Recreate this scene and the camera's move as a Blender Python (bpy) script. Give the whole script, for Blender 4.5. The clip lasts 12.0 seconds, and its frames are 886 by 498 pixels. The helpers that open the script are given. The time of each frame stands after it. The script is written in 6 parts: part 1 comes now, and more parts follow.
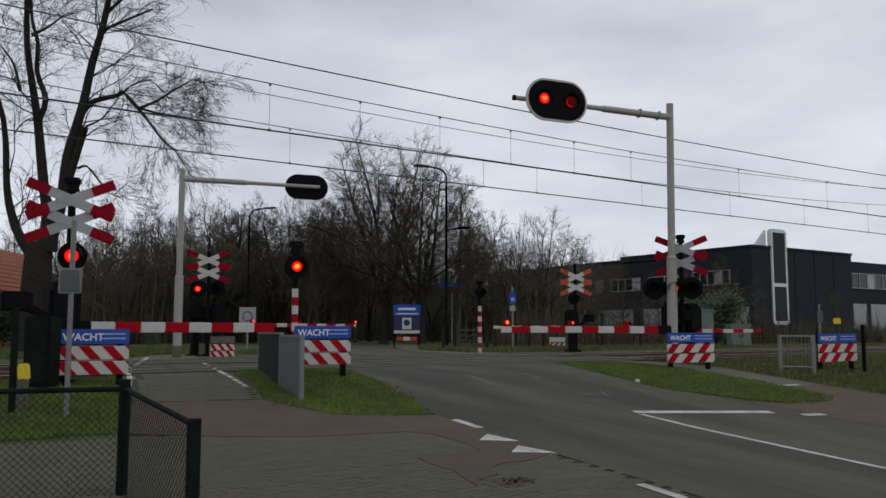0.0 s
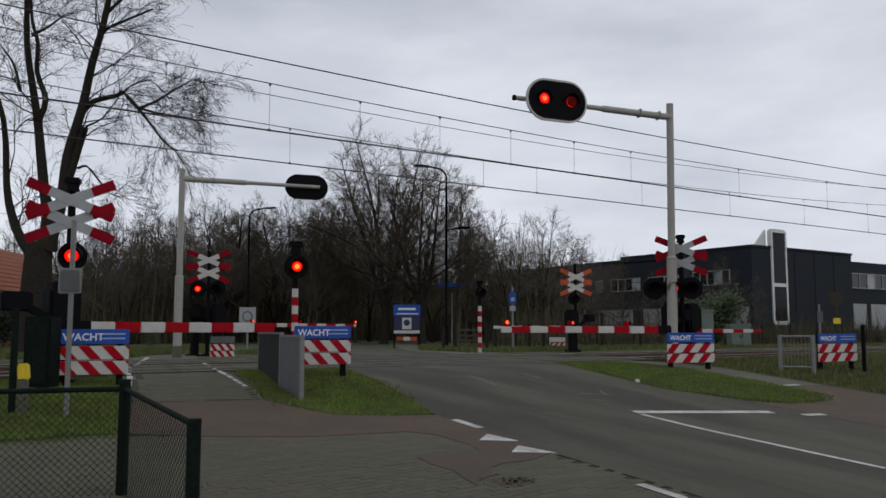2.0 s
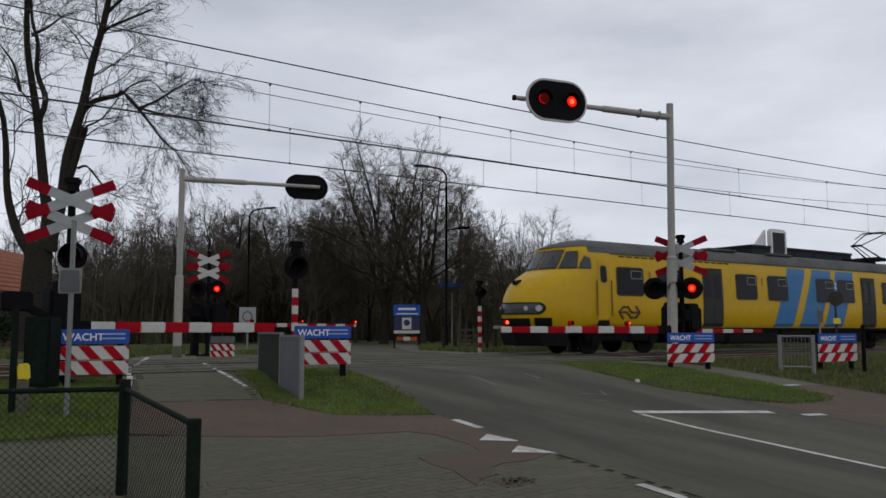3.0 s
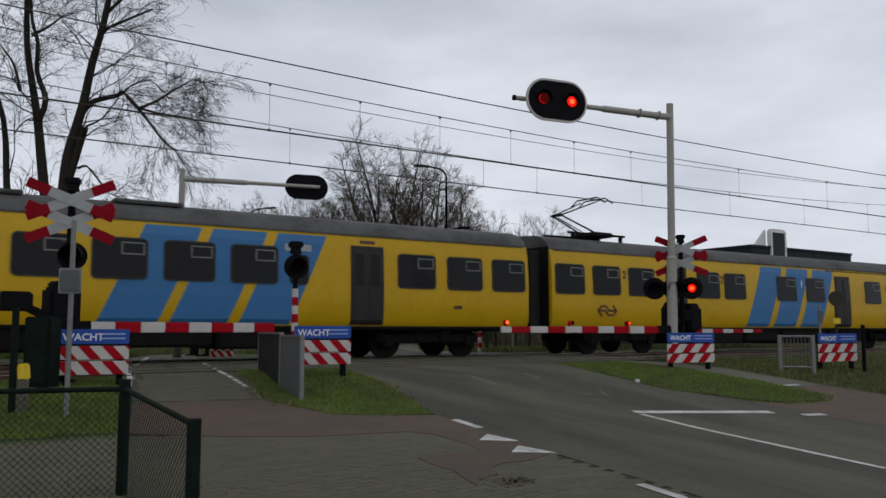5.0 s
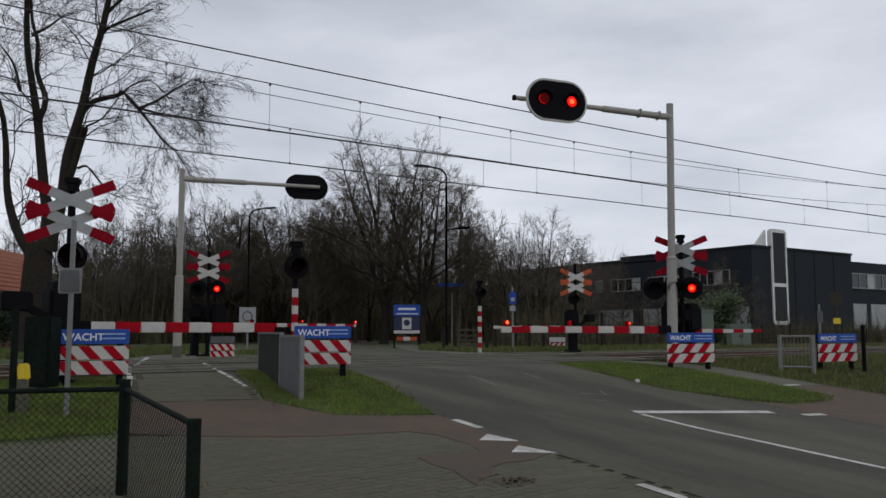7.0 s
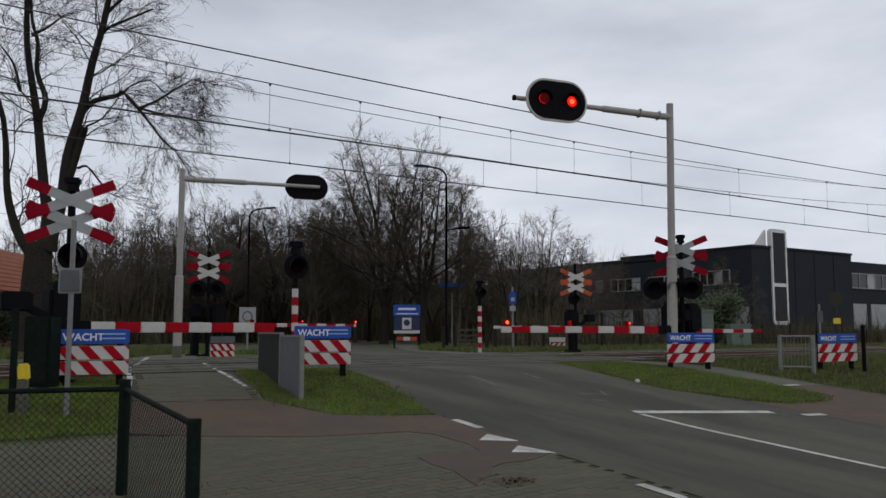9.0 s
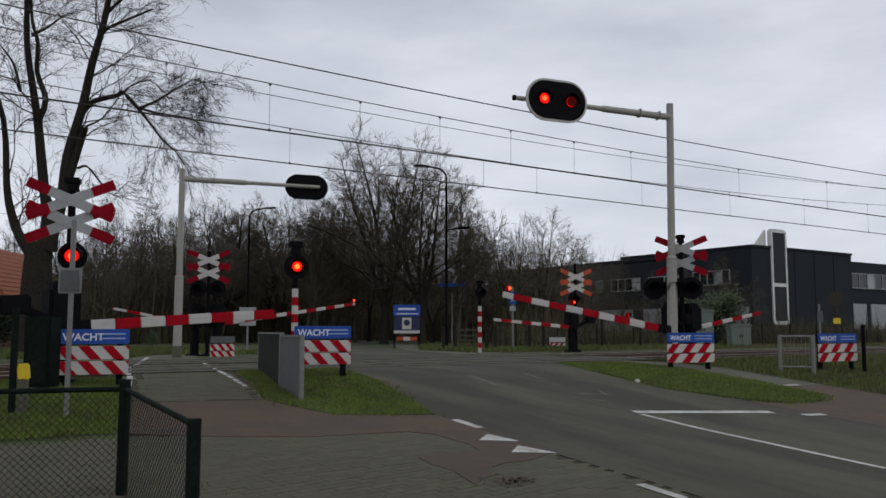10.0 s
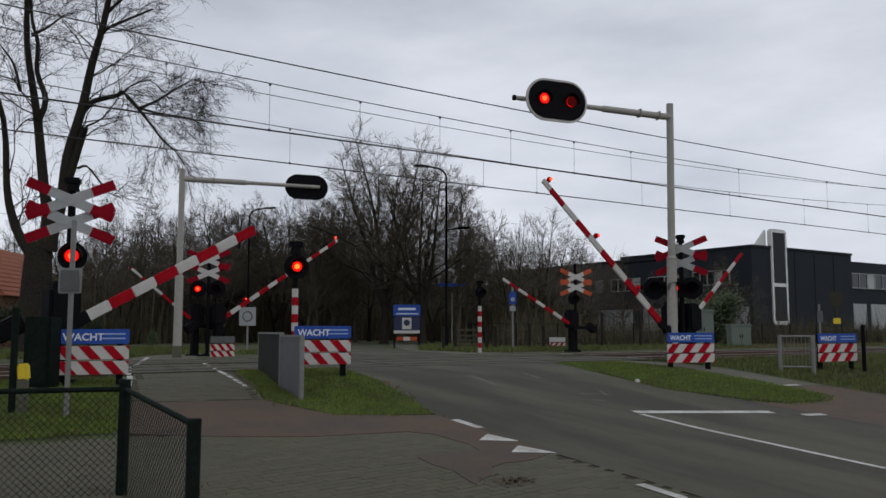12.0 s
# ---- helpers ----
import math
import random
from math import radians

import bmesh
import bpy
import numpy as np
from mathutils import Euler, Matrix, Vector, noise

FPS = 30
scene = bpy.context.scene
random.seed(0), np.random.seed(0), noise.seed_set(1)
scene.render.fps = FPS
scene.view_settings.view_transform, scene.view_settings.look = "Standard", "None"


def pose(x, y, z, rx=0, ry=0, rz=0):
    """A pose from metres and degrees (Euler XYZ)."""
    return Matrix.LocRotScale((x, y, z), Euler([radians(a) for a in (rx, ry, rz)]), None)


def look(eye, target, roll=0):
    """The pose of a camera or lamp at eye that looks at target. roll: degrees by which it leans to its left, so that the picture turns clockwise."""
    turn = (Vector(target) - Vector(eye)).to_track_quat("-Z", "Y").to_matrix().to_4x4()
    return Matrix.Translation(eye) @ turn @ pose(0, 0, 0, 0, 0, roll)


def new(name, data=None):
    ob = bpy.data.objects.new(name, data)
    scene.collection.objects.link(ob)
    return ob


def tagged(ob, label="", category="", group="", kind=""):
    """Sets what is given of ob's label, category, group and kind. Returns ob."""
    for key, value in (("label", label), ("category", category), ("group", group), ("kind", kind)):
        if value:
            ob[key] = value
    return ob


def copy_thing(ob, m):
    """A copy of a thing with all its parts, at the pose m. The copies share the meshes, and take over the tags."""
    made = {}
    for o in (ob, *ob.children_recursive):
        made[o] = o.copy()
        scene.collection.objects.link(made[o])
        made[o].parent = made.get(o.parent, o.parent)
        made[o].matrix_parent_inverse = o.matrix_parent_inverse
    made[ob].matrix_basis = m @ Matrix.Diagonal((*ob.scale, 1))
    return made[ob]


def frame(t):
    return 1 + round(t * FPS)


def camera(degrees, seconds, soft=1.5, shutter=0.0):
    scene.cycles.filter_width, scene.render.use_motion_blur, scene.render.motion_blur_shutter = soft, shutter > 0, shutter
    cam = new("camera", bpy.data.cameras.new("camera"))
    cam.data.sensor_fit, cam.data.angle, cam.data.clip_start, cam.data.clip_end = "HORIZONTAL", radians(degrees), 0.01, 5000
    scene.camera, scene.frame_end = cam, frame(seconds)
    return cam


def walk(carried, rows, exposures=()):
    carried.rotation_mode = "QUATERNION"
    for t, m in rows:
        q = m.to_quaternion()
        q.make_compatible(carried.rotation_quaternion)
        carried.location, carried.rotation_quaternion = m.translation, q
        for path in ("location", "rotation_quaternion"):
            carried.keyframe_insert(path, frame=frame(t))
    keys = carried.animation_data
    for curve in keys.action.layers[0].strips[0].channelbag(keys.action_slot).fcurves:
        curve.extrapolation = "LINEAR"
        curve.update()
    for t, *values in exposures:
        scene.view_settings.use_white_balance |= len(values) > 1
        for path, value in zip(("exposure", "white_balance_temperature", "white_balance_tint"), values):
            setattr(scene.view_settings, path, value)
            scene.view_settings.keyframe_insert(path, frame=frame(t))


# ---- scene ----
cam = camera(55.19, 12.0, soft=1.55, shutter=0.05)
EYE = (0.0, 0.0, 0.767)
HEADING, TILT = 55.906, 5.559
stand = pose(*EYE, 90 + TILT, 0, HEADING - 90)
walk(cam, [(0.0, stand), (12.0, stand)], [(0.0, 0.0), (12.0, 0.0)])

# ---- sky and sun: an overcast winter day ----
world = bpy.data.worlds.new("overcast_sky")
scene.world = world
world.use_nodes = True
wn, wl = world.node_tree.nodes, world.node_tree.links
wn.clear()
SUN_EL, SUN_AZ = radians(38), radians(200)
w_out = wn.new("ShaderNodeOutputWorld")
w_bg = wn.new("ShaderNodeBackground")
w_sky = wn.new("ShaderNodeTexSky")
w_sky.sky_type, w_sky.sun_disc, w_sky.sun_elevation, w_sky.sun_rotation = "NISHITA", False, SUN_EL, SUN_AZ
w_sky.air_density, w_sky.dust_density = 1.0, 4.0
w_co = wn.new("ShaderNodeTexCoord")
w_sep = wn.new("ShaderNodeSeparateXYZ")
w_up = wn.new("ShaderNodeMapRange")
w_up.inputs["From Min"].default_value, w_up.inputs["From Max"].default_value = 0.0, 0.9
w_up.inputs["To Min"].default_value, w_up.inputs["To Max"].default_value = 0.89, 0.62
w_map = wn.new("ShaderNodeMapping")
w_map.inputs["Scale"].default_value = (1.0, 1.0, 3.2)
w_map.inputs["Location"].default_value = (1.7, 0.4, 0.3)
w_noise = wn.new("ShaderNodeTexNoise")
w_noise.inputs["Scale"].default_value, w_noise.inputs["Detail"].default_value, w_noise.inputs["Roughness"].default_value = 2.1, 6.0, 0.52
w_ramp = wn.new("ShaderNodeValToRGB")
w_ramp.color_ramp.elements[0].position, w_ramp.color_ramp.elements[0].color = 0.38, (6.75, 7.2, 8.2, 1)
w_ramp.color_ramp.elements[1].position, w_ramp.color_ramp.elements[1].color = 0.64, (9.9, 10.3, 11.3, 1)
w_mul = wn.new("ShaderNodeVectorMath")
w_mul.operation = "MULTIPLY"
w_mix = wn.new("ShaderNodeMixRGB")
w_mix.inputs["Fac"].default_value = 0.93
wl.new(w_co.outputs["Generated"], w_sep.inputs[0])
wl.new(w_sep.outputs["Z"], w_up.inputs["Value"])
wl.new(w_co.outputs["Generated"], w_map.inputs["Vector"])
wl.new(w_map.outputs[0], w_noise.inputs["Vector"])
wl.new(w_noise.outputs["Fac"], w_ramp.inputs["Fac"])
wl.new(w_ramp.outputs["Color"], w_mul.inputs[0])
wl.new(w_up.outputs[0], w_mul.inputs[1])
wl.new(w_sky.outputs["Color"], w_mix.inputs["Color1"])
wl.new(w_mul.outputs[0], w_mix.inputs["Color2"])
wl.new(w_mix.outputs["Color"], w_bg.inputs["Color"])
w_bg.inputs["Strength"].default_value = 0.096
wl.new(w_bg.outputs[0], w_out.inputs["Surface"])

sun = new("sun", bpy.data.lights.new("sun", "SUN"))
sun.data.energy, sun.data.angle, sun.data.color = 0.2, radians(35), (1.0, 0.96, 0.9)
sun.matrix_world = look((0, 0, 50), (0 - math.sin(SUN_AZ) * -30, 30, 12))


# ---- materials ----
def mat(name, color, rough=0.7, metal=0.0, grain=40.0, vary=0.12, stain=0.9, stain_vary=0.18, bump=0.15, bump_scale=None, tint=None,
        emit=None, power=0.0, island=0.0, coat=0.0, spec=0.5, streak=None, band=(0.42, 0.72)):
    """A surface with fine grain, broad stains and relief; tint: the colour of the stains."""
    m = bpy.data.materials.new(name)
    m.use_nodes = True
    n, l = m.node_tree.nodes, m.node_tree.links
    b = n["Principled BSDF"]
    b.inputs["Roughness"].default_value, b.inputs["Metallic"].default_value = rough, metal
    b.inputs["Specular IOR Level"].default_value = spec
    b.inputs["Coat Weight"].default_value = coat
    co = n.new("ShaderNodeTexCoord")
    geo = n.new("ShaderNodeNewGeometry")
    fine, broad = n.new("ShaderNodeTexNoise"), n.new("ShaderNodeTexNoise")
    fine.inputs["Scale"].default_value, fine.inputs["Detail"].default_value = grain, 4
    broad.inputs["Scale"].default_value, broad.inputs["Detail"].default_value, broad.inputs["Roughness"].default_value = stain, 5, 0.6
    l.new(co.outputs["Object"], fine.inputs["Vector"])
    if streak:                                # (turn in degrees, stretch): the stains run one way
        run = n.new("ShaderNodeMapping")
        run.inputs["Rotation"].default_value = (0, 0, radians(streak[0]))
        run.inputs["Scale"].default_value = (1.0, 1.0 / streak[1], 1.0)
        l.new(co.outputs["Object"], run.inputs["Vector"])
        l.new(run.outputs[0], broad.inputs["Vector"])
    else:
        l.new(co.outputs["Object"], broad.inputs["Vector"])
    dark = tint or tuple(c * (1 - stain_vary * 2) for c in color)
    mix1 = n.new("ShaderNodeMixRGB")
    ramp = n.new("ShaderNodeMapRange")
    ramp.inputs["From Min"].default_value, ramp.inputs["From Max"].default_value = band
    ramp.inputs["To Max"].default_value = min(1, stain_vary * 4)
    l.new(broad.outputs["Fac"], ramp.inputs["Value"])
    l.new(ramp.outputs[0], mix1.inputs["Fac"])
    mix1.inputs["Color1"].default_value, mix1.inputs["Color2"].default_value = (*color, 1), (*dark, 1)
    hsv = n.new("ShaderNodeHueSaturation")
    val = n.new("ShaderNodeMapRange")
    val.inputs["From Min"].default_value, val.inputs["From Max"].default_value = 0.25, 0.75
    val.inputs["To Min"].default_value, val.inputs["To Max"].default_value = 1 - vary, 1 + vary
    l.new(fine.outputs["Fac"], val.inputs["Value"])
    last = val.outputs[0]
    if island:
        info = n.new("ShaderNodeObjectInfo")
        add = n.new("ShaderNodeMath")
        add.operation = "ADD"
        l.new(info.outputs["Random"], add.inputs[0])
        l.new(geo.outputs["Random Per Island"], add.inputs[1])
        frac = n.new("ShaderNodeMath")
        frac.operation = "FRACT"
        l.new(add.outputs[0], frac.inputs[0])
        rng = n.new("ShaderNodeMapRange")
        rng.inputs["To Min"].default_value, rng.inputs["To Max"].default_value = 1 - island, 1 + island
        l.new(frac.outputs[0], rng.inputs["Value"])
        mul = n.new("ShaderNodeMath")
        mul.operation = "MULTIPLY"
        l.new(last, mul.inputs[0])
        l.new(rng.outputs[0], mul.inputs[1])
        last = mul.outputs[0]
    l.new(last, hsv.inputs["Value"])
    l.new(mix1.outputs[0], hsv.inputs["Color"])
    l.new(hsv.outputs[0], b.inputs["Base Color"])
    if bump:
        bp = n.new("ShaderNodeBump")
        bp.inputs["Strength"].default_value, bp.inputs["Distance"].default_value = bump, 0.02
        if bump_scale:
            rel = n.new("ShaderNodeTexNoise")
            rel.inputs["Scale"].default_value, rel.inputs["Detail"].default_value = bump_scale, 4
            l.new(co.outputs["Object"], rel.inputs["Vector"])
            l.new(rel.outputs["Fac"], bp.inputs["Height"])
        else:
            l.new(fine.outputs["Fac"], bp.inputs["Height"])
        l.new(bp.outputs[0], b.inputs["Normal"])
    if emit:
        b.inputs["Emission Color"].default_value, b.inputs["Emission Strength"].default_value = (*emit, 1), power
    return m


def glass(name, color, rough=0.08, ior=1.5):
    """Dark window glass that mirrors the sky."""
    m = bpy.data.materials.new(name)
    m.use_nodes = True
    b = m.node_tree.nodes["Principled BSDF"]
    b.inputs["Base Color"].default_value = (*color, 1)
    b.inputs["Roughness"].default_value, b.inputs["IOR"].default_value = rough, ior
    n, l = m.node_tree.nodes, m.node_tree.links
    t, bp = n.new("ShaderNodeTexNoise"), n.new("ShaderNodeBump")
    t.inputs["Scale"].default_value = 1.3
    bp.inputs["Strength"].default_value, bp.inputs["Distance"].default_value = 0.1, 0.02
    l.new(t.outputs["Fac"], bp.inputs["Height"])
    l.new(bp.outputs[0], b.inputs["Normal"])
    return m


M = {
    "soil": mat("grassy_soil", (0.046, 0.066, 0.016), 0.95, grain=9, vary=0.35, stain=0.5, stain_vary=0.22, tint=(0.06, 0.046, 0.025), bump=0.8),
    "grass": mat("grass_blades", (0.115, 0.18, 0.018), 0.8, grain=3, vary=0.3, stain=0.8, stain_vary=0.2, tint=(0.10, 0.11, 0.03), bump=0, island=0.35),
    "drygrass": mat("dry_grass", (0.13, 0.12, 0.05), 0.9, grain=3, vary=0.3, stain=0.8, bump=0, island=0.35),
    "vergegrass": mat("rough_verge_grass", (0.09, 0.12, 0.022), 0.85, grain=3, vary=0.35, stain=0.6, stain_vary=0.22, tint=(0.08, 0.07, 0.03), bump=0, island=0.4),
    "leaf": mat("dead_leaves", (0.16, 0.085, 0.035), 0.85, grain=30, vary=0.3, bump=0, island=0.5),
    "asphalt": mat("asphalt", (0.077, 0.071, 0.045), 0.86, grain=70, vary=0.4, stain=1.1, stain_vary=0.3, tint=(0.036, 0.032, 0.021), bump=0.4, streak=(9, 7), band=(0.38, 0.6)),
    "redasphalt": mat("red_asphalt", (0.092, 0.058, 0.034), 0.88, grain=80, vary=0.35, stain=1.3, stain_vary=0.25, tint=(0.056, 0.045, 0.034), bump=0.35),
    "concrete": mat("concrete_slab", (0.108, 0.102, 0.072), 0.9, grain=60, vary=0.18, stain=0.8, stain_vary=0.2, bump=0.3),
    "mortar": mat("joint_sand", (0.05, 0.045, 0.03), 0.95, grain=90, vary=0.3, stain=1.0, stain_vary=0.2, bump=0.4),
    "greybrick": mat("grey_paving_brick", (0.081, 0.075, 0.045), 0.88, grain=60, vary=0.15, stain=0.8, stain_vary=0.16, bump=0.25, island=0.10),
    "redbrick": mat("red_paving_brick", (0.092, 0.069, 0.05), 0.88, grain=60, vary=0.15, stain=0.8, stain_vary=0.2, bump=0.25, island=0.10),
    "kerb": mat("kerb_concrete", (0.24, 0.235, 0.22), 0.9, grain=60, vary=0.2, stain=2.0, stain_vary=0.2, bump=0.3),
    "roadpaint": mat("road_paint", (0.56, 0.55, 0.51), 0.75, grain=25, vary=0.18, stain=4.0, stain_vary=0.22, tint=(0.26, 0.25, 0.22), bump=0.2),
    "wornpaint": mat("worn_road_paint", (0.13, 0.13, 0.115), 0.8, grain=30, vary=0.3, stain=6, stain_vary=0.25, tint=(0.07, 0.066, 0.05), bump=0.2),
    "ballast": mat("ballast_stone", (0.16, 0.14, 0.12), 0.95, grain=20, vary=0.4, stain=1.5, stain_vary=0.25, tint=(0.09, 0.07, 0.055), bump=1.0, island=0.4),
    "sleeper": mat("concrete_sleeper", (0.26, 0.24, 0.21), 0.9, grain=40, vary=0.2, stain=2, bump=0.3),
    "rail": mat("rusty_rail", (0.11, 0.07, 0.05), 0.7, 0.5, grain=50, vary=0.3, bump=0.3),
    "railhead": mat("polished_rail_head", (0.5, 0.48, 0.46), 0.35, 1.0, grain=80, vary=0.1, bump=0.05),
    "signback": mat("dull_sign_back", (0.045, 0.041, 0.03), 0.8, grain=12, vary=0.12, stain=3, stain_vary=0.15, bump=0.04, spec=0.2),
    "tower": mat("bright_tower_paint", (0.7, 0.7, 0.68), 0.5, grain=6, vary=0.05, stain=1.5, stain_vary=0.1, bump=0.03),
    "galv": mat("galvanised_steel", (0.21, 0.21, 0.2), 0.55, 0.35, grain=14, vary=0.12, stain=3, stain_vary=0.12, bump=0.06),
    "palegrey": mat("pale_grey_paint", (0.33, 0.315, 0.285), 0.6, grain=12, vary=0.1, stain=1.5, stain_vary=0.12, tint=(0.3, 0.29, 0.25), bump=0.05),
    "black": mat("matt_black_paint", (0.007, 0.007, 0.008), 0.8, grain=30, vary=0.2, bump=0.06, spec=0.08),
    "darkplastic": mat("dark_housing", (0.007, 0.007, 0.009), 0.75, grain=30, vary=0.2, bump=0.05, spec=0.08),
    "blackgreen": mat("dark_green_paint", (0.008, 0.014, 0.011), 0.8, spec=0.08, grain=20, vary=0.3, stain=3, bump=0.1),
    "white": mat("white_paint", (0.53, 0.51, 0.48), 0.55, grain=9, vary=0.06, stain=2.5, stain_vary=0.13, tint=(0.5, 0.49, 0.45), bump=0.05, spec=0.2),
    "greywhite": mat("weathered_white_film", (0.33, 0.34, 0.34), 0.5, grain=9, vary=0.07, stain=2.5, stain_vary=0.12, bump=0.04),
    "red": mat("red_signal_film", (0.36, 0.006, 0.014), 0.6, grain=9, vary=0.1, stain=2.5, stain_vary=0.15, bump=0.04, spec=0.06),
    "darkred": mat("faded_red_film", (0.25, 0.005, 0.014), 0.6, grain=9, vary=0.1, stain=2.5, stain_vary=0.15, bump=0.04, spec=0.06),
    "orange": mat("orange_red_film", (0.5, 0.09, 0.03), 0.5, grain=9, vary=0.1, stain=2.5, bump=0.04, spec=0.2),
    "signblue": mat("blue_sign_film", (0.022, 0.075, 0.34), 0.45, grain=9, vary=0.07, stain=2.5, stain_vary=0.1, bump=0.03, spec=0.2),
    "darkblue": mat("dark_blue_film", (0.012, 0.018, 0.07), 0.5, grain=9, vary=0.07, bump=0.03),
    "lettering": mat("sign_lettering", (0.72, 0.75, 0.8), 0.5, grain=20, vary=0.04, bump=0),
    "lettering_dim": mat("small_sign_print", (0.3, 0.42, 0.7), 0.5, grain=20, vary=0.04, bump=0),
    "yellowpaint": mat("yellow_plastic", (0.75, 0.56, 0.02), 0.5, grain=20, vary=0.08, bump=0.05),
    "wire": mat("copper_wire", (0.035, 0.032, 0.03), 0.6, 0.3, bump=0),
    "insulator": mat("dropper_wire", (0.10, 0.10, 0.10), 0.6, 0.3, bump=0),
    "greybox": mat("grey_green_cabinet", (0.13, 0.165, 0.135), 0.55, grain=12, vary=0.08, stain=1.5, stain_vary=0.14, bump=0.04),
    "steelpanel": mat("grey_sheet_metal", (0.1, 0.104, 0.106), 0.6, 0.1, grain=10, vary=0.1, stain=1.5, stain_vary=0.18, bump=0.05),
    "darkpanel": mat("dark_sheet_metal", (0.022, 0.024, 0.02), 0.85, 0.0, spec=0.15, grain=10, vary=0.15, stain=1.8, bump=0.06),
    "bark": mat("tree_bark", (0.085, 0.074, 0.056), 0.95, grain=14, vary=0.35, stain=1.2, stain_vary=0.2, tint=(0.045, 0.048, 0.03), bump=0.9, spec=0.1),
    "bark_dark": mat("dark_bark", (0.03, 0.025, 0.021), 0.95, grain=14, vary=0.35, stain=1.2, stain_vary=0.2, tint=(0.032, 0.034, 0.022), bump=0.9, spec=0.1),
    "twig": mat("bare_twigs", (0.085, 0.072, 0.054), 0.95, grain=6, vary=0.3, stain=0.5, bump=0, island=0.3, spec=0.1),
    "twig_dark": mat("dark_twigs", (0.026, 0.022, 0.02), 0.95, grain=6, vary=0.3, stain=0.5, bump=0, island=0.3, spec=0.1),
    "twig_grey": mat("grey_twigs", (0.12, 0.106, 0.088), 0.95, grain=6, vary=0.3, stain=0.5, bump=0, island=0.3, spec=0.1),
    "ivy": mat("dark_hedge_leaves", (0.022, 0.032, 0.014), 0.8, grain=5, vary=0.4, stain=1, bump=0, island=0.5, spec=0.2),
    "shrub": mat("evergreen_leaves", (0.05, 0.075, 0.025), 0.75, grain=5, vary=0.4, stain=1, bump=0, island=0.5),
    "brush": mat("brown_undergrowth", (0.1, 0.085, 0.058), 0.95, spec=0.1, grain=4, vary=0.4, stain=0.5, tint=(0.055, 0.06, 0.03), bump=0, island=0.4),
    "cladding": mat("anthracite_cladding", (0.016, 0.02, 0.026), 0.7, spec=0.2, grain=8, vary=0.08, stain=0.4, stain_vary=0.1, bump=0.05),
    "brownbrick": mat("brown_facade_brick", (0.06, 0.05, 0.043), 0.9, grain=16, vary=0.25, stain=0.5, stain_vary=0.15, bump=0.3),
    "redroof": mat("orange_roof_tile", (0.3, 0.10, 0.05), 0.8, grain=14, vary=0.2, stain=1, stain_vary=0.15, bump=0.3, island=0.15),
    "housebrick": mat("house_brick", (0.11, 0.055, 0.032), 0.9, grain=18, vary=0.25, stain=0.7, bump=0.3),
    "trainyellow": mat("train_yellow_paint", (0.55, 0.335, 0.002), 0.42, grain=6, vary=0.05, stain=0.7, stain_vary=0.1, tint=(0.42, 0.25, 0.006), bump=0.02, spec=0.3),
    "trainblue": mat("train_blue_paint", (0.035, 0.15, 0.34), 0.45, spec=0.3, grain=6, vary=0.05, stain=0.9, stain_vary=0.1, bump=0.02),
    "trainroof": mat("train_grey_roof", (0.1, 0.1, 0.097), 0.7, spec=0.2, grain=7, vary=0.15, stain=0.8, stain_vary=0.2, tint=(0.04, 0.037, 0.033), bump=0.1),
    "traindoor": mat("train_brown_door", (0.03, 0.027, 0.024), 0.6, spec=0.25, grain=7, vary=0.1, stain=1, bump=0.05),
    "underframe": mat("sooty_underframe", (0.008, 0.007, 0.0065), 0.95, 0.0, spec=0.2, grain=14, vary=0.3, stain=2, bump=0.3),
    "gasket": mat("rubber_gasket", (0.02, 0.02, 0.02), 0.7, bump=0),
    "marking": mat("brown_train_marking", (0.09, 0.025, 0.01), 0.6, bump=0),
    # the unlit gantry lens gets a weak red emission to keep it visible
    "lensoff": mat("faint_glow_unlit_lens", (0.06, 0.004, 0.004), 0.7, bump=0, emit=(1.0, 0.012, 0.008), power=0.03, spec=0.05),
    "lensblack": mat("shut_lamp_face", (0.006, 0.003, 0.003), 0.9, bump=0, spec=0.03),
    "lenson": mat("lit_red_lamp", (0.1, 0.004, 0.003), 0.6, bump=0, spec=0.1, emit=(1.0, 0.006, 0.003), power=1.0),
    "lenshot": mat("lit_lamp_core", (0.5, 0.1, 0.03), 0.3, bump=0, emit=(1.0, 0.07, 0.012), power=2.4),
    "lensorange": mat("lit_orange_lamp", (0.5, 0.1, 0.02), 0.3, bump=0, emit=(1.0, 0.17, 0.015), power=2.2),
    "glass": glass("dark_window_glass", (0.012, 0.014, 0.016)),
    "traingl": glass("train_window_glass", (0.008, 0.008, 0.009), 0.15, 1.25),
    "cabglass": glass("cab_window_glass", (0.03, 0.033, 0.036), 0.1, 1.5),
    "lampglass": glass("headlamp_glass", (0.4, 0.4, 0.38), 0.2),
    "windowlight": mat("pale_window_panel", (0.4, 0.41, 0.4), 0.4, bump=0),
}


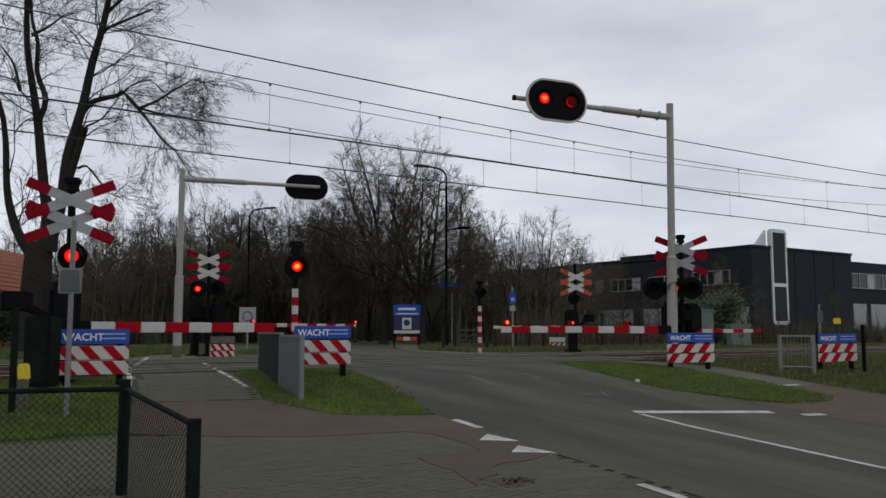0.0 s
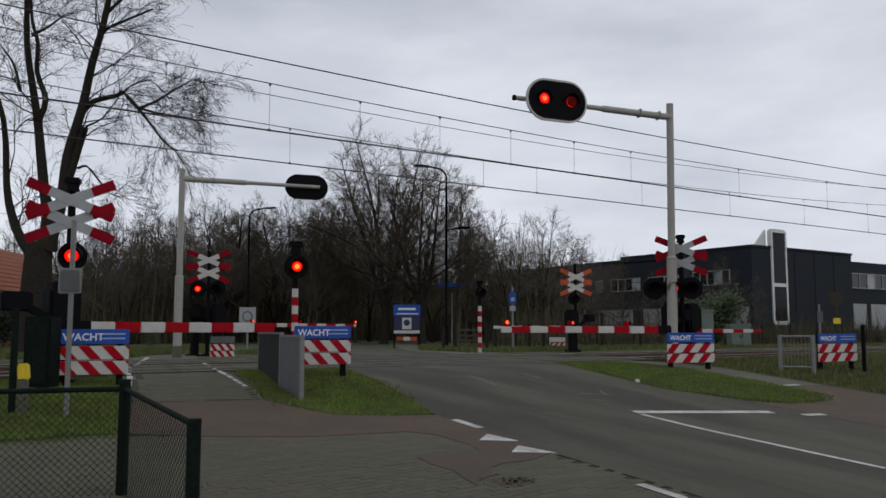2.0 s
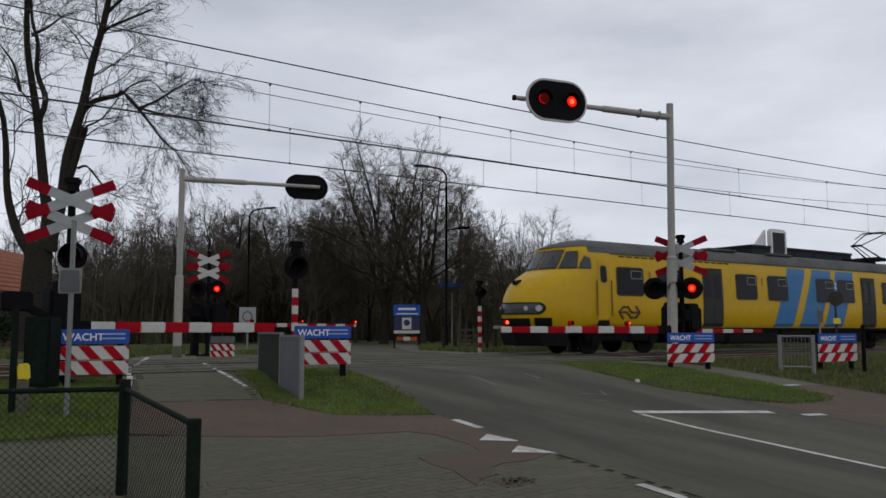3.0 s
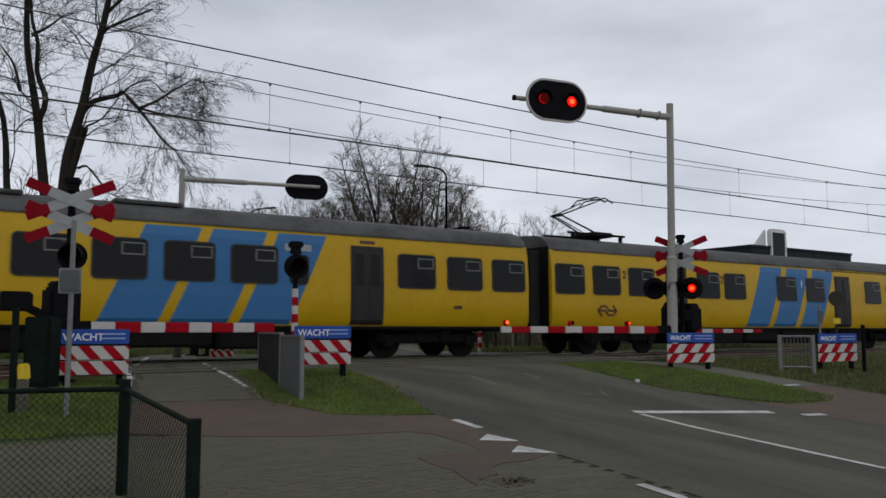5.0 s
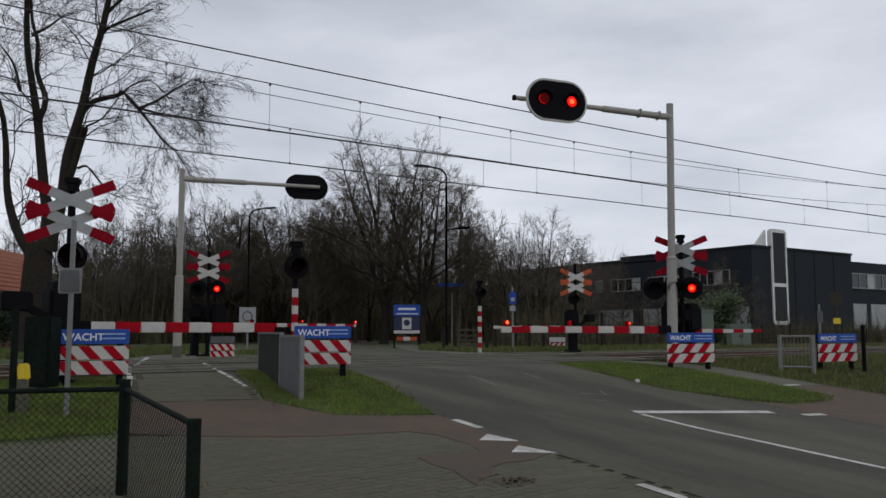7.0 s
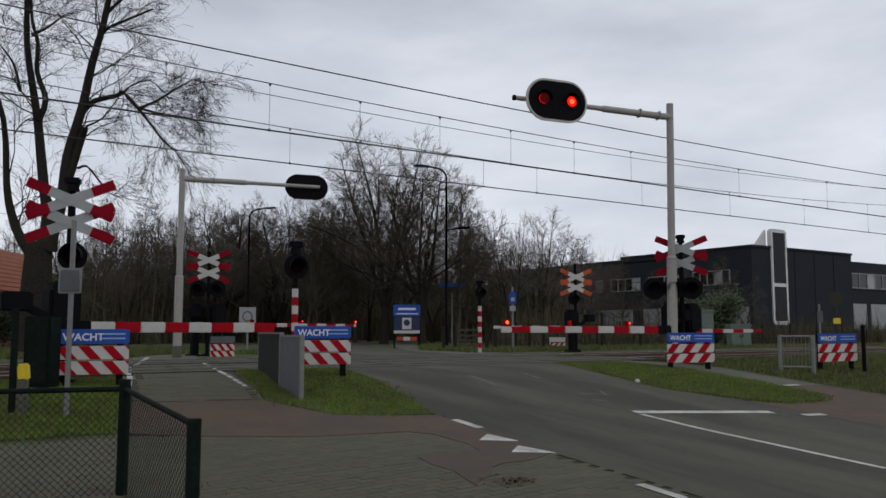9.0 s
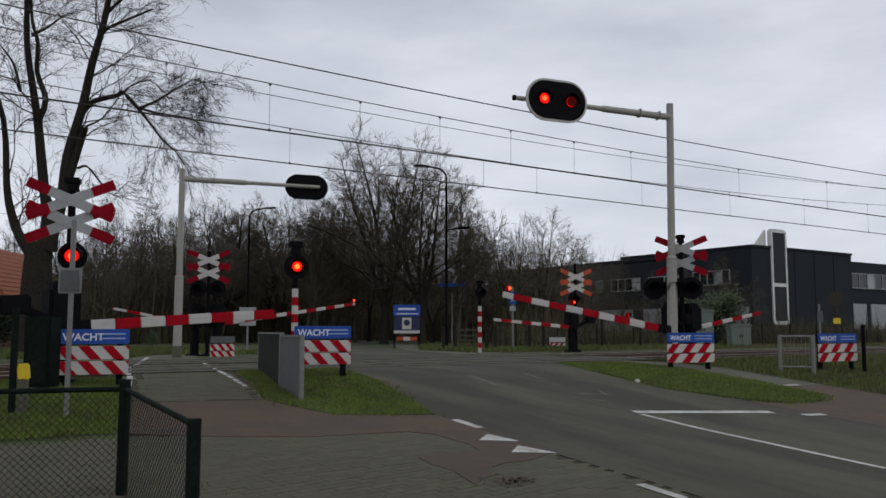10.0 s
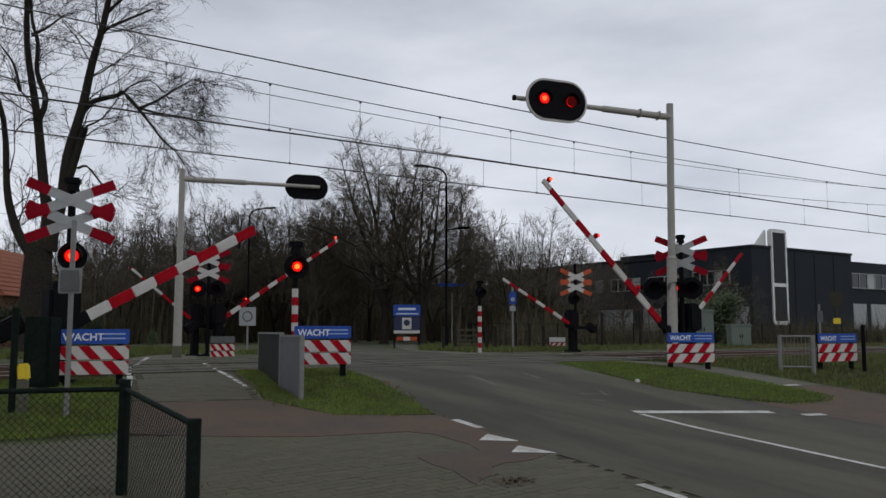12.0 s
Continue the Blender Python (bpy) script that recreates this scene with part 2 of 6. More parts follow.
# ---- building blocks ----
def box(bm, sx, sy, sz, m=None, bevel=0.0, slot=0):
    """A bevelled block of that size with its centre at m's origin."""
    r = bmesh.ops.create_cube(bm, size=1.0)
    vs = r["verts"]
    bmesh.ops.scale(bm, vec=(sx, sy, sz), verts=vs)
    if bevel:
        es = list({e for v in vs for e in v.link_edges})
        g = bmesh.ops.bevel(bm, geom=es, offset=min(bevel, 0.45 * min(sx, sy, sz)), segments=2, affect="EDGES")
        vs = list({v for fc in g["faces"] for v in fc.verts} | {v for v in vs if v.is_valid})
    if m is not None:
        bmesh.ops.transform(bm, matrix=m, verts=[v for v in vs if v.is_valid])
    for v in vs:
        if v.is_valid:
            for fc in v.link_faces:
                fc.material_index = slot
    return vs


def tube(bm, p0, p1, r0, r1=None, seg=12, caps=True):
    """A round bar from p0 to p1."""
    p0, p1 = Vector(p0), Vector(p1)
    r1 = r0 if r1 is None else r1
    d = p1 - p0
    g = bmesh.ops.create_cone(bm, cap_ends=caps, segments=seg, radius1=r0, radius2=r1, depth=d.length)
    m = Matrix.Translation((p0 + p1) / 2) @ d.to_track_quat("Z", "Y").to_matrix().to_4x4()
    bmesh.ops.transform(bm, matrix=m, verts=g["verts"])
    return g["verts"]


def plate(bm, pts, thick, m=None):
    """A flat plate: outline pts (x, z) in the plane y = 0, its front at y = -thick / 2."""
    a = [bm.verts.new((x, -thick / 2, z)) for x, z in pts]
    b = [bm.verts.new((x, thick / 2, z)) for x, z in pts]
    bm.faces.new(a)
    bm.faces.new(b[::-1])
    for i in range(len(pts)):
        j = (i + 1) % len(pts)
        bm.faces.new((a[j], a[i], b[i], b[j]))
    if m is not None:
        bmesh.ops.transform(bm, matrix=m, verts=a + b)
    return a + b


def stadium(w, h, n=12):
    """The outline of a slot, w wide and h high with round ends; w = h gives a circle."""
    r, c = h / 2, (w - h) / 2
    return [(c + r * math.cos(a), r * math.sin(a)) for a in np.linspace(-math.pi / 2, math.pi / 2, n)] + \
           [(-c + r * math.cos(a), r * math.sin(a)) for a in np.linspace(math.pi / 2, 1.5 * math.pi, n)]


def rounded(x0, z0, x1, z1, r, n=4):
    """A rectangle with round corners."""
    out = []
    for cx, cz, a0 in ((x1 - r, z0 + r, -90), (x1 - r, z1 - r, 0), (x0 + r, z1 - r, 90), (x0 + r, z0 + r, 180)):
        for i in range(n + 1):
            a = radians(a0 + 90 * i / n)
            out.append((cx + r * math.cos(a), cz + r * math.sin(a)))
    return out


def finish(bm, name, materials, smooth=False):
    bmesh.ops.recalc_face_normals(bm, faces=bm.faces)
    me = bpy.data.meshes.new(name)
    bm.to_mesh(me)
    bm.free()
    for m in (materials if isinstance(materials, (list, tuple)) else [materials]):
        me.materials.append(M[m])
    if smooth:
        for p in me.polygons:
            p.use_smooth = True
    return me


def part(name, bm, material, parent=None, label="", smooth=False, at=None):
    """Links a bmesh as one mesh object, under a thing or a part."""
    ob = new(name, finish(bm, name, material, smooth))
    ob.parent = parent
    if at is not None:
        ob.matrix_basis = at
    if label:
        tagged(ob, label)
    return ob


def thing(name, at, label, category, group="", kind=""):
    """An Empty at the base of a thing, to carry its parts."""
    ob = new(name)
    ob.empty_display_size = 0.2
    ob.matrix_basis = at if isinstance(at, Matrix) else Matrix.Translation(at)
    return tagged(ob, label, category, group, kind)


def words(text, size, m, material, parent, name="lettering", depth=0.002):
    """Raised lettering: the baseline runs along x from m's origin, facing -y."""
    cu = bpy.data.curves.new(name, "FONT")
    cu.body, cu.size, cu.extrude = text, size, depth
    cu.resolution_u, cu.offset = 3, size * 0.022
    tmp = new("tmp_text", cu)
    me = bpy.data.meshes.new_from_object(tmp)
    bpy.data.objects.remove(tmp)
    me.materials.clear()
    me.materials.append(M[material])
    ob = new(name, me)
    ob.parent = parent
    ob.matrix_basis = m @ pose(0, 0, 0, 90)
    return ob


def from_lists(name, verts, faces, material, parent=None, label="", smooth=False):
    me = bpy.data.meshes.new(name)
    me.from_pydata(verts, [], faces)
    for m in (material if isinstance(material, (list, tuple)) else [material]):
        me.materials.append(M[m])
    if smooth:
        me.polygons.foreach_set("use_smooth", [True] * len(me.polygons))
    ob = new(name, me)
    ob.parent = parent
    if label:
        tagged(ob, label)
    return ob


PROFILE = [(-64.8, -1.080), (2.2, -0.918), (4.3, -0.821), (7.6, -0.562), (10.3, -0.292), (12.4, -0.076), (14.0, 0.000), (25.9, 0.000), (32.4, -0.108), (64.8, -0.162), (324.0, -0.216), (3000.0, -0.3)]


def ground_z(y):
    """The ground rises to the level crossing and lies flat beyond it."""
    return float(np.interp(y, [p[0] for p in PROFILE], [p[1] for p in PROFILE]))


def patch(name, outline, lift, thick, material, label, kind="structure", step=0.5, category=""):
    """A layer that follows the ground: its top lies lift above it, its edge goes down by thick."""
    bm = bmesh.new()
    fc = bm.faces.new([bm.verts.new((x, y, 0)) for x, y in outline])
    y0, y1 = min(p[1] for p in outline), max(p[1] for p in outline)
    cuts = [y for y in np.arange(math.ceil(y0 / step) * step, min(y1, 40), step)] + [p[0] for p in PROFILE if y0 < p[0] < y1]
    for y in cuts:
        bmesh.ops.bisect_plane(bm, geom=bm.verts[:] + bm.edges[:] + bm.faces[:], plane_co=(0, y, 0), plane_no=(0, 1, 0))
    bmesh.ops.triangulate(bm, faces=[q for q in bm.faces if len(q.verts) > 4])
    g = bmesh.ops.extrude_face_region(bm, geom=bm.faces[:])
    low = [v for v in g["geom"] if isinstance(v, bmesh.types.BMVert)]
    for v in low:
        v.co.z = -thick
    for v in bm.verts:
        v.co.z += ground_z(v.co.y) + lift
    return tagged(part(name, bm, material), label, category, kind=kind)


def inside(p, poly):
    x, y = p
    hit = False
    for i in range(len(poly)):
        (x0, y0), (x1, y1) = poly[i - 1], poly[i]
        if (y0 > y) != (y1 > y) and x < x0 + (y - y0) * (x1 - x0) / (y1 - y0):
            hit = not hit
    return hit


ROAD_DIR = Vector((0.237, 0.971, 0))          # along the road over the crossing
CROSS_TURN = -13.7                            # degrees: square to that road
ALONG = pose(0, 0, 0, 0, 0, CROSS_TURN)


# ---- ground, roads, pavement ----
def build_ground():
    xs = [-3000, -600, -150, -60, -30, -15, 0, 15, 30, 60, 150, 600, 3000]
    ys = sorted({p[0] for p in PROFILE} | {-3000.0, -500.0, 15.2, 15.7, 23.1, 23.6, 45.0, 100.0, 180.0, 800.0})
    v = [(x, y, ground_z(y) - (0.2 if 15.4 < y < 23.4 else 0.0)) for y in ys for x in xs]
    n = len(xs)
    fs = [(j * n + i, j * n + i + 1, (j + 1) * n + i + 1, (j + 1) * n + i) for j in range(len(ys) - 1) for i in range(n - 1)]
    tagged(from_lists("ground", v, fs, "soil"), "short winter grass on dark soil", "ground", kind="structure")


NEAR_ROAD = [(6.35, -60), (6.35, 9.55), (6.5, 10.2), (6.85, 11.44), (7.27, 13.3), (7.8, 15.4), (9.5, 22.9), (10.2, 25.0), (13.8, 33.5), (20.5, 50), (39, 86), (90, 180),
             (97, 178), (45.9, 83), (26.3, 48.2), (19.5, 32.6), (16.0, 23.5), (13.9, 15.5), (13.1, 14.6), (12.1, 12.3), (11.85, 10.4), (12.3, 9.2), (12.3, -60)]
ISLAND_M = [(5.35, 13.9), (4.62, 11.17), (5.05, 9.95), (5.7, 9.7), (6.33, 9.6), (6.83, 11.45), (7.25, 13.3), (7.75, 15.4), (5.8, 15.4)]
ISLAND_R = [(13.15, 14.7), (12.15, 12.3), (11.9, 10.4), (12.4, 9.2), (12.85, 8.75), (13.9, 8.7), (14.5, 9.1), (14.72, 10.5), (14.75, 14.5)]
VERGE_L = [(-40, 9.55), (2.3, 9.7), (2.85, 11.5), (3.12, 12.7), (3.5, 14.4), (-40, 14.6)]
VERGE_R = [(16.05, 8.5), (60, 5.0), (60, 15.0), (16.1, 14.9), (16.0, 12.4)]
VERGE_FAR_L = [(-30, 25.2), (6.9, 25.2), (8.0, 29), (9, 33.2), (12.8, 34), (19, 50), (-30, 60)]
VERGE_FAR_R = [(17.0, 25.0), (60, 25.0), (60, 55), (30.5, 51.5), (20.6, 33), (18.6, 28.2)]


def build_roads():
    patch("road", NEAR_ROAD, 0.03, 0.3, "asphalt", "worn grey asphalt road over the level crossing", category="road")
    patch("bicycle_path", [(12.3, -60), (12.3, 9.15), (12.85, 8.72), (13.9, 8.66), (14.55, 9.1), (14.76, 10.5), (14.78, 15.5), (16.2, 15.5), (16.0, 12.4), (16.0, 8.6), (17.5, -60)], 0.02, 0.25,
          "redasphalt", "faded red asphalt bicycle path", category="path")
    patch("bicycle_path_ramp", [(14.82, 15.45), (16.15, 15.45), (15.98, 12.4), (15.98, 9.9), (14.8, 10.1)], 0.025, 0.02, "concrete", "pale worn surface of the path near the tracks", category="path")
    patch("bicycle_path_far", [(16.3, 15.4), (14.0, 15.4), (16.2, 23.5), (18.0, 28.0), (20.3, 33), (30, 51), (31.5, 50.2), (21.8, 32), (19.6, 27), (18.2, 23.2)], 0.022, 0.25, "concrete",
          "pale concrete path beside the road", category="path")
    patch("pavement", [(-40, -20), (-40, 9.5), (2.35, 9.46), (2.86, 11.35), (4.6, 11.17), (5.03, 9.93), (5.7, 9.66), (6.35, 9.53), (6.35, -20)], 0.012, 0.1, "mortar", "pavement of grey clinker bricks", category="pavement")
    patch("side_road", [(2.4, 9.6), (2.62, 10.4), (2.88, 11.36), (3.7, 11.27), (4.58, 11.16), (4.66, 10.9), (4.82, 10.45), (5.03, 9.92), (5.7, 9.65), (6.33, 9.52), (6.34, 8.6), (6.34, 7.45), (6.3, 7.2), (5.93, 7.02), (5.72, 6.98), (5.5, 7.0),
                        (5.27, 6.9), (5.05, 6.62), (4.82, 6.5), (4.68, 6.36), (4.72, 6.6), (4.81, 6.92), (4.76, 7.2), (4.8, 7.56), (5.1, 7.6), (5.62, 7.58), (5.7, 7.9), (5.6, 8.5), (5.38, 8.72), (4.9, 8.76), (4.25, 8.82),
                        (3.6, 9.02), (3.1, 9.22), (2.7, 9.42)], 0.037, 0.05, "redasphalt", "side road of worn red-brown asphalt", category="road")
    patch("footpath", [(2.9, 11.39), (3.16, 12.7), (3.9, 15.4), (5.75, 22.9), (6.4, 25.4), (8.2, 29.6), (9.0, 33), (12.8, 33.6), (12.4, 32.2), (10.2, 31.2), (8.4, 26), (7.5, 22.9),
                       (5.7, 15.4), (5.33, 13.9), (4.6, 11.21)], 0.016, 0.3, "concrete", "grey brick footpath across the tracks", category="path")


def strip(bm, a, b, w0, w1=None):
    """A painted bar on the road from a to b."""
    a, b = Vector((*a, 0)), Vector((*b, 0))
    side = (b - a).normalized().cross(Vector((0, 0, 1)))
    w1 = w0 if w1 is None else w1
    n = max(1, int((b - a).length / 0.5))
    rows = []
    for i in range(n + 1):
        p, w = a.lerp(b, i / n), w0 + (w1 - w0) * i / n
        rows.append([bm.verts.new((*(p + side * s * w / 2).xy, 0)) for s in (-1, 1)])
    for v in (x for r in rows for x in r):
        v.co.z = ground_z(v.co.y) + 0.038
    for r, s in zip(rows, rows[1:]):
        bm.faces.new((r[0], r[1], s[1], s[0]))


def build_markings():
    marks = (("stop_line", "worn white stop line on the asphalt", [((9.35, 8.83), (11.65, 8.15), 0.2, 0.2)]),
             ("centre_line", "white centre line on the asphalt", [((9.31, 8.66), (9.30, 5.11), 0.1, 0.1), ((9.52, 5.0), (9.5, -6), 0.1, 0.1)]),
             ("lane_dash", "white lane dash on the asphalt", [((6.38, 9.16), (6.39, 8.61), 0.12, 0.12)]),
             ("lane_dash", "white lane dash on the asphalt", [((6.14, 5.75), (6.12, 5.20), 0.12, 0.12)]),
             ("give_way_tooth", "white give-way tooth on the road", [((6.09, 8.15), (6.36, 7.83), 0.4, 0.02)]),
             ("give_way_tooth", "white give-way tooth on the road", [((6.05, 7.51), (6.35, 7.16), 0.4, 0.02)]),
             ("path_edge_line", "chipped white edge line along the footpath", [((6.48, 19.4), (5.1, 14.1), 0.09, 0.08), ((5.05, 13.9), (4.98, 13.5), 0.08, 0.07), ((4.95, 13.36), (4.88, 12.98), 0.07, 0.08), ((4.86, 12.88), (4.80, 12.6), 0.08, 0.06), ((4.79, 12.5), (4.75, 12.3), 0.06, 0.07)]),
             ("path_edge_line", "chipped white edge line along the footpath", [((4.51, 18.19), (3.72, 15.0), 0.09, 0.08), ((3.66, 14.7), (3.44, 13.8), 0.08, 0.09), ((3.4, 13.65), (3.2, 12.85), 0.08, 0.07)]),
             ("path_edge_line", "white line across the crossing", [((4.94, 19.36), (6.61, 24.61), 0.12, 0.12)]),
             ("path_edge_line", "white give-way line on the bicycle path", [((14.74, 10.11), (15.30, 10.05), 0.12, 0.12)]),
             ("path_edge_line", "white give-way line on the bicycle path", [((11.95, 7.81), (12.38, 7.74), 0.15, 0.15)]))
    marks += (("paint_scuff", "worn remains of white paint on the asphalt", [((9.14, 12.66), (8.86, 11.5), 0.05, 0.09), ((10.45, 12.7), (10.25, 11.99), 0.04, 0.07)]),
              ("paint_scuff", "worn remains of white paint on the asphalt", [((9.75, 10.42), (10.22, 10.16), 0.05, 0.03), ((10.36, 10.55), (10.1, 10.15), 0.03, 0.04), ((9.52, 9.86), (9.66, 9.7), 0.08, 0.04)]))
    for name, label, bars in marks:
        bm = bmesh.new()
        for a, b, w0, w1 in bars:
            strip(bm, a, b, w0, w1)
        tagged(part(name, bm, "wornpaint" if name == "paint_scuff" else "roadpaint"), label, "road marking", kind="structure")


# ---- railway ----
TRACKS = (17.2, 21.2)


def build_tracks():
    rng = np.random.default_rng(4)
    for y in TRACKS:
        tr = thing("railway_track", (0, y, -0.2), "railway track of rusty rails on concrete sleepers in ballast", "railway track", "tracks", "structure")
        for s in (-1, 1):
            bm = bmesh.new()
            box(bm, 800, 0.15, 0.02, pose(0, s * 0.75, 0.075))
            box(bm, 800, 0.025, 0.11, pose(0, s * 0.75, 0.13))
            box(bm, 800, 0.07, 0.03, pose(0, s * 0.75, 0.195))
            r = part("rail", bm, "rail", tr)
            bm = bmesh.new()
            box(bm, 800, 0.055, 0.006, pose(0, s * 0.75, 0.213))
            part("rail_head", bm, "railhead", r, "polished running surface")
        bm = bmesh.new()
        box(bm, 0.24, 2.5, 0.12, bevel=0.02)
        me = finish(bm, "sleeper", "sleeper")
        for i in range(-10, 125):
            x = 3 + i * 0.6
            if 3.0 < x < 18.6:
                continue
            ob = new("sleeper", me)
            ob.parent = tr
            ob.location = (x, 0, 0.01)
    # ballast: loose stones over both tracks
    n = 26000
    px = np.concatenate([rng.uniform(16.5, 60, n), rng.uniform(-14, 4.5, 9000)])
    py = rng.uniform(15.4, 23.3, len(px))
    keep = (px > 17.0 + (py - 15.4) * 0.237) | (px < 2.9 + (py - 13) * 0.237)
    px, py = px[keep], py[keep]
    sz = rng.uniform(0.025, 0.05, len(px))
    oct_ = np.array([(1, 0, 0), (0, 1, 0), (-1, 0, 0), (0, -1, 0), (0, 0, 1)])
    fc = np.array([(0, 1, 4), (1, 2, 4), (2, 3, 4), (3, 0, 4)])
    v = (oct_[None] * (sz[:, None, None] * rng.uniform(0.7, 1.3, (len(px), 5, 3))) + np.stack([px, py, np.full(len(px), -0.19)], 1)[:, None]).reshape(-1, 3)
    fs = (fc[None] + 5 * np.arange(len(px))[:, None, None]).reshape(-1, 3)
    tagged(from_lists("ballast", v.tolist(), fs.tolist(), "ballast"), "brown crushed stone ballast between the sleepers", "ballast", kind="stuff")
    bm = bmesh.new()
    box(bm, 800, 8.0, 0.02, pose(0, 19.2, -0.19))
    tagged(part("ballast_bed", bm, "ballast"), "bed of dark ballast under the tracks", "ballast", kind="structure")
    # slabs that fill the crossing between the rails
    deck = thing("level_crossing_deck", (0, 0, 0), "dark slabs filling the level crossing between the rails", "crossing deck", kind="structure")
    for y in TRACKS:
        for k, (yc, w) in enumerate(((y - 1.22, 0.72), (y, 1.28), (y + 1.22, 0.72))):
            bm = bmesh.new()
            box(bm, 1.16, w, 0.16, bevel=0.012)
            me = finish(bm, "slab", "asphalt")
            for i in range(12):
                ob = new("slab", me)
                ob.parent = deck
                ob.location = (4.0 + (yc - 15) * 0.237 + i * 1.18, yc, -0.042 + 0.002 * (i % 2))


def wire(name, pts, r, material, label, parent=None):
    cu = bpy.data.curves.new(name, "CURVE")
    cu.dimensions, cu.bevel_depth, cu.bevel_resolution = "3D", r, 1
    sp = cu.splines.new("POLY")
    sp.points.add(len(pts) - 1)
    for p, q in zip(sp.points, pts):
        p.co = (*q, 1)
    cu.materials.append(M[material])
    ob = new(name, cu)
    ob.parent = parent
    return tagged(ob, label)


def build_overhead():
    """Two catenaries, a second carrier and a feeder; droppers hang between carrier and contact wire."""
    def sag(x, z, d):
        return z + d * ((x - 19) / 32) ** 2
    for y, zm, zc, dm, x0, gap, label in ((17.2, 6.03, 5.15, 1.19, 7.05, 2.25, "overhead line of the near track with droppers"), (21.2, 6.18, 5.33, 1.3, 7.1, 2.2, "overhead line of the far track with droppers")):
        ob = thing("overhead_line", (0, y, 0), label, "overhead line", "overhead lines")
        xs = np.linspace(-45, 110, 60)
        wire("carrier_wire", [(x, 0, sag(x, zm, dm)) for x in xs], 0.011, "wire", "", ob)
        wire("contact_wire", [(-45, 0, zc), (110, 0, zc)], 0.014, "wire", "", ob)
        wire("contact_wire", [(-45, 0.05, zc), (110, 0.05, zc)], 0.010, "wire", "", ob)
        for i in range(-6, 12):
            x = x0 + i * gap if i < 6 else x0 + 5 * gap + (i - 5) * 5.0
            bm = bmesh.new()
            tube(bm, (x, 0, zc), (x, 0, sag(x, zm, dm)), 0.005, seg=5)
            box(bm, 0.05, 0.03, 0.06, pose(x, 0, zc))
            box(bm, 0.05, 0.03, 0.06, pose(x, 0, sag(x, zm, dm) - 0.02))
            part("dropper", bm, "insulator", ob)
    ob = thing("feeder_line", (0, 15.5, 0), "single high feeder cable beside the overhead line", "cable")
    wire("cable", [(x, 0, 6.05 + 0.175 * ((x - 16.5) / 15) ** 2) for x in np.linspace(-30, 60, 40)], 0.013, "wire", "", ob)
    ob = thing("reinforcing_line", (0, 21.2, 0), "thin reinforcing cable above the far track", "cable")
    wire("cable", [(x, 0, 7.01 + 0.277 * ((x - 19) / 15) ** 2) for x in np.linspace(-30, 70, 40)], 0.010, "wire", "", ob)


build_ground()
build_roads()
build_markings()
build_tracks()
build_overhead()


# ---- crossing equipment ----
FLASHERS = []                                 # (moving part, phase, pose, rests): phase 0 and 1 flash in turn; some rest while the booms begin to rise


def flasher(parent, r, m, phase, face="lenson", dark="lensblack", rests=False):
    """An added insert behind the hood whose turning imitates switching: one side shines, the other is dark."""
    pts = stadium(2 * r, 2 * r, 10)
    bm = bmesh.new()
    box(bm, r * 0.5, 0.012, r * 0.5)
    ob = part("lamp_insert", bm, "lensblack", parent, at=m)
    bm = bmesh.new()
    plate(bm, pts, 0.008, pose(0, -0.012, 0))
    part("lit_face", bm, "lenson", ob, "glowing red lamp face")
    bm = bmesh.new()
    plate(bm, [(x * 0.5, z * 0.5) for x, z in pts], 0.006, pose(0, -0.02, 0))
    part("lit_core", bm, "lenshot" if face == "lenson" else face, ob)
    bm = bmesh.new()
    wide = 1.0 if dark == "lensoff" else 1.28
    plate(bm, [(x * wide, z * wide) for x, z in pts], 0.008, pose(0, 0.012, 0))
    part("dark_face", bm, dark, ob, "unlit dark red face")
    FLASHERS.append((ob, phase, m, rests))
    return ob


def hood(bm, r, m, deep=0.22):
    """A sun hood over a lens."""
    n = 12
    rows = []
    for y, k in ((0, 1.0), (-deep, 1.0)):
        rows.append([(k * r * math.cos(a), y, k * r * math.sin(a)) for a in np.linspace(radians(-10), radians(190), n)])
    for off in (0.0, 0.012):
        vs = [[bm.verts.new(m @ Vector((x * (1 + off / r), y, z * (1 + off / r)))) for x, y, z in row] for row in rows]
        for i in range(n - 1):
            bm.faces.new((vs[0][i], vs[0][i + 1], vs[1][i + 1], vs[1][i]))


def lamp_head(parent, m, r, phase, lens=0.1, lit=True, face="lenson", rests=False):
    """A round black signal head with a hooded red lamp; it faces -y of m."""
    bm = bmesh.new()
    plate(bm, stadium(2 * r, 2 * r, 16), 0.03, m)
    tube(bm, m @ Vector((0, 0.02, 0)), m @ Vector((0, 0.2, 0)), r * 0.62, r * 0.45, 16)
    hood(bm, lens * 1.42, m @ pose(0, -0.016, 0))
    head = part("signal_head", bm, "darkplastic", parent, "round black signal head with a hood")
    if lit:
        flasher(head, lens, m @ pose(0, -0.06, 0), phase, face, rests=rests)
    return head


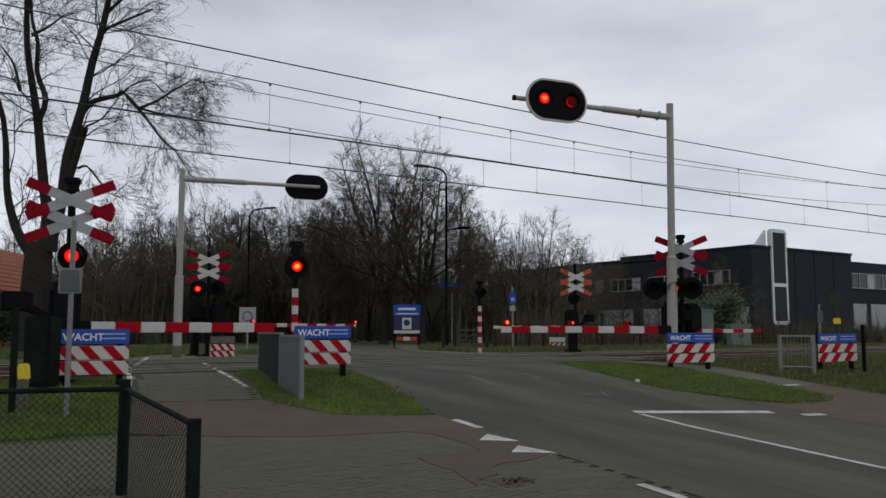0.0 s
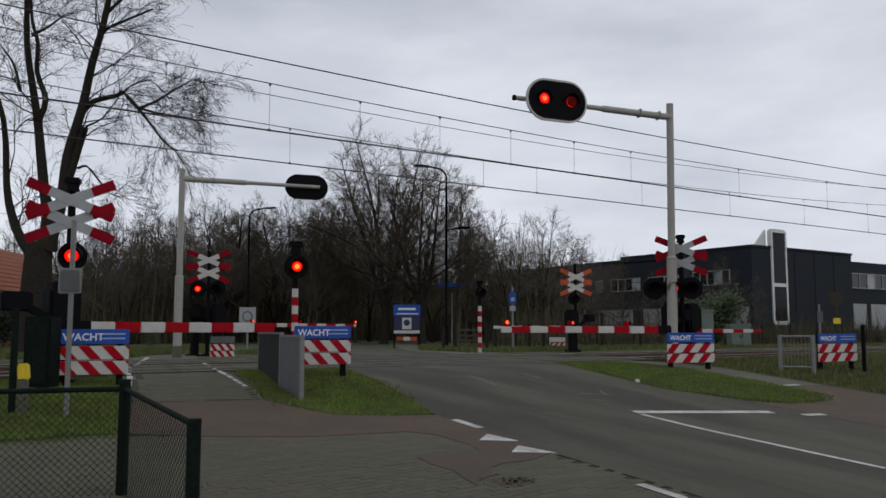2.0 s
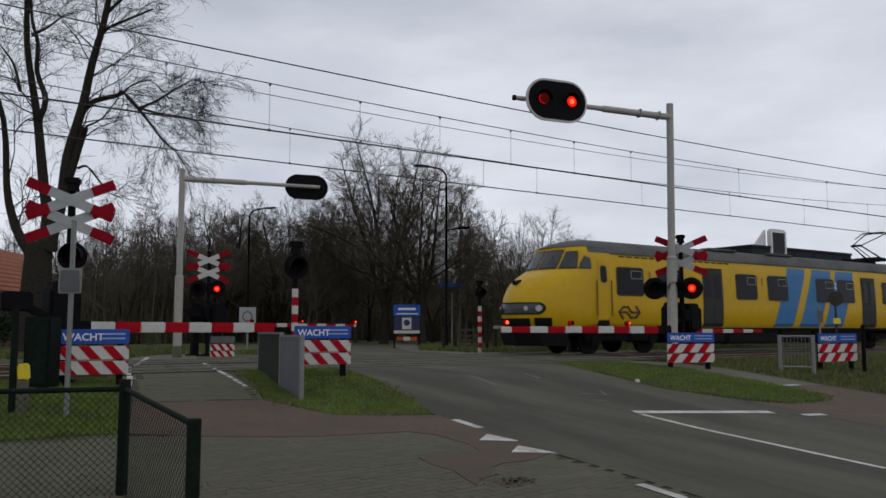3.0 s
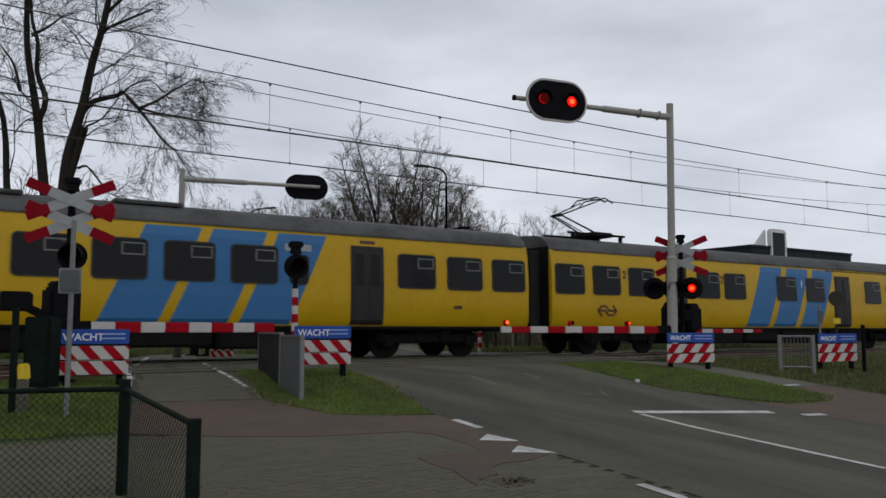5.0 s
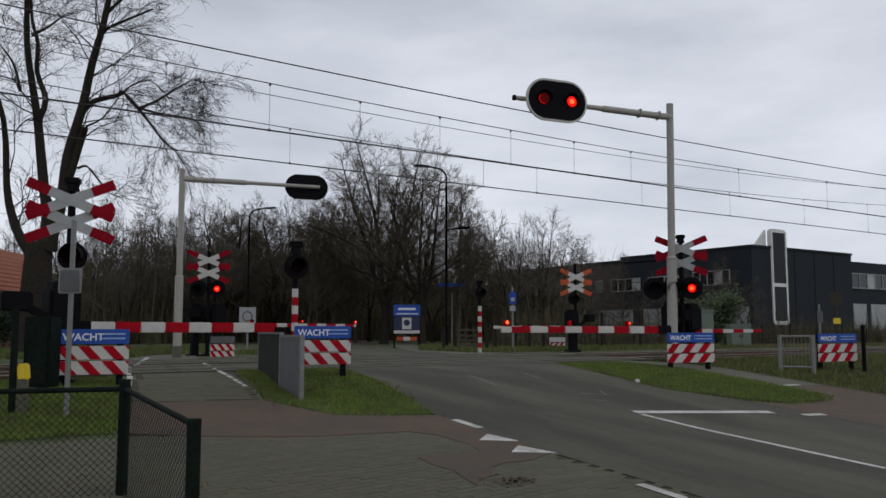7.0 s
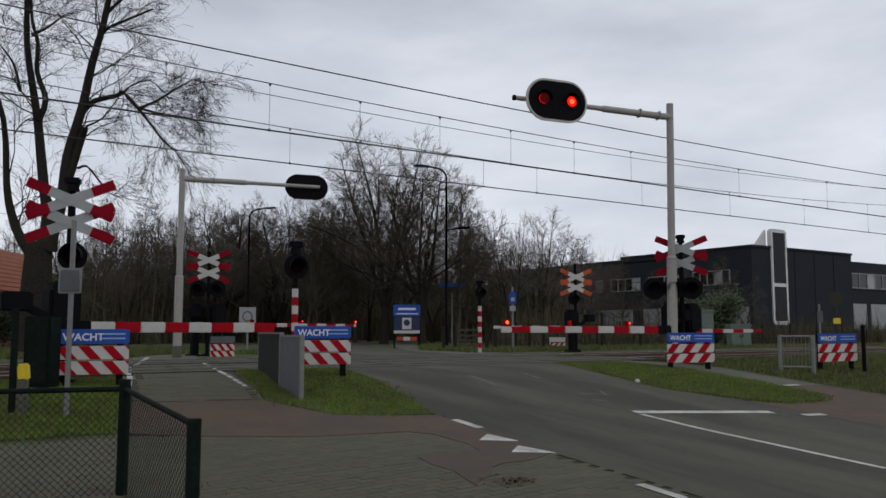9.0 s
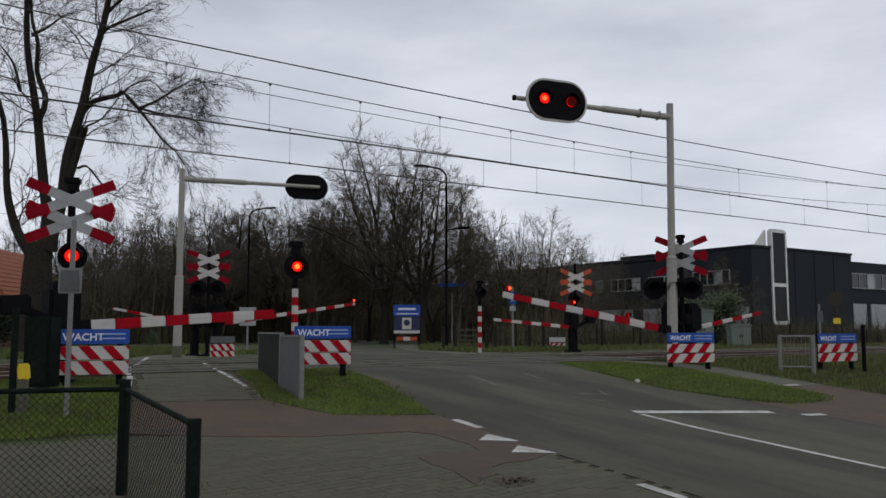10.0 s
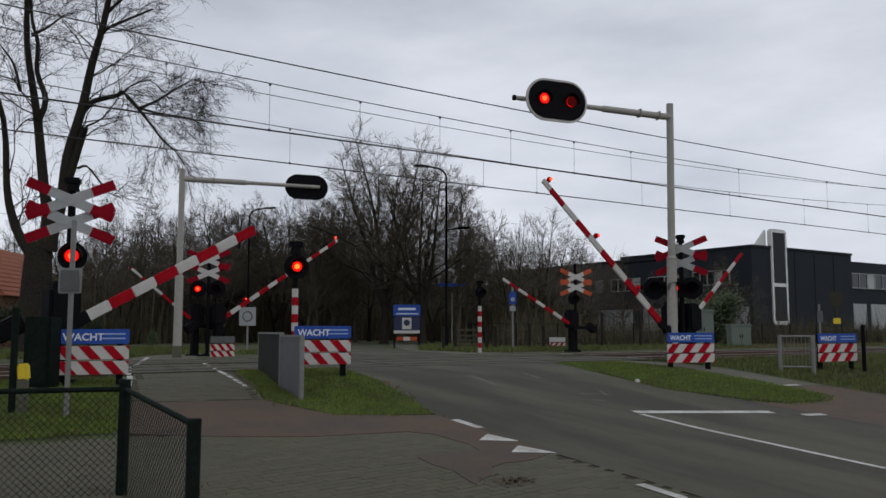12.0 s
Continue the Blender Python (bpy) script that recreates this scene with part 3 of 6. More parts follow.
def saltire(parent, z, arm, width, end, ends, gap, mid="greywhite", lean=23.0):
    """Two crossed-board signs over one another, with red ends."""
    for k, zz in enumerate((z + gap / 2, z - gap / 2)):
        for s in (-1, 1):
            m = pose(0, -0.07 - 0.012 * (s > 0) - 0.026 * (k == 0), zz, 0, s * lean)
            bm = bmesh.new()
            w = width / 2
            plate(bm, [(-arm, -w), (arm, -w), (arm, w), (-arm, w)], 0.01, m)
            b = part("cross_board", bm, mid, parent)
            for e in (-1, 1):
                bm = bmesh.new()
                x0, x1 = sorted((e * (arm - end), e * (arm + 0.002)))
                plate(bm, [(x0, -w - 0.001), (x1, -w - 0.001), (x1, w + 0.001), (x0, w + 0.001)], 0.014, m)
                part("red_end", bm, ends, b, "red reflective end")


def bell(parent, z, s=1.0):
    bm = bmesh.new()
    box(bm, 0.22 * s, 0.2 * s, 0.1 * s, pose(0, 0, z + 0.15 * s), bevel=0.02)
    tube(bm, (0, 0, z), (0, 0, z + 0.12 * s), 0.1 * s, 0.08 * s, 14)
    tube(bm, (0, 0, z - 0.04 * s), (0, 0, z), 0.05 * s, 0.05 * s, 10)
    part("warning_bell", bm, "darkplastic", parent)


def signal_post(at, turn, label, z_cross, lamps, top, arm=0.67, ends="darkred", mid="greywhite", z_lamp=1.7, r=0.2, gap=0.33, has_bell=True, width=0.15):
    base = Vector(at)
    ob = thing("crossing_signal", Matrix.Translation(base) @ pose(0, 0, 0, 0, 0, turn), label, "crossing signal", "crossing signals")
    bm = bmesh.new()
    tube(bm, (0, 0, 0), (0, 0, top), 0.06, 0.055, 14)
    box(bm, 0.3, 0.3, 0.08, pose(0, 0, 0.04), bevel=0.02)
    part("mast", bm, "black", ob)
    saltire(ob, z_cross, arm, width, 0.34 * arm / 0.67, ends, gap, mid)
    if lamps and len(lamps) > 1:
        bm = bmesh.new()
        tube(bm, (lamps[0][0], 0.03, z_lamp), (lamps[-1][0], 0.03, z_lamp), 0.03)
        part("cross_bar", bm, "black", ob)
    for x, phase, lit in lamps:
        lamp_head(ob, pose(x, -0.14, z_lamp), r, phase, 0.1, lit, rests=len(lamps) > 1)
    if has_bell:
        bell(ob, top)
    return ob


BOOMS = []                                    # (moving boom, pose at rest, degrees at times)


def barrier(at, turn, booms, label, weight=True, dx=0.0):
    """A barrier drive on its stand with one or two booms.
    booms: (side, length, width, stripe, first, lift rows, lamps, thin tip)."""
    ob = thing("barrier", Matrix.Translation(Vector(at)) @ pose(0, 0, 0, 0, 0, turn), label, "barrier", "barriers")
    z = booms[0][8]
    bm = bmesh.new()
    box(bm, 0.22, 0.22, z + 0.12, pose(dx, 0, (z + 0.12) / 2), bevel=0.03)
    box(bm, 0.46, 0.4, 0.6, pose(dx, 0, z + 0.3), bevel=0.05)
    box(bm, 0.34, 0.3, 0.1, pose(dx, 0, z + 0.63), bevel=0.03)
    box(bm, 0.42, 0.4, 0.06, pose(dx, 0, 0.03), bevel=0.01)
    if dx:
        tube(bm, (0, -0.2, z), (dx, 0, z), 0.06, seg=10)
    part("drive_housing", bm, "darkplastic", ob, "black barrier drive housing")
    for side, length, w, stripe, first, lifts, lamps, taper, zb, yo, reach in booms:
        # the boom lies along +x of its own space; side -1 turns it round
        rest = pose(0, yo, zb, 0, 0, 0 if side > 0 else 180)
        bm = bmesh.new()
        tube(bm, (0, -0.06, 0), (0, 0.06, 0), 0.11, seg=14)
        boom = part("boom_hub", bm, "darkplastic", ob, at=rest)
        bm = bmesh.new()
        box(bm, reach + 0.1, 0.07, w * 1.1, pose(reach / 2, 0, 0), bevel=0.015)
        if weight:
            box(bm, 0.7, 0.06, 0.12, pose(-0.34, 0, 0.17, 0, 26), bevel=0.015)
            box(bm, 0.42, 0.22, 0.28, pose(-0.72, 0, 0.36, 0, 0), bevel=0.03)
        part("counterweight_arm", bm, "black", boom)
        x, k = reach, first
        while x < length - 0.02:
            x1 = min(x + stripe, length)
            f = 1 - taper * ((x + x1) / 2 / length)
            bm = bmesh.new()
            box(bm, x1 - x, 0.05 * f + 0.01, w * f, pose((x + x1) / 2, 0, 0), bevel=0.012)
            box(bm, x1 - x - 0.01, 0.056 * f + 0.012, w * f * 0.12, pose((x + x1) / 2, 0, w * f * 0.16))
            part("boom_section", bm, "red" if k % 2 else "white", boom)
            x, k = x1, k + 1
        for lx, phase in lamps:
            bm = bmesh.new()
            box(bm, 0.10, 0.08, 0.12, pose(lx, 0, w * 0.5 + 0.05), bevel=0.02)
            bx = part("boom_lamp", bm, "red", boom, "small red boom lamp")
            toward = -1 if side > 0 else 1
            m = pose(lx, toward * 0.062, w * 0.5 + 0.06, 0, 0, 0 if side > 0 else 180)
            if phase is None:
                bm = bmesh.new()
                plate(bm, stadium(0.075, 0.075, 8), 0.01, m)
                part("lamp_lens", bm, "lenshot", bx, "lit red lens")
            else:
                flasher(bx, 0.037, m @ pose(0, -0.02, 0), phase)
        BOOMS.append((boom, rest, lifts))
    return ob


def gantry(at, turn, height, arm, arm_z, head_x, head_w, head_h, lit, label, side, collar=2.2, lean=0.0):
    ob = thing("signal_gantry", Matrix.Translation(Vector(at)) @ pose(0, 0, 0, 0, 0, turn) @ pose(0, 0, 0, 0, lean), label, "signal gantry", "signal gantries")
    bm = bmesh.new()
    tube(bm, (0, 0, 0), (0, 0, collar), 0.125, 0.12, 20)
    tube(bm, (0, 0, collar), (0, 0, collar + 0.05), 0.135, 0.10, 20)
    tube(bm, (0, 0, collar), (0, 0, height), 0.092, 0.085, 20)
    tube(bm, (0, 0, height), (0, 0, height + 0.02), 0.095, 0.08, 20)
    part("pole", bm, "palegrey", ob, "pale grey steel pole", smooth=False)
    bm = bmesh.new()
    tube(bm, (0, 0, 0), (0, 0, 0.35), 0.132, 0.128, 20)
    part("pole_foot", bm, "concrete", ob)
    bm = bmesh.new()
    tube(bm, (0, 0, arm_z), (side * arm * 0.45, 0, arm_z), 0.085, 0.08, 16)
    tube(bm, (side * arm * 0.45, 0, arm_z), (side * arm, 0, arm_z), 0.06, 0.055, 16)
    part("arm", bm, "palegrey", ob, "pale grey horizontal arm")
    for x in (0.35, 0.9):
        bm = bmesh.new()
        box(bm, 0.03, 0.18, 0.2, pose(side * x, 0, arm_z), bevel=0.005)
        part("arm_clamp", bm, "galv", ob)
    bm = bmesh.new()
    tube(bm, (side * (arm - 0.02), 0, arm_z), (side * (arm + 0.03), 0, arm_z), 0.065, seg=16)
    part("arm_end_cap", bm, "black", ob)
    m = pose(side * head_x, -0.16 if lit else 0.14, arm_z)
    bm = bmesh.new()
    plate(bm, stadium(head_w, head_h, 18), 0.05, m)
    rim = part("rim", bm, "white" if lit else "darkplastic", ob, "white rim of the signal board" if lit else "")
    bm = bmesh.new()
    plate(bm, stadium(head_w - 0.1, head_h - 0.1, 18), 0.03, m @ pose(0, -0.02, 0))
    for s in ((-1, 1) if lit else ()):
        tube(bm, m @ Vector((s * head_w * 0.22, 0.02, 0)), m @ Vector((s * head_w * 0.22, 0.16, 0)), head_h * 0.25, head_h * 0.2, 16)
        hood(bm, 0.185, m @ pose(s * head_w * 0.225, -0.036, 0), 0.1)
    board = part("signal_board", bm, "darkplastic", ob, "black backing board with two hooded lamps")
    for s, ph in ((-1, 0), (1, 1)):
        if lit:
            flasher(board, 0.125, m @ pose(s * head_w * 0.225, -0.07, 0), ph, dark="lensoff")
    return ob


def wacht_board(a, b, top, lean, label, text=True, h=1.0, legs=True, top_board="signblue"):
    """A low fence of two striped boards under a blue board; a, b: its feet on the ground."""
    a, b = Vector(a), Vector(b)
    d = b - a
    turn = math.degrees(math.atan2(d.y, d.x))
    base = ground_z((a.y + b.y) / 2)
    ob = thing("warning_board", Matrix.Translation((a.x, a.y, base)) @ pose(0, 0, 0, 0, 0, turn), label, "warning board", "warning boards")
    W, t = d.length, top - base
    for x in (0.09, W - 0.09):
        bm = bmesh.new()
        box(bm, 0.09, 0.09, t - 0.02, pose(x, 0.05, t / 2 - 0.01), bevel=0.008)
        part("post", bm, "black", ob)
    hh = 0.2 * h
    bm = bmesh.new()
    plate(bm, rounded(-0.03, t - hh - 0.01, W + 0.03, t, 0.03), 0.03, pose(0, -0.025, 0))
    blue = part("blue_board" if text else "plain_board", bm, top_board, ob, "blue board with white lettering" if text else "")
    if text:
        words("WACHT", 0.145 * h, pose(0.03, -0.043, t - hh * 0.80), "lettering", blue)
        for k in range(2):
            bm = bmesh.new()
            box(bm, W * 0.40, 0.004, 0.022, pose(W * 0.77, -0.043, t - hh * (0.34 + 0.32 * k)))
            part("small_print", bm, "lettering_dim", blue)
    for k in range(2):
        z1 = t - hh - 0.04 - k * 0.215 * h
        z0 = z1 - 0.19 * h
        bm = bmesh.new()
        plate(bm, rounded(-0.03, z0, W + 0.03, z1, 0.012), 0.028, pose(0, -0.02, 0))
        board = part("striped_board", bm, "white", ob, "white board with slanted red stripes")
        p = (W + 0.06) / 3.0
        sl = (z1 - z0) * 0.9 * lean
        for i in range(-1, 4):
            x0 = -0.03 + p * i + p * 0.1
            x1 = x0 + p * 0.47
            lo, hi = -0.03, W + 0.03
            quad = [(x0 - sl / 2, z0), (x1 - sl / 2, z0), (x1 + sl / 2, z1), (x0 + sl / 2, z1)]
            # clip the stripe to the board
            clipped = []
            for (xa, za), (xb, zb) in zip(quad, quad[1:] + quad[:1]):
                clipped.append((min(max(xa, lo), hi), za))
                for lim in (lo, hi):
                    if (xa - lim) * (xb - lim) < 0:
                        f = (lim - xa) / (xb - xa)
                        clipped.append((lim, za + f * (zb - za)))
            out = []
            for q in clipped:
                if not out or (abs(q[0] - out[-1][0]) + abs(q[1] - out[-1][1])) > 1e-4:
                    out.append(q)
            if len(out) > 2 and max(q[0] for q in out) - min(q[0] for q in out) > 0.02:
                bm = bmesh.new()
                plate(bm, out, 0.004, pose(0, -0.037, 0))
                bmesh.ops.remove_doubles(bm, verts=bm.verts, dist=1e-5)
                part("red_stripe", bm, "red", board)
    return ob


def striped_post(at, h, z_lamp, r, label, lit, width=0.12, lean=0.0, stripes=6, face="lensorange"):
    ob = thing("striped_signal_post", Matrix.Translation(Vector(at)) @ pose(0, 0, 0, 0, 0, CROSS_TURN), label, "signal post", "striped posts")
    step = h / stripes
    for i in range(stripes):
        bm = bmesh.new()
        tube(bm, (0, 0, i * step), (0, 0, (i + 1) * step), width / 2, seg=14)
        part("band", bm, "white" if (stripes - i) % 2 else "red", ob)
    bm = bmesh.new()
    tube(bm, (0, 0, h), (0, 0, z_lamp + r), width * 0.4, seg=12)
    part("mast", bm, "black", ob)
    lamp_head(ob, pose(0, -0.08, z_lamp), r, 0, r * 0.42, lit, face)
    bell(ob, z_lamp + r + 0.02, r / 0.2)
    return ob


LIFT = {
    "near_path": [(0.0, 0.0), (8.9, 0.0), (9.55, 0.0), (9.8, 2.0), (10.0, 3.9), (10.2, 6.0), (10.4, 7.9), (10.6, 10.6), (10.8, 13.2), (11.0, 16.2), (11.2, 18.3), (11.4, 21.2), (11.7, 24.6), (12.0, 28.6)],
    "near_road": [(0.0, 0.0), (8.9, 0.0), (9.3, 0.0), (9.4, 0.9), (9.6, 2.5), (9.8, 5.7), (10.0, 8.3), (10.2, 11.8), (10.4, 15.0), (10.6, 18.2), (10.8, 21.5), (11.0, 24.3), (11.2, 27.3), (11.4, 30.5), (11.7, 35.1), (12.0, 40.1)],
    "near_cycle": [(0.0, 0.0), (8.9, 0.0), (9.3, 0.0), (9.6, 2.5), (10.2, 12.3), (11.0, 26.0), (12.0, 40.2)],
    "far_road": [(0.0, 0.0), (8.9, 0.0), (9.2, 0.0), (9.4, 2.8), (9.6, 4.2), (10.0, 7.9), (10.6, 16.5), (11.2, 23.1), (12.0, 32.3)],
    "far_path": [(0.0, 0.0), (8.9, 0.0), (9.3, 0.0), (9.6, 3.7), (10.6, 16.8), (12.0, 36.9)],
    "far_cycle": [(0.0, 0.0), (8.9, 0.0), (9.4, 0.0), (9.8, 2.3), (10.6, 10.3), (12.0, 27.3)],
}


def on_ground(x, y, up=0.0):
    return (x, y, ground_z(y) + up)


def build_crossing():
    # near side, footpath
    signal_post(on_ground(2.47, 13.66), -20.1, "double crossbuck on a black mast with one red lamp", 2.58, ((0.06, 0, True),), 2.9, arm=0.66, z_lamp=1.9, r=0.21, gap=0.34)
    z1 = 0.846
    barrier(on_ground(2.39, 13.72), 10.0, [(1, 3.56, 0.165, 0.406, 0, LIFT["near_path"], (), 0.0, z1, -0.25, 0.312)],
            "barrier drive with a red and white footpath boom")
    # near side, road
    signal_post(on_ground(16.59, 14.01), -44.1, "double crossbuck behind a pole with two red lamps", 2.62, ((-0.66, 0, False), (-0.2, 0, True), (0.22, 1, True)), 2.95, arm=0.66, z_lamp=1.82, r=0.27, gap=0.36)
    z2 = 0.808
    barrier(on_ground(16.03, 14.27), 0.0, [(-1, 5.08, 0.18, 0.5, 1, LIFT["near_road"], ((5.08 - 0.12, None), (5.08 * 0.62, 0), (5.08 * 0.27, 1)), 0.3, z2, -0.25, 0.3)],
            "barrier drive with a long red and white boom", dx=0.5)
    barrier(on_ground(16.99, 14.10), 0.0, [(1, 3.22, 0.12, 0.42, 1, LIFT["near_cycle"], (), 0.3, 0.781, 0.25, 0.3)],
            "black barrier drive with a thin boom over the bicycle path", weight=False)
    # far side
    signal_post(on_ground(9.05, 26.84), -29.1, "double crossbuck on a black mast with two red lamps", 2.86, ((-0.3, 0, True), (0.3, 1, True)), 3.35, arm=0.72, ends="darkred", mid="white", z_lamp=2.14, r=0.27, gap=0.42, has_bell=False)
    barrier(on_ground(9.38, 26.86), 10.0, [(1, 5.86, 0.15, 0.42, 1, LIFT["far_road"], ((5.86 - 0.06, None), (5.86 * 0.58, 1), (5.86 * 0.24, 0)), 0.3, 1.003, 0.25, 0.3)],
            "barrier drive with a red and white boom, far lane")
    barrier(on_ground(8.78, 27.27), 10.0, [(-1, 2.88, 0.10, 0.42, 1, LIFT["far_path"], (), 0.3, 1.003, -0.2, 0.3)],
            "black barrier drive with a thin boom over the far footpath")
    signal_post(on_ground(22.28, 23.92), -24.1, "double crossbuck with orange-red ends on a black mast", 2.63, ((-0.12, 0, False),), 3.35, arm=0.66, ends="orange", mid="white", z_lamp=2.0, r=0.22, gap=0.4, has_bell=False)
    barrier(on_ground(22.15, 24.01), -2.0, [(-1, 3.78, 0.14, 0.45, 1, LIFT["far_cycle"], (), 0.3, 0.916, -0.2, 0.3)],
            "black barrier drive with a boom over the far bicycle path")
    # gantries over both lanes
    gantry(on_ground(16.22, 14.02), -13.0, 6.41, 4.3, 6.09, 3.28, 1.6, 1.0, True,
           "pale grey signal gantry with two flashing red lamps over the road", -1, 2.55, 0.9)
    gantry(on_ground(7.50, 24.86), -13.0, 5.55, 4.15, 5.27, 3.75, 1.35, 0.78, False,
           "pale grey signal gantry seen from behind over the far lane", 1, 2.35)
    # warning boards
    wacht_board((2.28, 13.04), (3.15, 12.86), 0.80, -1, "blue and striped warning board beside the footpath")
    wacht_board((5.96, 13.21), (6.85, 13.00), 0.86, -1, "blue and striped warning board on the grass island")
    wacht_board((14.37, 12.55), (15.51, 12.29), 0.74, 1, "blue and striped warning board at the gantry pole")
    wacht_board((18.17, 11.42), (19.43, 11.28), 0.72, 1, "blue and striped warning board beside the railing")
    wacht_board((8.68, 25.39), (9.45, 25.58), 0.62, -1, "small striped board at the far crossing", text=False, top_board="steelpanel")
    wacht_board((26.32, 29.99), (26.39, 29.07), 0.5, 1, "small striped board in the far verge", text=False, top_board="white")
    striped_post(on_ground(6.49, 14.44), 1.55, 1.95, 0.225, "red and white banded post with a flashing lamp", True, 0.115, stripes=10)
    striped_post(on_ground(18.19, 24.52), 1.68, 2.16, 0.2, "red and white banded post with an unlit lamp", False, 0.14, stripes=9)


build_crossing()


# ---- the train: two coupled two-car sets ----
CAR = 24.4
SIDE = [(1.30, 0.88), (1.40, 1.05), (1.42, 1.6), (1.41, 2.4), (1.37, 3.0), (1.30, 3.3)]
ROOF = [(1.30, 3.3), (1.2, 3.5), (0.95, 3.68), (0.6, 3.79), (0.0, 3.84)]
def side_y(z):
    return float(np.interp(z, [p[1] for p in SIDE], [p[0] for p in SIDE]))


def loft(bm, rings, close=False):
    vs = [[bm.verts.new(p) for p in r] for r in rings]
    for a, b in zip(vs, vs[1:]):
        for i in range(len(a) - 1):
            bm.faces.new((a[i], a[i + 1], b[i + 1], b[i]))
    return vs


def half_ring(u, prof):
    return [(u, -y, z) for y, z in prof] + [(u, y, z) for y, z in prof[::-1]][(1 if prof[-1][0] == 0 else 0):]


# the nose, level by level: height, front on the centre line, where the flank begins, half width
NOSE = [(0.88, 0.12, 2.2, 1.30), (1.0, 0.03, 2.24, 1.37), (1.3, -0.05, 2.25, 1.41), (1.5, -0.05, 2.25, 1.42), (1.7, 0.0, 2.25, 1.42), (1.9, 0.08, 2.25, 1.42),
        (2.1, 0.2, 2.25, 1.415), (2.26, 0.33, 2.25, 1.41), (2.42, 0.54, 2.25, 1.41), (2.54, 0.75, 2.25, 1.40), (2.65, 0.97, 2.25, 1.395), (2.74, 1.17, 2.25, 1.385),
        (3.0, 1.35, 2.25, 1.365), (3.2, 1.49, 2.26, 1.32), (3.3, 1.56, 2.26, 1.29), (3.42, 1.64, 2.27, 1.235), (3.5, 1.72, 2.27, 1.19)]
NOSE_ROOF = [(3.5, 1.66, 2.3, 1.21), (3.58, 1.8, 2.45, 1.11), (3.65, 1.97, 2.6, 0.99), (3.72, 2.2, 2.75, 0.84), (3.78, 2.48, 2.9, 0.63), (3.82, 2.75, 3.0, 0.36), (3.84, 3.0, 3.08, 0.08)]


def nose_at(q, z, levels=None, back=2.3):
    """A point of the nose: q 0 on the centre line, 1 where the flank begins, 2 at the body."""
    lv = levels or NOSE
    zs = [r[0] for r in lv]
    front, flank, w = (float(np.interp(z, zs, [r[k] for r in lv])) for k in (1, 2, 3))
    if q <= 1:
        a = q * math.pi / 2
        return Vector((flank - (flank - front) * math.cos(a), w * math.sin(a), z))
    return Vector((flank + (back - flank) * (q - 1), w, z))


def nose_shell(bm, levels, back):
    qs = [i / 14 for i in range(14)] + [1.0, 1.5, 2.0]
    loft(bm, [[(p.x, -p.y, p.z) for p in (nose_at(q, r[0], levels, back) for q in qs[:0:-1])] + [tuple(nose_at(q, r[0], levels, back)) for q in qs] for r in levels])


def nose_patch(s, z0, z1, left, right, lift, nq=8, nz=6):
    """A thin shape on the nose between the heights z0 and z1; left and right: its q at each height."""
    bm = bmesh.new()
    rows = []
    for j in range(nz + 1):
        f = j / nz
        z = z0 + (z1 - z0) * f
        row = []
        for i in range(nq + 1):
            q = left(f) + (right(f) - left(f)) * i / nq
            p = nose_at(q, z)
            du = nose_at(min(q + 0.01, 2), z) - nose_at(q - 0.01 if q > 0.01 else q, z)
            dz = nose_at(q, z + 0.01) - nose_at(q, z - 0.01)
            n = du.cross(dz)
            n = n.normalized() if n.length > 1e-9 else Vector((-1, 0, 0))
            if n.x > 0.2 or n.y < -0.2:
                n = -n
            p = p + n * lift
            row.append((p.x, s * p.y, p.z))
        rows.append(row)
    loft(bm, rows)
    g = bmesh.ops.extrude_face_region(bm, geom=bm.faces[:])
    for v in g["geom"]:
        if isinstance(v, bmesh.types.BMVert):
            v.co += Vector((0.02 + lift, -s * (0.02 + lift), 0))
    return bm


def window(car, u0, u1, z0, z1, s, name="window", vent=True):
    """A rounded window on side s (-1 or 1): gasket, pane, and a hinged vent in its upper corner."""
    y = side_y((z0 + z1) / 2)
    lean = math.degrees(math.atan2(side_y(z0) - side_y(z1), z1 - z0))
    # local x runs along +u on side -1, and along -u on side 1
    m = pose((u0 + u1) / 2, s * y, (z0 + z1) / 2, 0, 0, 0 if s < 0 else 180) @ pose(0, 0, 0, -lean)
    w, h = u1 - u0, z1 - z0
    bm = bmesh.new()
    plate(bm, rounded(-w / 2 - 0.035, -h / 2 - 0.035, w / 2 + 0.035, h / 2 + 0.035, 0.12), 0.03, m)
    fr = part(name, bm, "gasket", car, "dark window in a black rubber gasket")
    bm = bmesh.new()
    plate(bm, rounded(-w / 2, -h / 2, w / 2, h / 2, 0.09), 0.036, m)
    part("pane", bm, "traingl", fr)
    if vent:
        # a slim metal frame, always towards the same end as seen
        x0, x1, a, b = w * 0.02, w * 0.46, h * 0.10, h * 0.42
        bm = bmesh.new()
        for q in ((x0, a, x1, a + 0.025), (x0, b - 0.025, x1, b), (x0, a, x0 + 0.025, b), (x1 - 0.025, a, x1, b)):
            plate(bm, [(q[0], q[1]), (q[2], q[1]), (q[2], q[3]), (q[0], q[3])], 0.044, m)
        part("vent_frame", bm, "galv", fr)


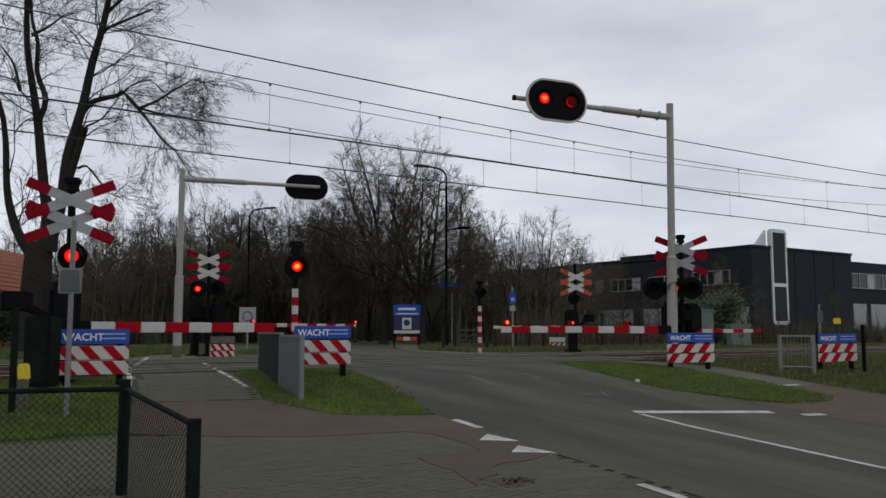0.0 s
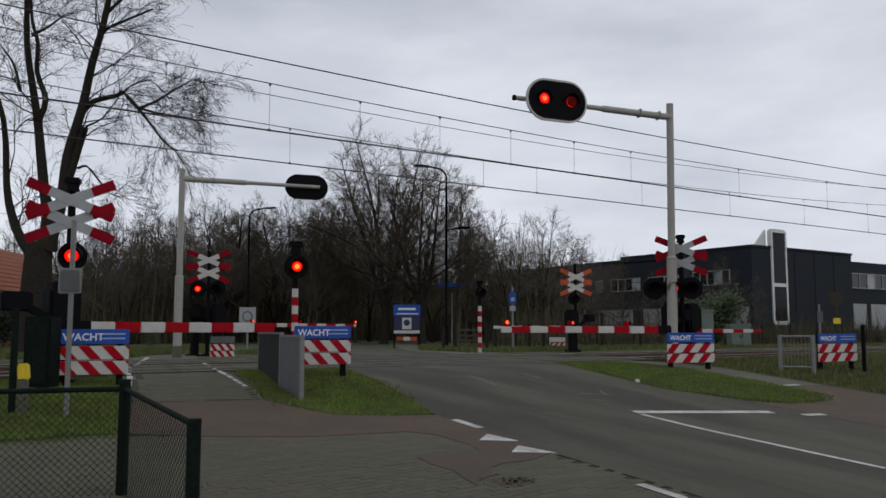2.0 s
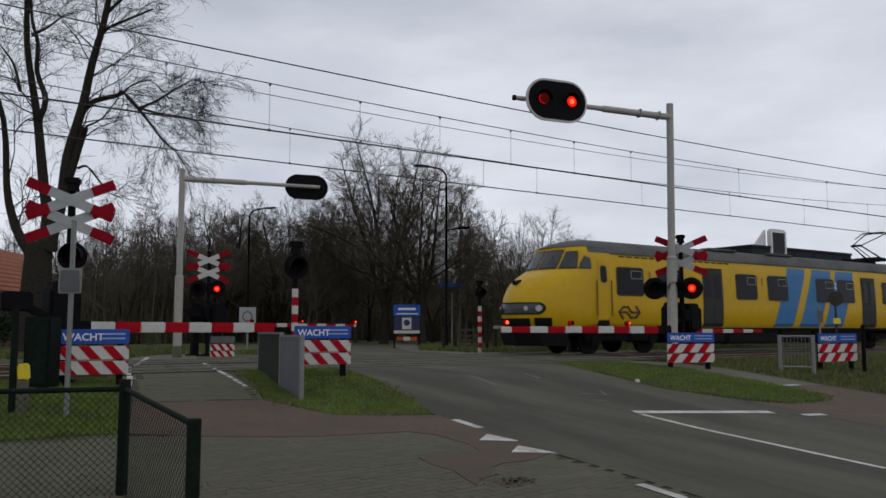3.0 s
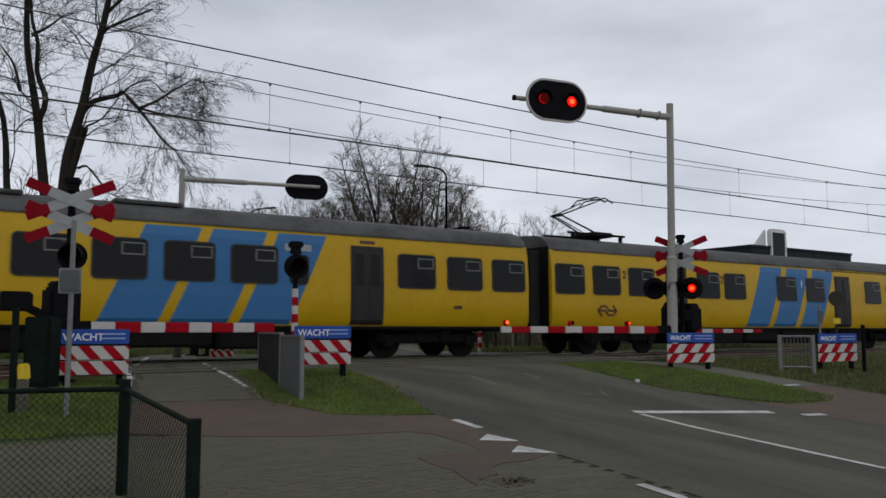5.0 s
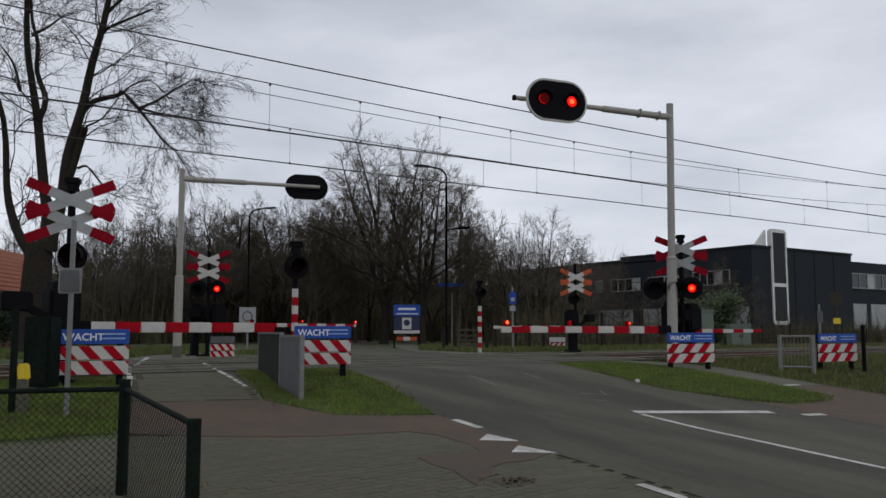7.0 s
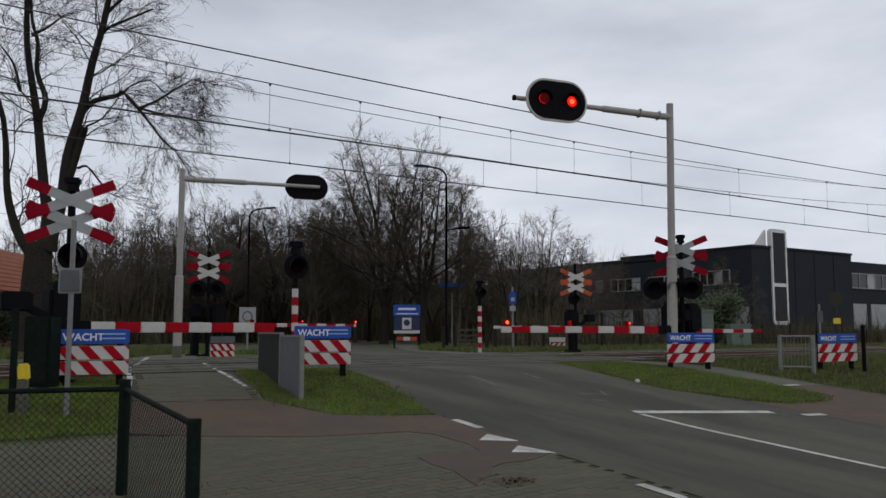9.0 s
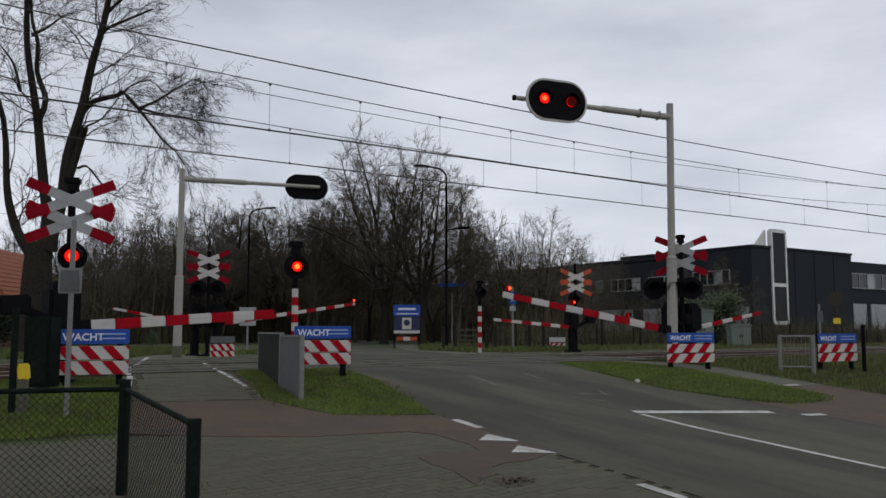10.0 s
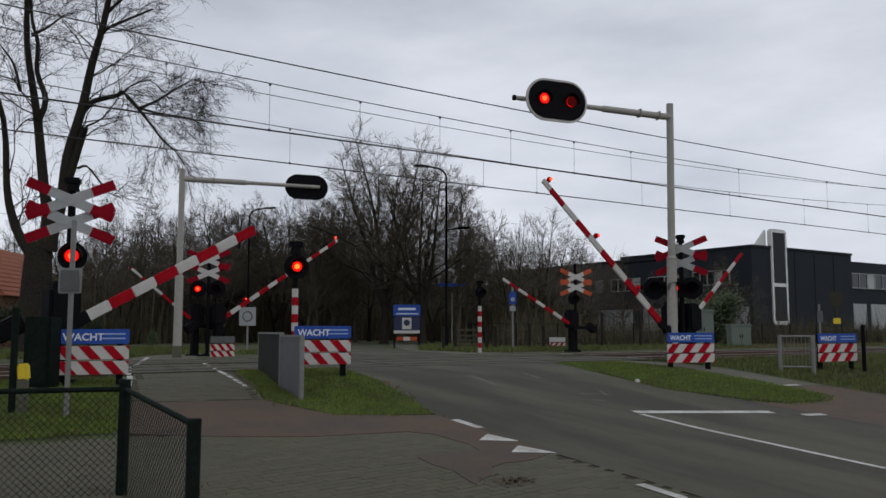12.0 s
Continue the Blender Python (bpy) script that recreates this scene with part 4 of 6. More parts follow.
def side_panel(car, name, quad, material, s, lift=0.006, label=""):
    """A flat shape that follows the car's side; quad: (u, z) corners."""
    bm = bmesh.new()
    zs = sorted({z for _, z in quad} | {p[1] for p in SIDE if min(q[1] for q in quad) < p[1] < max(q[1] for q in quad)})
    (ua, za), (ub, zb), (uc, zc), (ud, zd) = quad     # bottom left, bottom right, top right, top left
    rows = []
    for z in zs:
        f = (z - za) / (zd - za)
        rows.append([(ua + (ud - ua) * f, s * (side_y(z) + lift), z), (ub + (uc - ub) * f, s * (side_y(z) + lift), z)])
    loft(bm, rows)
    g = bmesh.ops.extrude_face_region(bm, geom=bm.faces[:])
    for v in g["geom"]:
        if isinstance(v, bmesh.types.BMVert):
            v.co.y -= s * (lift + 0.01)
    return part(name, bm, material, car, label)


def emblem(car, u, z, s, k=1.0):
    """A plain double-bent arrow mark."""
    m = pose(u, s * (side_y(z) + 0.008), z, 0, 0, 0 if s < 0 else 180)
    bm = bmesh.new()
    t = 0.075 * k
    path = [(-0.30, -0.2), (-0.48, 0.0), (-0.30, 0.17), (-0.06, 0.17), (0.10, 0.0), (0.40, 0.0)]
    path2 = [(0.30, 0.2), (0.48, 0.0), (0.30, -0.17), (0.06, -0.17), (-0.10, 0.0), (-0.40, 0.0)]
    for pp in (path, path2):
        for (xa, za), (xb, zb) in zip(pp, pp[1:]):
            a, b = Vector((xa * k, 0, za * k)), Vector((xb * k, 0, zb * k))
            d = (b - a).normalized()
            n = Vector((-d.z, 0, d.x)) * t / 2
            q = [a - n - d * t * 0.3, b - n + d * t * 0.3, b + n + d * t * 0.3, a + n - d * t * 0.3]
            plate(bm, [(p.x, p.z) for p in q], 0.024, m)
    part("emblem", bm, "marking", car, "brown double arrow mark")


def train_car(root, at, kind, blue, label, knee=1, white=11.1):
    car = new("train_car")
    car.parent, car.matrix_basis = root, at
    tagged(car, label)
    # body behind the cab
    us = [2.3, 8, 16, CAR - 0.25]
    bm = bmesh.new()
    loft(bm, [half_ring(u, SIDE) for u in us])
    for u in (CAR - 0.25,):
        bm.faces.new([bm.verts.new((u, y, z)) for y, z in SIDE] + [bm.verts.new((u, -y, z)) for y, z in SIDE[::-1]])
    floor = [bm.verts.new((us[0], -1.3, 0.88)), bm.verts.new((us[-1], -1.3, 0.88)), bm.verts.new((us[-1], 1.3, 0.88)), bm.verts.new((us[0], 1.3, 0.88))]
    bm.faces.new(floor)
    nose_shell(bm, NOSE, 2.3)
    bm.faces.new([bm.verts.new((p.x, p.y * k, p.z)) for k, qs in ((-1, (2, 1, 0.8, 0.6, 0.4, 0.2)), (1, (0, 0.2, 0.4, 0.6, 0.8, 1, 2))) for p in (nose_at(q, 0.88) for q in qs)])
    bmesh.ops.remove_doubles(bm, verts=bm.verts, dist=0.001)
    body = part("body", bm, "trainyellow", car, "yellow painted car body", smooth=False)
    for p in body.data.polygons:
        p.use_smooth = True
    mod = body.modifiers.new("edges", "EDGE_SPLIT")
    mod.split_angle = radians(40)
    bm = bmesh.new()
    loft(bm, [half_ring(u, ROOF) for u in (3.1, 8, 16, CAR - 0.25)])
    nose_shell(bm, NOSE_ROOF, 3.1)
    for s in (-1, 1):
        loft(bm, [[(u, s * y, z) for y, z in ROOF[:2]] for u in (2.25, 3.1)])
    bm.faces.new([bm.verts.new((CAR - 0.25, y, z)) for y, z in ROOF] + [bm.verts.new((CAR - 0.25, -y, z)) for y, z in ROOF[-2::-1]])
    part("roof", bm, "trainroof", car, "dusty grey arched roof", smooth=True)
    for s in (-1, 1):
        bm = bmesh.new()
        box(bm, CAR - 3.6, 0.05, 0.05, pose(CAR / 2 + 1.4, s * 1.31, 3.31))
        part("rain_gutter", bm, "trainroof", car)
        bm = bmesh.new()
        box(bm, CAR - 2.9, 0.04, 0.07, pose(CAR / 2 + 1.1, s * 1.30, 0.86))
        part("sill", bm, "underframe", car)
    # windscreen and cab side panes
    for s in (-1, 1):
        fr = part("windscreen", nose_patch(s, 2.755, 3.40, lambda f: 0.015, lambda f: 0.365 + 0.03 * f, 0.012), "gasket", car, "curved windscreen half in a dark rubber frame")
        part("pane", nose_patch(s, 2.80, 3.365, lambda f: 0.035, lambda f: 0.345 + 0.03 * f, 0.018), "cabglass", fr)
        fr = part("corner_pane", nose_patch(s, 2.755, 3.33, lambda f: 0.395 + 0.04 * f, lambda f: 0.715 - 0.015 * f * f, 0.012), "gasket", car, "curved corner pane of the cab")
        part("pane", nose_patch(s, 2.80, 3.295, lambda f: 0.415 + 0.04 * f, lambda f: 0.695 - 0.015 * f * f, 0.018), "cabglass", fr)
        fr = part("cab_corner_window", nose_patch(s, 2.755, 3.17, lambda f: 0.745 + 0.1 * f * f, lambda f: 0.86 + 0.8 * math.sqrt(max(0.0, 1 - f * f)), 0.012), "gasket", car, "rounded quarter window of the cab")
        part("pane", nose_patch(s, 2.79, 3.135, lambda f: 0.77 + 0.085 * f * f, lambda f: 0.865 + 0.6 * math.sqrt(max(0.0, 1 - f * f)), 0.018), "cabglass", fr)
        bm = bmesh.new()
        tube(bm, (1.05, s * 0.62, 2.80), (1.5, s * 0.45, 3.2), 0.01, seg=6)
        part("wiper", bm, "gasket", car)
        # cab door
        d = side_panel(car, "cab_door", [(2.54, 1.15), (3.04, 1.15), (3.04, 3.12), (2.54, 3.12)], "trainyellow", s, 0.012, "yellow cab door with handrails")
        window(car, 2.68, 2.92, 2.35, 2.85, s, "cab_door_window", vent=False)
        for u in (2.46, 3.12):
            bm = bmesh.new()
            tube(bm, (u, s * 1.47, 1.25), (u, s * 1.45, 2.4), 0.018, seg=8)
            part("handrail", bm, "marking", car)
        bm = bmesh.new()
        box(bm, 0.5, 0.12, 0.22, pose(2.79, s * 1.36, 1.0), bevel=0.01)
        part("step", bm, "underframe", car)
        # headlamp band and bumper blocks
        end = lambda f: 0.515 - 0.06 * (2 * f - 1) ** 2
        band = part("headlamp_band", nose_patch(s, 1.29, 1.66, lambda f: 0.0, end, 0.02), "underframe", car, "dark band round the headlamps")
        part("band_glass", nose_patch(s, 1.33, 1.62, lambda f: 0.0, lambda f: end(f) - 0.025, 0.026), "cabglass", band)
        for q, r in ((0.44, 0.10), (0.29, 0.07)):
            c = nose_at(q, 1.475)
            bm = bmesh.new()
            tube(bm, (c.x + 0.05, s * (c.y - 0.05), c.z), (c.x - 0.03, s * (c.y + 0.03), c.z), r, seg=16)
            part("headlamp", bm, "lampglass", band, "round headlamp")
        # no hollow here: a dark patch on the nose paints the recess's shade
        bm = nose_patch(s, 0.9, 1.17, lambda f: 0.0, lambda f: 0.33, 0.02)
        part("coupler_recess", bm, "underframe", car, "dark patch that paints the shaded coupler recess")
        bm = nose_patch(s, 0.93, 1.19, lambda f: 0.38, lambda f: 0.57, 0.06)
        part("bumper_block", bm, "underframe", car)
        bm = bmesh.new()
        loft(bm, [[(u, s * 0.0, z), (u + 0.25, s * 1.0, z), (u + 1.2, s * 1.22, z)] for u, z in ((0.32, 0.3), (0.2, 0.6), (0.14, 0.9))])
        part("apron", bm, "underframe", car, "sooty apron under the nose")
    bm = bmesh.new()
    tube(bm, (0.2, 0.0, 2.3), (0.5, 0.0, 2.34), 0.075, seg=14)
    part("horn", bm, "underframe", car)
    # side windows, doors and livery
    ends = ((CAR - 1.6, CAR - 0.42), (CAR - 3.2, CAR - 2.02), (CAR - 4.83, CAR - 3.65))
    if kind == "motor":
        wins = ((3.42, 4.62), (5.36, 6.53), (9.58, 10.76), (11.48, 12.68), (14.65, 15.82), (16.15, 17.32)) + ends
        doors, small = ((7.68, 8.78), (17.9, 18.97)), ()
    else:
        wins = ((3.62, 4.82), (5.22, 6.31), (8.52, 9.68), (10.08, 11.23), (11.68, 12.84), (13.26, 14.42), (14.86, 16.02)) + ends
        doors, small = ((6.9, 7.94), (18.1, 19.1)), ((16.4, 16.86),)
    for s in (-1, 1):
        for u0, u1 in wins:
            window(car, u0, u1, 1.96, 2.84, s)
        for u0, u1 in small:
            window(car, u0, u1, 1.96, 2.66, s, vent=False)
        for u0, u1 in doors:
            d = side_panel(car, "door", [(u0, 0.92), (u1, 0.92), (u1, 3.02), (u0, 3.02)], "traindoor", s, 0.012, "brown double-leaf entrance door")
            for a, b in ((u0 + 0.07, (u0 + u1) / 2 - 0.05), ((u0 + u1) / 2 + 0.05, u1 - 0.07)):
                pn = side_panel(car, "door_leaf", [(a, 1.0), (b, 1.0), (b, 2.95), (a, 2.95)], "traindoor", s, 0.02)
                side_panel(car, "door_pane", [(a + 0.06, 1.95), (b - 0.06, 1.95), (b - 0.06, 2.8), (a + 0.06, 2.8)], "traingl", s, 0.026)
        # blue slanted bands; seen from either side they lean the same way
        for u0, u1 in blue:
            k = -1.03 if s < 0 else 1.03
            side_panel(car, "blue_band", [(u0 + k / 2, 0.93), (u1 + k / 2, 0.93), (u1 - k / 2, 3.22), (u0 - k / 2, 3.22)], "trainblue", s, 0.005, "slanted blue livery band")
        emblem(car, 3.95, 1.38, s)
        if kind == "motor":
            emblem(car, CAR - 2.6, 1.42, s, 0.85)
        else:
            side_panel(car, "car_number", [(CAR - 3.0, 1.38), (CAR - 2.72, 1.38), (CAR - 2.72, 1.48), (CAR - 3.0, 1.48)], "marking", s, 0.008, "small plain number bar")
            side_panel(car, "destination_plate", [(16.24, 2.79), (16.96, 2.79), (16.96, 2.96), (16.24, 2.96)], "greywhite", s, 0.014, "pale destination plate")
            side_panel(car, "door_notice", [(18.4, 3.08), (18.85, 3.08), (18.85, 3.17), (18.4, 3.17)], "marking", s, 0.008)
        for u, txt in ((4.95, "1" if kind == "motor" else "2"), (11.1, "1" if kind == "motor" else "2"), (15.985, "2" if kind == "motor" else ""), (CAR - 3.42, "2" if kind == "motor" else "")):
            col = "lettering" if kind == "motor" and u == white else "marking"
            if not txt:
                continue
            words(txt, 0.36, pose(u - 0.09 if s < 0 else u + 0.09, s * (side_y(2.52) + 0.012), 2.5, 0, 0, 0 if s < 0 else 180), col, car, "class_number")
        for u in np.arange(3.6, 9.0, 0.36):
            side_panel(car, "louvre", [(u, 3.2), (u + 0.26, 3.2), (u + 0.26, 3.245), (u, 3.245)], "underframe", s, 0.006)
    # bogies and underframe boxes
    for uc in (4.0, CAR - 3.6):
        bm = bmesh.new()
        for s in (-1, 1):
            box(bm, 3.4, 0.1, 0.26, pose(uc, s * 1.02, 0.56), bevel=0.04)
            for du in (-1.35, 1.35):
                box(bm, 0.3, 0.16, 0.3, pose(uc + du, s * 1.06, 0.48), bevel=0.03)
            for du in (-0.4, 0.4):
                tube(bm, (uc + du, s * 1.05, 0.5), (uc + du, s * 1.05, 0.86), 0.1, seg=10)
        box(bm, 1.0, 2.0, 0.3, pose(uc, 0, 0.66), bevel=0.03)
        bogie = part("bogie", bm, "underframe", car, "sooty two-axle bogie")
        for du in (-1.3, 1.3):
            for s in (-1, 1):
                bm = bmesh.new()
                tube(bm, (uc + du, s * 0.68, 0.47), (uc + du, s * 0.82, 0.47), 0.46, seg=24)
                tube(bm, (uc + du, s * 0.82, 0.47), (uc + du, s * 0.9, 0.47), 0.14, seg=12)
                part("wheel", bm, "underframe", bogie)
    for u0, u1, z0 in ((6.4, 9.1, 0.36), (9.2, 12.3, 0.30), (12.4, 14.5, 0.38), (14.6, 18.2, 0.32)):
        bm = bmesh.new()
        box(bm, u1 - u0, 2.5, 0.86 - z0, pose((u0 + u1) / 2, 0, (0.86 + z0) / 2), bevel=0.06)
        part("equipment_box", bm, "underframe", car)
    bm = bmesh.new()
    box(bm, CAR - 2.2, 2.2, 0.12, pose(CAR / 2 + 0.6, 0, 0.82), bevel=0.02)
    box(bm, 0.9, 0.3, 0.25, pose(0.42, 0, 0.82), bevel=0.05)
    part("underframe", bm, "underframe", car)
    # dark sheet over the yellow end: the gap's shade put into its colour
    bm = bmesh.new()
    box(bm, 0.03, 2.55, 2.5, pose(CAR - 0.24, 0, 2.15), bevel=0.01)
    part("end_wall", bm, "underframe", car, "dark sheet over the end wall for the shaded gap")
    bm = bmesh.new()
    for k in range(6):
        box(bm, 0.06, 1.7, 2.4, pose(CAR - 0.24 + k * 0.07, 0, 2.1), bevel=0.01)
    part("gangway_bellows", bm, "gasket", car, "black folded gangway bellows")
    # roof equipment
    for u in (9.5, 13.0):
        bm = bmesh.new()
        box(bm, 1.6, 0.5, 0.10, pose(u, -0.7, 3.78), bevel=0.03)
        part("roof_vent", bm, "trainroof", car)
    if kind == "motor":
        p = CAR - 3.0
        bm = bmesh.new()
        for y in (-0.6, 0.6):
            box(bm, 2.6, 0.07, 0.07, pose(p, y, 4.0))
            for du in (-1.1, 1.1):
                tube(bm, (p + du, y, 3.68), (p + du, y, 4.0), 0.07, seg=10)
        box(bm, 0.9, 1.2, 0.16, pose(p - 0.3, 0, 4.02), bevel=0.03)
        tube(bm, (p - 1.8, -0.5, 3.9), (p - 3.2, -0.5, 3.88), 0.05, seg=8)
        base = part("pantograph", bm, "underframe", car, "single-arm pantograph raised to the wire")
        bm = bmesh.new()
        for y in (-0.35, 0.35):
            tube(bm, (p - knee * 0.3, y, 4.05), (p + knee * 1.25, y * 0.6, 4.62), 0.035, 0.03, seg=8)
            tube(bm, (p + knee * 1.25, y * 0.6, 4.62), (p - knee * 0.35, y * 1.5, 5.24), 0.025, 0.02, seg=8)
        tube(bm, (p + knee * 1.25, -0.25, 4.62), (p + knee * 1.25, 0.25, 4.62), 0.05, seg=8)
        tube(bm, (p + knee * 1.2, 0, 4.55), (p, 0, 4.1), 0.02, seg=6)
        part("arm", bm, "underframe", base)
        for du in (-0.5, -0.15):
            bm = bmesh.new()
            pts = [(p + knee * du, y, 5.3 - 0.25 * max(0, abs(y) - 0.5) / 0.4) for y in (-0.85, -0.7, -0.5, 0, 0.5, 0.7, 0.85)]
            for a, b in zip(pts, pts[1:]):
                tube(bm, a, b, 0.025, seg=6)
            part("collector_shoe", bm, "underframe", base)
    return car


def build_train():
    root = thing("train", (0, 21.2, 0.015), "yellow four-car electric train with slanted blue bands", "train")
    gap = 0.06
    front_blue = ((12.3, 13.5), (13.95, 15.3), (15.62, 16.94))
    rear_blue = ((9.32, 10.71), (11.05, 12.44), (12.77, 14.1))
    trailer_blue = ((12.3, 13.63), (13.9, 15.28), (15.57, 16.9))
    x = 0.0
    train_car(root, pose(x, 0, 0), "motor", front_blue, "yellow motor car with a rounded sloping nose", -1, 15.985)
    x += CAR + gap + CAR
    train_car(root, pose(x, 0, 0, 0, 0, 180), "trailer", trailer_blue, "yellow driving trailer car with blue bands")
    x -= 0.17
    train_car(root, pose(x, 0, 0), "trailer", trailer_blue, "yellow driving trailer car with blue bands")
    x += CAR + 0.44 + CAR
    train_car(root, pose(x, 0, 0, 0, 0, 180), "motor", rear_blue, "yellow motor car with a rounded sloping nose")
    return root


train = build_train()


# ---- trees and shrubs ----
def grow(rng, height, spread, levels, forks, trunk_r, fork_at, droop=0.0, twist=0.25, twig_r=0.006, upright=0.5):
    """Branches as (points, radii, level)."""
    out = []

    def branch(p, d, length, r, level):
        n = 5 if level < 2 else (4 if level < levels else 3)
        pts, rad = [p.copy()], [r]
        d = d.copy()
        end = max(twig_r, r * (0.45 if level < levels else 0.25))
        for i in range(n):
            w = Vector(rng.normal(0, twist * (0.35 if level == 0 else 1.0), 3))
            d = (d + w * 0.5 + Vector((0, 0, upright * 0.12 - droop * 0.12 * level))).normalized()
            p = p + d * (length / n)
            pts.append(p.copy())
            rad.append(r + (end - r) * (i + 1) / n)
        out.append((pts, rad, level))
        if level >= levels:
            return
        k = forks[level]
        start = fork_at if level == 0 else 0.2
        for j in range(k):
            f = start + (1 - start) * (j + rng.uniform(0.2, 0.9)) / k
            f = min(f, 0.98)
            i = min(int(f * n), n - 1)
            q = pts[i].lerp(pts[i + 1], f * n - i)
            rr = rad[i] + (rad[i + 1] - rad[i]) * (f * n - i)
            dd = (pts[i + 1] - pts[i]).normalized()
            side = dd.cross(Vector(rng.normal(0, 1, 3))).normalized()
            ang = rng.uniform(0.45, 0.95) * spread
            nd = (dd * math.cos(ang) + side * math.sin(ang)).normalized()
            nl = length * rng.uniform(0.45, 0.75) * (1.05 - 0.45 * f if level == 0 else 0.9)
            branch(q, nd, nl, max(twig_r, rr * rng.uniform(0.42, 0.65)), level + 1)

    branch(Vector((0, 0, -0.1)), Vector((0, 0, 1)), height * 0.75, trunk_r, 0)
    return out


def branch_mesh(branches, lo, hi):
    """Tapered tubes of the branches whose level lies between lo and hi."""
    V, Fs = [], []
    for pts, rad, level in branches:
        if not lo <= level <= hi:
            continue
        seg = 10 if level == 0 else (6 if level == 1 else (4 if level == 2 else 3))
        base = len(V)
        for i, (p, r) in enumerate(zip(pts, rad)):
            d = (pts[min(i + 1, len(pts) - 1)] - pts[max(i - 1, 0)]).normalized()
            a = d.orthogonal().normalized()
            b = d.cross(a)
            for k in range(seg):
                t = 2 * math.pi * k / seg
                flare = 1.35 if (level == 0 and i == 0) else 1.0
                V.append(tuple(p + (a * math.cos(t) + b * math.sin(t)) * r * flare))
        for i in range(len(pts) - 1):
            for k in range(seg):
                q = (k + 1) % seg
                Fs.append((base + i * seg + k, base + i * seg + q, base + (i + 1) * seg + q, base + (i + 1) * seg + k))
    return V, Fs


def make_tree(name, branches, at, label, bark="bark", twig="twig", group=""):
    ob = thing(name, at, label, "tree", group)
    v, fc = branch_mesh(branches, 0, 1)
    from_lists("trunk", v, fc, bark, ob, smooth=True)
    v, fc = branch_mesh(branches, 2, 9)
    from_lists("crown", v, fc, twig, ob, "bare winter twigs")
    return ob


def wood_tree(rng, H, r0, bare, spread, limbs, leaders, fine, thick):
    """A bare forest tree: one stem or several leaders, limbs that climb, and three orders of twigs; branches as grow() gives them."""
    out = []
    UP = Vector((0, 0, 1))

    def run(p, d, length, r, end, n, wander, climb, level):
        pts, rad = [p.copy()], [r]
        for i in range(n):
            d = (d + Vector(rng.normal(0, wander, 3)) + UP * climb).normalized()
            p = p + d * (length / n)
            pts.append(p.copy())
            rad.append(r + (end - r) * (i + 1) / n)
        out.append((pts, rad, level))
        return pts, rad

    def at(pts, rad, f):
        k = f * (len(pts) - 1)
        i = min(int(k), len(pts) - 2)
        return pts[i].lerp(pts[i + 1], k - i), (pts[i + 1] - pts[i]).normalized(), rad[i] + (rad[i + 1] - rad[i]) * (k - i)

    def aside(d, ang, turn=None):
        a = d.orthogonal().normalized()
        b = d.cross(a)
        t = rng.uniform(0, 2 * math.pi) if turn is None else turn
        return (d * math.cos(ang) + (a * math.cos(t) + b * math.sin(t)) * math.sin(ang)).normalized()

    stems = []
    if leaders == 1:
        stems.append((run(Vector((0, 0, -0.1)), UP, H * 0.97, r0, 0.02, 10, 0.035, 0.03, 0), bare))
    else:
        low = run(Vector((0, 0, -0.1)), UP, H * bare * 1.1, r0, r0 * 0.8, 4, 0.03, 0.0, 0)
        t0 = rng.uniform(0, 6.28)
        for k in range(leaders):
            d = aside(UP, rng.uniform(0.22, 0.42), t0 + k * 6.283 / leaders)
            stems.append((run(low[0][-1], d, H * (1 - bare * 1.1) * rng.uniform(0.88, 1.04), r0 * 0.62, 0.018, 8, 0.05, 0.05, 0), 0.12))
    for (pts, rad), first in stems:
        tall = (pts[-1] - pts[0]).length
        count = max(6, int(limbs / len(stems)))
        for j in range(count):
            f = first + (0.985 - first) * ((j + rng.uniform(0.1, 0.9)) / count)
            g = (f - first) / (1 - first)
            p, d, r = at(pts, rad, f)
            L = spread * H * (0.62 + 0.38 * math.sin(math.pi * min(1, g + 0.25))) * (1 - 0.62 * g) * rng.uniform(0.75, 1.15)
            q1 = run(p, aside(d, rng.uniform(0.85, 1.2) - 0.45 * g, j * 2.4 + rng.uniform(-0.5, 0.5)), L, min(r * 0.6, 0.014 + 0.02 * L), 0.01, 6, 0.11, 0.05, 1)
            for k in range(int(3 + 1.7 * L)):
                f2 = rng.uniform(0.2, 1.0)
                p2, d2, r2 = at(*q1, f2)
                L2 = L * (0.55 - 0.28 * f2) * rng.uniform(0.7, 1.2) + 0.2
                q2 = run(p2, aside(d2, rng.uniform(0.5, 0.95)), L2, max(0.011, r2 * 0.55), 0.008, 4, 0.13, 0.03, 2)
                for m in range(int(2 + (2.6 if thick < 1.5 else 1.9) * L2)):
                    f3 = rng.uniform(0.2, 1.0)
                    p3, d3, r3 = at(*q2, f3)
                    L3 = 0.22 + L2 * (0.5 - 0.2 * f3) * rng.uniform(0.6, 1.2)
                    q3 = run(p3, aside(d3, rng.uniform(0.5, 0.9)), L3, 0.009 * thick, 0.006 * thick, 2, 0.14, 0.03, 3)
                    for w in range(fine):
                        p4, d4, r4 = at(*q3, rng.uniform(0.2, 1.0))
                        run(p4, aside(d4, rng.uniform(0.4, 0.8)), rng.uniform(0.25, 0.65), 0.0065 * thick, 0.0045 * thick, 2 if thick < 1.05 else 1, 0.12, 0.02, 4)
    return out


